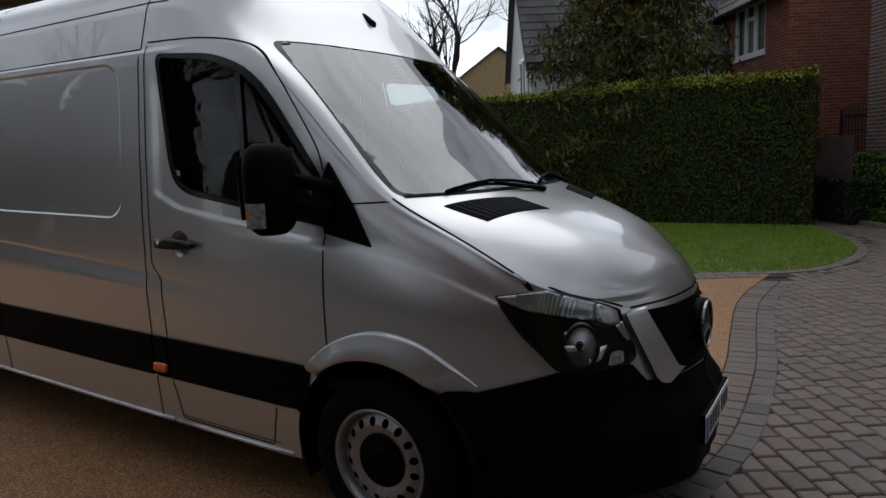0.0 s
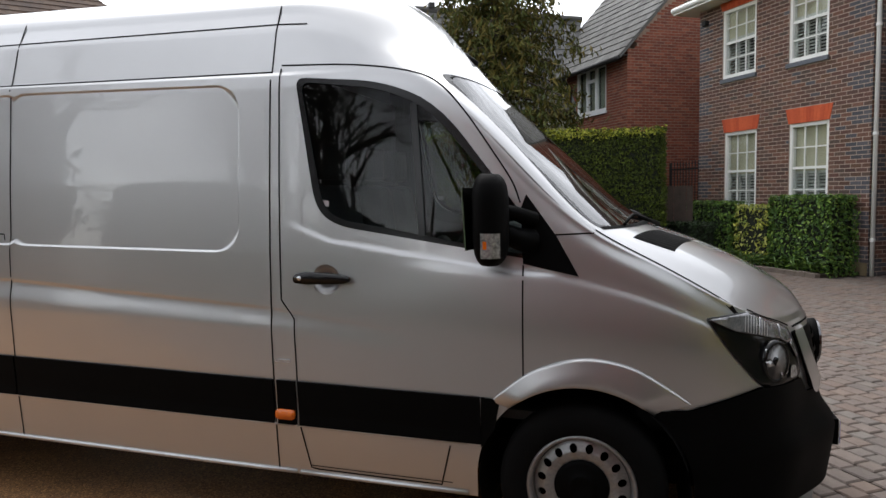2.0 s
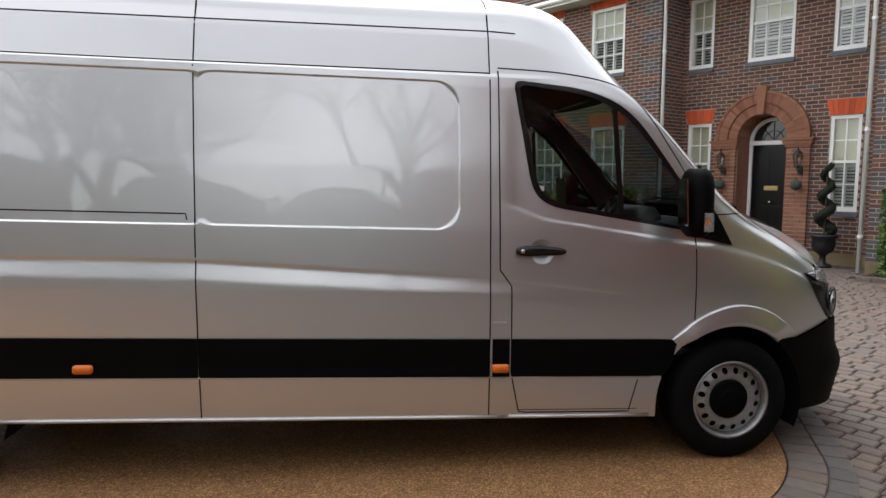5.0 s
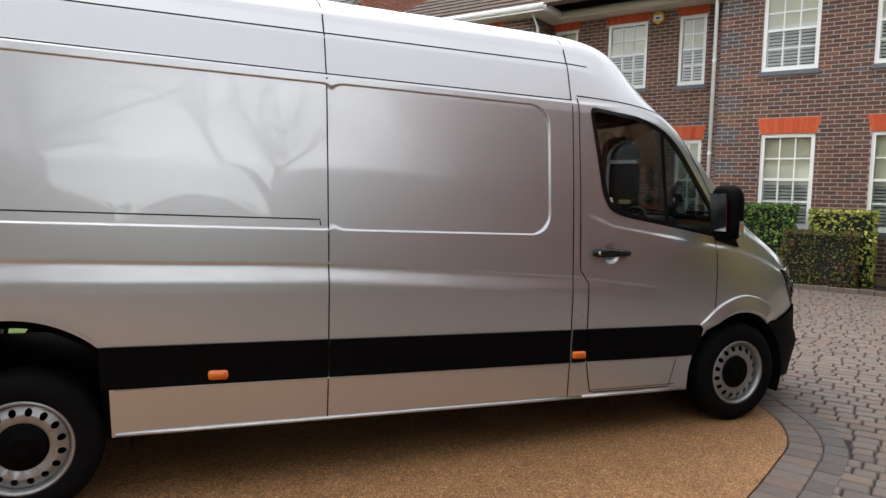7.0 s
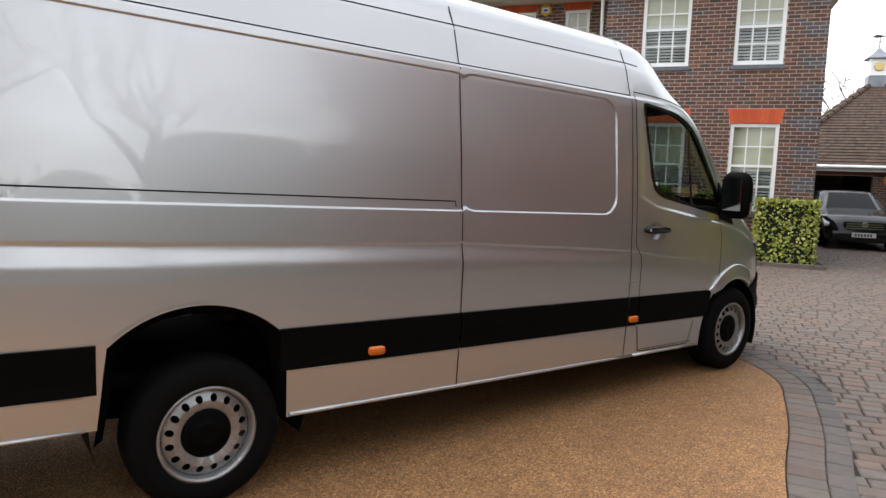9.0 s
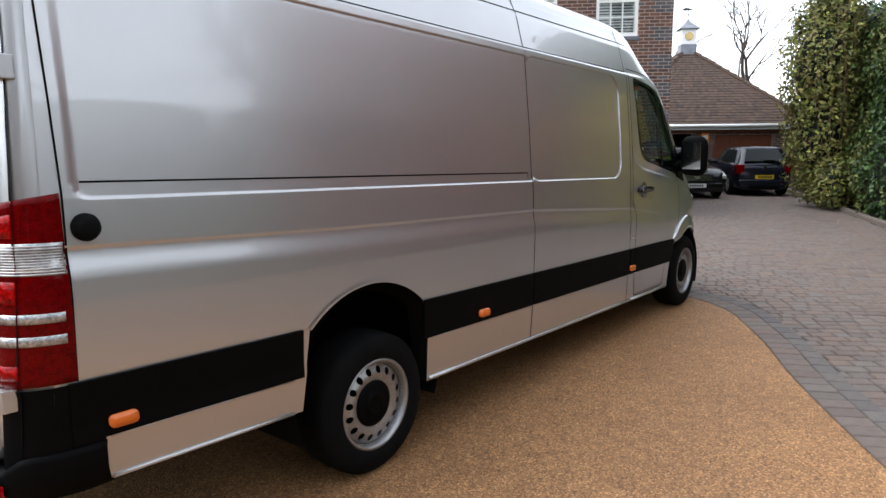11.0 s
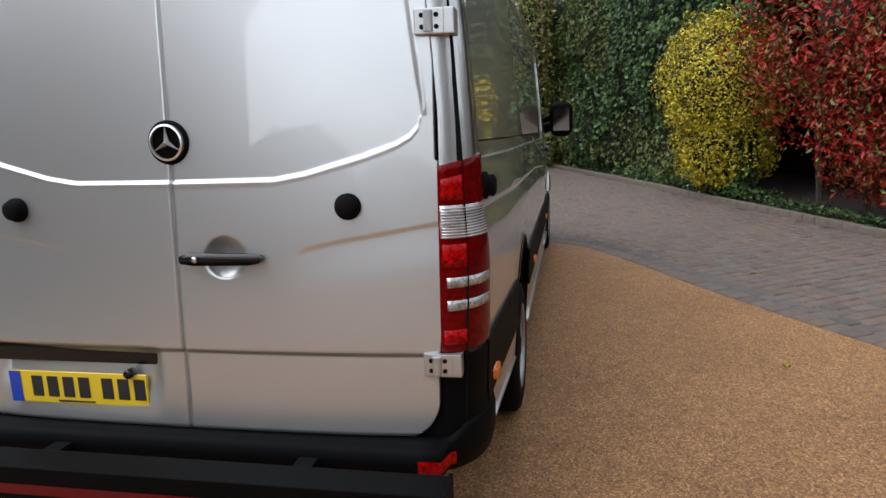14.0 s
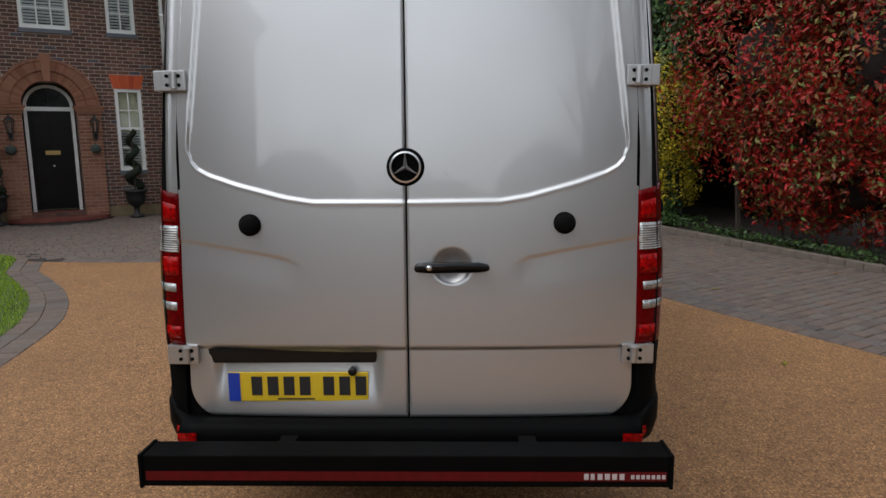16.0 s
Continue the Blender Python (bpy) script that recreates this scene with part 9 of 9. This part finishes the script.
prism(bm, [(GC - 0.26, 6.74), (GC - 0.12, 6.70), (GC + 0.26, 6.75), (GC - 0.12, 6.82)], "y", EL - 0.006, EL + 0.006)
part("weathervane", bm, CAST_IRON, cup, "dark iron weathervane")
ab = thing("garage_alarm", "orange and cream alarm box on the garage wall", "alarm", HOUSE_ROT @ Matrix.Translation((6.02, GY - 0.012, 1.78)))
bm = bmesh.new()
prism(bm, round_poly([(-0.10, -0.14), (0.10, -0.14), (0.16, 0.0), (0.10, 0.14), (-0.10, 0.14), (-0.16, 0)], 0.03), "y", -0.07, 0)
part("cover", bm, material("alarm_orange", srgb("e08a2a"), 0.4, 0, srgb("c9752a"), 8, 80), ab)
bm = bmesh.new()
prism(bm, round_poly([(-0.09, -0.07), (0.09, -0.07), (0.09, 0.07), (-0.09, 0.07)], 0.03), "y", -0.075, -0.071)
part("label_panel", bm, PLATE_WHITE, ab)


# ---- parked cars ----
def car(name, label, m, paint, L, W, belt, roof, bonnet_z, boot_z, xs, kind):
    """A parked car: x forward from the middle, lofted body and cabin, glass, lamps, plates, wheels."""
    c = thing(name, label, "car", m)
    x_scr0, x_scr1, x_rw1, x_rw0 = xs       # screen base, screen top, rear-window top, rear-window base
    hw = W / 2
    F, B = L / 2, -L / 2

    def deck(x):
        return float(np.interp(x, [B, B + 0.06, B + 0.25, x_rw0, x_scr0, F - 0.45, F - 0.12, F], [boot_z - 0.22, boot_z - 0.06, boot_z, belt, bonnet_z + 0.06, bonnet_z - 0.08, bonnet_z - 0.22, 0.45]))

    def wide(x):
        return hw * float(np.interp(x, [B, B + 0.1, B + 0.5, 0, F - 0.7, F - 0.25, F - 0.06, F], [0.80, 0.90, 0.97, 1.0, 0.98, 0.90, 0.76, 0.55]))
    wx = (F - 0.86, B + 0.78)
    bm = bmesh.new()
    rows = []
    for i in range(61):
        x = B + L * i / 60
        d, w = deck(x), wide(x)
        lift = 0.20
        arch = max([0.0] + [0.335 + math.sqrt(max(0, 0.37 ** 2 - (x - q) ** 2)) - lift if abs(x - q) < 0.37 else 0.0 for q in wx])
        lo = lift + arch
        prof = [(w * 0.80, lo), (w * 0.955, max(lo, 0.26)), (w * 0.99, max(lo, 0.45)), (w, max(lo + 0.02, min(0.62, d - 0.1))), (w * 0.975, d - 0.07), (w * 0.93, d - 0.015), (w * 0.80, d + 0.01), (w * 0.45, d + 0.03), (0, d + 0.035)]
        full = [(x, -a, b) for a, b in prof] + [(x, a, b) for a, b in prof[-2::-1]]
        rows.append([bm.verts.new(p) for p in full])
    for r0, r1 in zip(rows, rows[1:]):
        for k in range(len(r0) - 1):
            bm.faces.new((r0[k], r0[k + 1], r1[k + 1], r1[k]))
    bm.faces.new(rows[0]), bm.faces.new(rows[-1])
    body = part("body", bm, paint, c, "", True)

    def cab(t, z):
        """Half width of the cabin at height share t."""
        return hw * (0.90 - 0.20 * t)
    bm = bmesh.new()
    lv = []
    for t in (0, 0.25, 0.5, 0.75, 0.92, 1.0):
        z = belt - 0.02 + (roof - belt + 0.02) * t
        xa, xb = x_scr0 + (x_scr1 - x_scr0) * t, x_rw0 + (x_rw1 - x_rw0) * t
        if t == 1.0:
            xa, xb = xa - 0.12, xb + 0.10
        yy = cab(t, z) * (0.86 if t == 1.0 else 1)
        pts = [(xb, -yy * 0.72), (xb + 0.10, -yy), ((xa + xb) / 2, -yy * 1.02), (xa - 0.14, -yy * 0.98), (xa, -yy * 0.70), (xa + 0.06 * (1 - t), 0), (xa, yy * 0.70), (xa - 0.14, yy * 0.98), ((xa + xb) / 2, yy * 1.02), (xb + 0.10, yy), (xb, yy * 0.72), (xb - 0.03, 0)]
        lv.append([bm.verts.new((a, b, z + (0.03 * (1 - abs(b) / hw) if t == 1.0 else 0))) for a, b in pts])
    for r0, r1 in zip(lv, lv[1:]):
        for k in range(12):
            bm.faces.new((r0[k], r0[(k + 1) % 12], r1[(k + 1) % 12], r1[k]))
    bm.faces.new(lv[-1])
    part("cabin", bm, paint, c, "", True)

    def at(t):
        return belt - 0.02 + (roof - belt + 0.02) * t, x_scr0 + (x_scr1 - x_scr0) * t, x_rw0 + (x_rw1 - x_rw0) * t

    def sheet(nm, quad, lab):
        bm = bmesh.new()
        n = (Vector(quad[1]) - Vector(quad[0])).cross(Vector(quad[3]) - Vector(quad[0])).normalized()
        lo = [bm.verts.new(Vector(q)) for q in quad]
        hi = [bm.verts.new(Vector(q) + n * 0.012) for q in quad]
        bm.faces.new(lo), bm.faces.new(hi)
        for k in range(4):
            bm.faces.new((lo[k], lo[(k + 1) % 4], hi[(k + 1) % 4], hi[k]))
        part(nm, bm, CAR_PANE, c, lab)
    z0, f0, r0 = at(0.10)
    z1, f1, r1 = at(0.90)
    a0, a1 = cab(0.10, 0) * 0.72, cab(0.90, 0) * 0.72
    sheet("windscreen", [(f0 + 0.045, -a0 * 1.05, z0), (f0 + 0.045, a0 * 1.05, z0), (f1 + 0.025, a1, z1), (f1 + 0.025, -a1, z1)], "sloping windscreen reflecting the sky")
    sheet("rear_window", [(r0 - 0.03, a0 * 1.05, z0 + 0.06), (r0 - 0.03, -a0 * 1.05, z0 + 0.06), (r1 - 0.02, -a1, z1), (r1 - 0.02, a1, z1)], "dark rear window")
    for s in (-1, 1):
        ya, yb = s * (cab(0.14, 0) * 1.02 + 0.004), s * (cab(0.88, 0) * 1.02 + 0.004)
        za, fa, ra = at(0.14)
        zb, fb, rb = at(0.88)
        mid = (fa + ra) / 2 - 0.05
        for p, q, p1, q1 in ((mid + 0.04, fa - 0.26, mid + 0.04, fb - 0.22), (ra + 0.26, mid - 0.04, rb + 0.22, mid - 0.04)):
            quad = [(p, ya, za), (q, ya, za), (q1, yb, zb), (p1, yb, zb)]
            sheet("side_window", quad if s < 0 else quad[::-1], "dark side window")
        bm = bm_box(-0.09, 0.06, -0.10, 0.10, -0.06, 0.07, bevel=0.03)
        part("door_mirror", bm, paint, c, "", True, Matrix.Translation((x_scr0 - 0.28, s * (hw + 0.09), belt + 0.05)))
        for q in wx:
            wh = part("wheel", bmesh.new(), RUBBER, c, "alloy wheel with black tyre") if False else None
            bm = bmesh.new()
            lathe(bm, [(0.20, -0.10), (0.29, -0.105), (0.315, -0.08), (0.32, 0), (0.315, 0.08), (0.29, 0.105), (0.20, 0.10)], 28, "y", (q, s * (hw - 0.12), 0.32), False)
            wheel_ob = part("wheel", bm, RUBBER, c, "black tyre on an alloy rim", True)
            bm = bmesh.new()
            lathe(bm, [(0.205, s * 0.09), (0.19, s * 0.085), (0.18, s * 0.02), (0.001, s * 0.02)], 28, "y", (q, s * (hw - 0.12), 0.32), False)
            for k in range(5):
                ang = 2 * math.pi * k / 5
                ca, sa = math.cos(ang), math.sin(ang)
                tube(bm, [(q + 0.03 * ca, s * (hw - 0.12) + s * 0.075, 0.32 + 0.03 * sa), (q + 0.19 * ca, s * (hw - 0.12) + s * 0.08, 0.32 + 0.19 * sa)], 0.028, 6)
            part("rim", bm, STEEL, wheel_ob)
        # lamps
        bm = bmesh.new()
        xf = F - 0.30
        prism(bm, round_poly([(xf - 0.28, bonnet_z - 0.13), (xf + 0.13, bonnet_z - 0.24), (xf + 0.15, bonnet_z - 0.34), (xf - 0.15, bonnet_z - 0.26)], 0.03), "y", s * wide(xf + 0.05) * 0.74, s * (wide(xf - 0.1) + 0.006))
        part("headlamp", bm, CLEAR_LENS, c, "clear headlamp")
        bm = bmesh.new()
        tl = belt - 0.02 if kind == "hatch" else boot_z - 0.1
        prism(bm, round_poly([(B - 0.005, tl - 0.26), (B + 0.22, tl - 0.20), (B + 0.30, tl + 0.02), (B + 0.03, tl + 0.02)], 0.03), "y", s * hw * 0.66, s * (wide(B + 0.12) + 0.012))
        part("tail_lamp", bm, RED_LENS, c, "red tail lamp")
    if kind == "hatch":
        part("rear_plate", bm_box(B - 0.03, B - 0.015, -0.26, 0.26, 0.52, 0.63), PLATE_YELLOW, c, "yellow rear number plate")
        for k in range(6):
            part("plate_bar", bm_box(B - 0.034, B - 0.031, -0.2 + 0.066 * k, -0.155 + 0.066 * k, 0.545, 0.605), PRINT_BLACK, c)
        bm = bmesh.new()
        lathe(bm, [(0.045, 0.01), (0.05, 0), (0.05, -0.02)], 16, "x", (B - 0.015, 0, 0.84))
        part("badge", bm, CHROME, c, "round chrome badge")
        part("rear_bumper", bm_box(B - 0.045, B + 0.12, -hw * 0.82, hw * 0.82, 0.24, 0.50, bevel=0.05), paint, c, "", True)
        part("bumper_insert", bm_box(B - 0.05, B - 0.02, -hw * 0.5, hw * 0.5, 0.22, 0.33, bevel=0.01), BLACK_PLASTIC, c)
        part("rear_wiper", bm_box(r0 - 0.05, r0 - 0.03, -0.30, 0.03, z0 + 0.08, z0 + 0.10), BLACK_PLASTIC, c)
    else:
        bm = bmesh.new()
        prism(bm, round_poly([(-0.46, 0.70), (0.46, 0.70), (0.36, 0.50), (-0.36, 0.50)], 0.05), "x", F - 0.10, F + 0.012)
        g = part("grille", bm, GLOSS_BLACK, c, "dark grille")
        for z in (0.545, 0.60, 0.655):
            part("grille_bar", bm_box(F + 0.013, F + 0.022, -0.40, 0.40, z - 0.009, z + 0.009), CHROME, g)
        bm = bmesh.new()
        lathe(bm, [(0.07, F + 0.015), (0.07, F + 0.03), (0.05, F + 0.034), (0.05, F + 0.018)], 20, "x", (0, 0, 0.64))
        part("badge", bm, CHROME, c, "round chrome badge")
        part("front_bumper", bm_box(F - 0.18, F + 0.01, -hw * 0.80, hw * 0.80, 0.20, 0.46, bevel=0.06), paint, c, "", True)
        part("front_plate", bm_box(F + 0.014, F + 0.026, -0.26, 0.26, 0.33, 0.44), PLATE_WHITE, c, "white front number plate")
        for k in range(6):
            part("plate_bar", bm_box(F + 0.027, F + 0.03, -0.2 + 0.066 * k, -0.155 + 0.066 * k, 0.355, 0.415), PRINT_BLACK, c)
        for s in (-1, 1):
            part("fog_lamp", bm_box(F - 0.06, F + 0.0, s * 0.62 - 0.09, s * 0.62 + 0.09, 0.30, 0.38, bevel=0.02), CLEAR_LENS, c)
    return c


CAR_PANE = material("dark_car_glass", (0.012, 0.014, 0.015), 0.03, 0, (0.016, 0.018, 0.019), 4, 30, spec=0.2)
BLACK_PAINT = material("black_car_paint", (0.006, 0.006, 0.007), 0.22, 0, (0.008, 0.008, 0.009), 4, 300, coat=0.35, spec=0.2)
BLUE_PAINT = material("blue_black_car_paint", (0.010, 0.011, 0.020), 0.25, 0.3, (0.013, 0.014, 0.024), 4, 300, coat=0.35, spec=0.2)
ha = radians(213)
car("black_saloon", "black saloon car parked facing the yard", Matrix.Translation((12.9 - 2.38 * math.cos(ha), 3.1 - 2.38 * math.sin(ha), 0)) @ Matrix.Rotation(ha, 4, "Z"),
    BLACK_PAINT, 4.76, 1.82, 0.94, 1.43, 0.90, 1.0, (0.72, 0.02, -1.0, -1.80), "saloon")
hb = radians(30)
car("blue_black_hatchback", "dark blue-black hatchback with its rear to the yard", Matrix.Translation((14.9 + 2.0 * math.cos(hb), 1.80 + 2.0 * math.sin(hb), 0)) @ Matrix.Rotation(hb, 4, "Z"),
    BLUE_PAINT, 4.0, 1.70, 0.94, 1.43, 0.98, 0.95, (0.80, 0.22, -1.55, -1.93), "hatch")
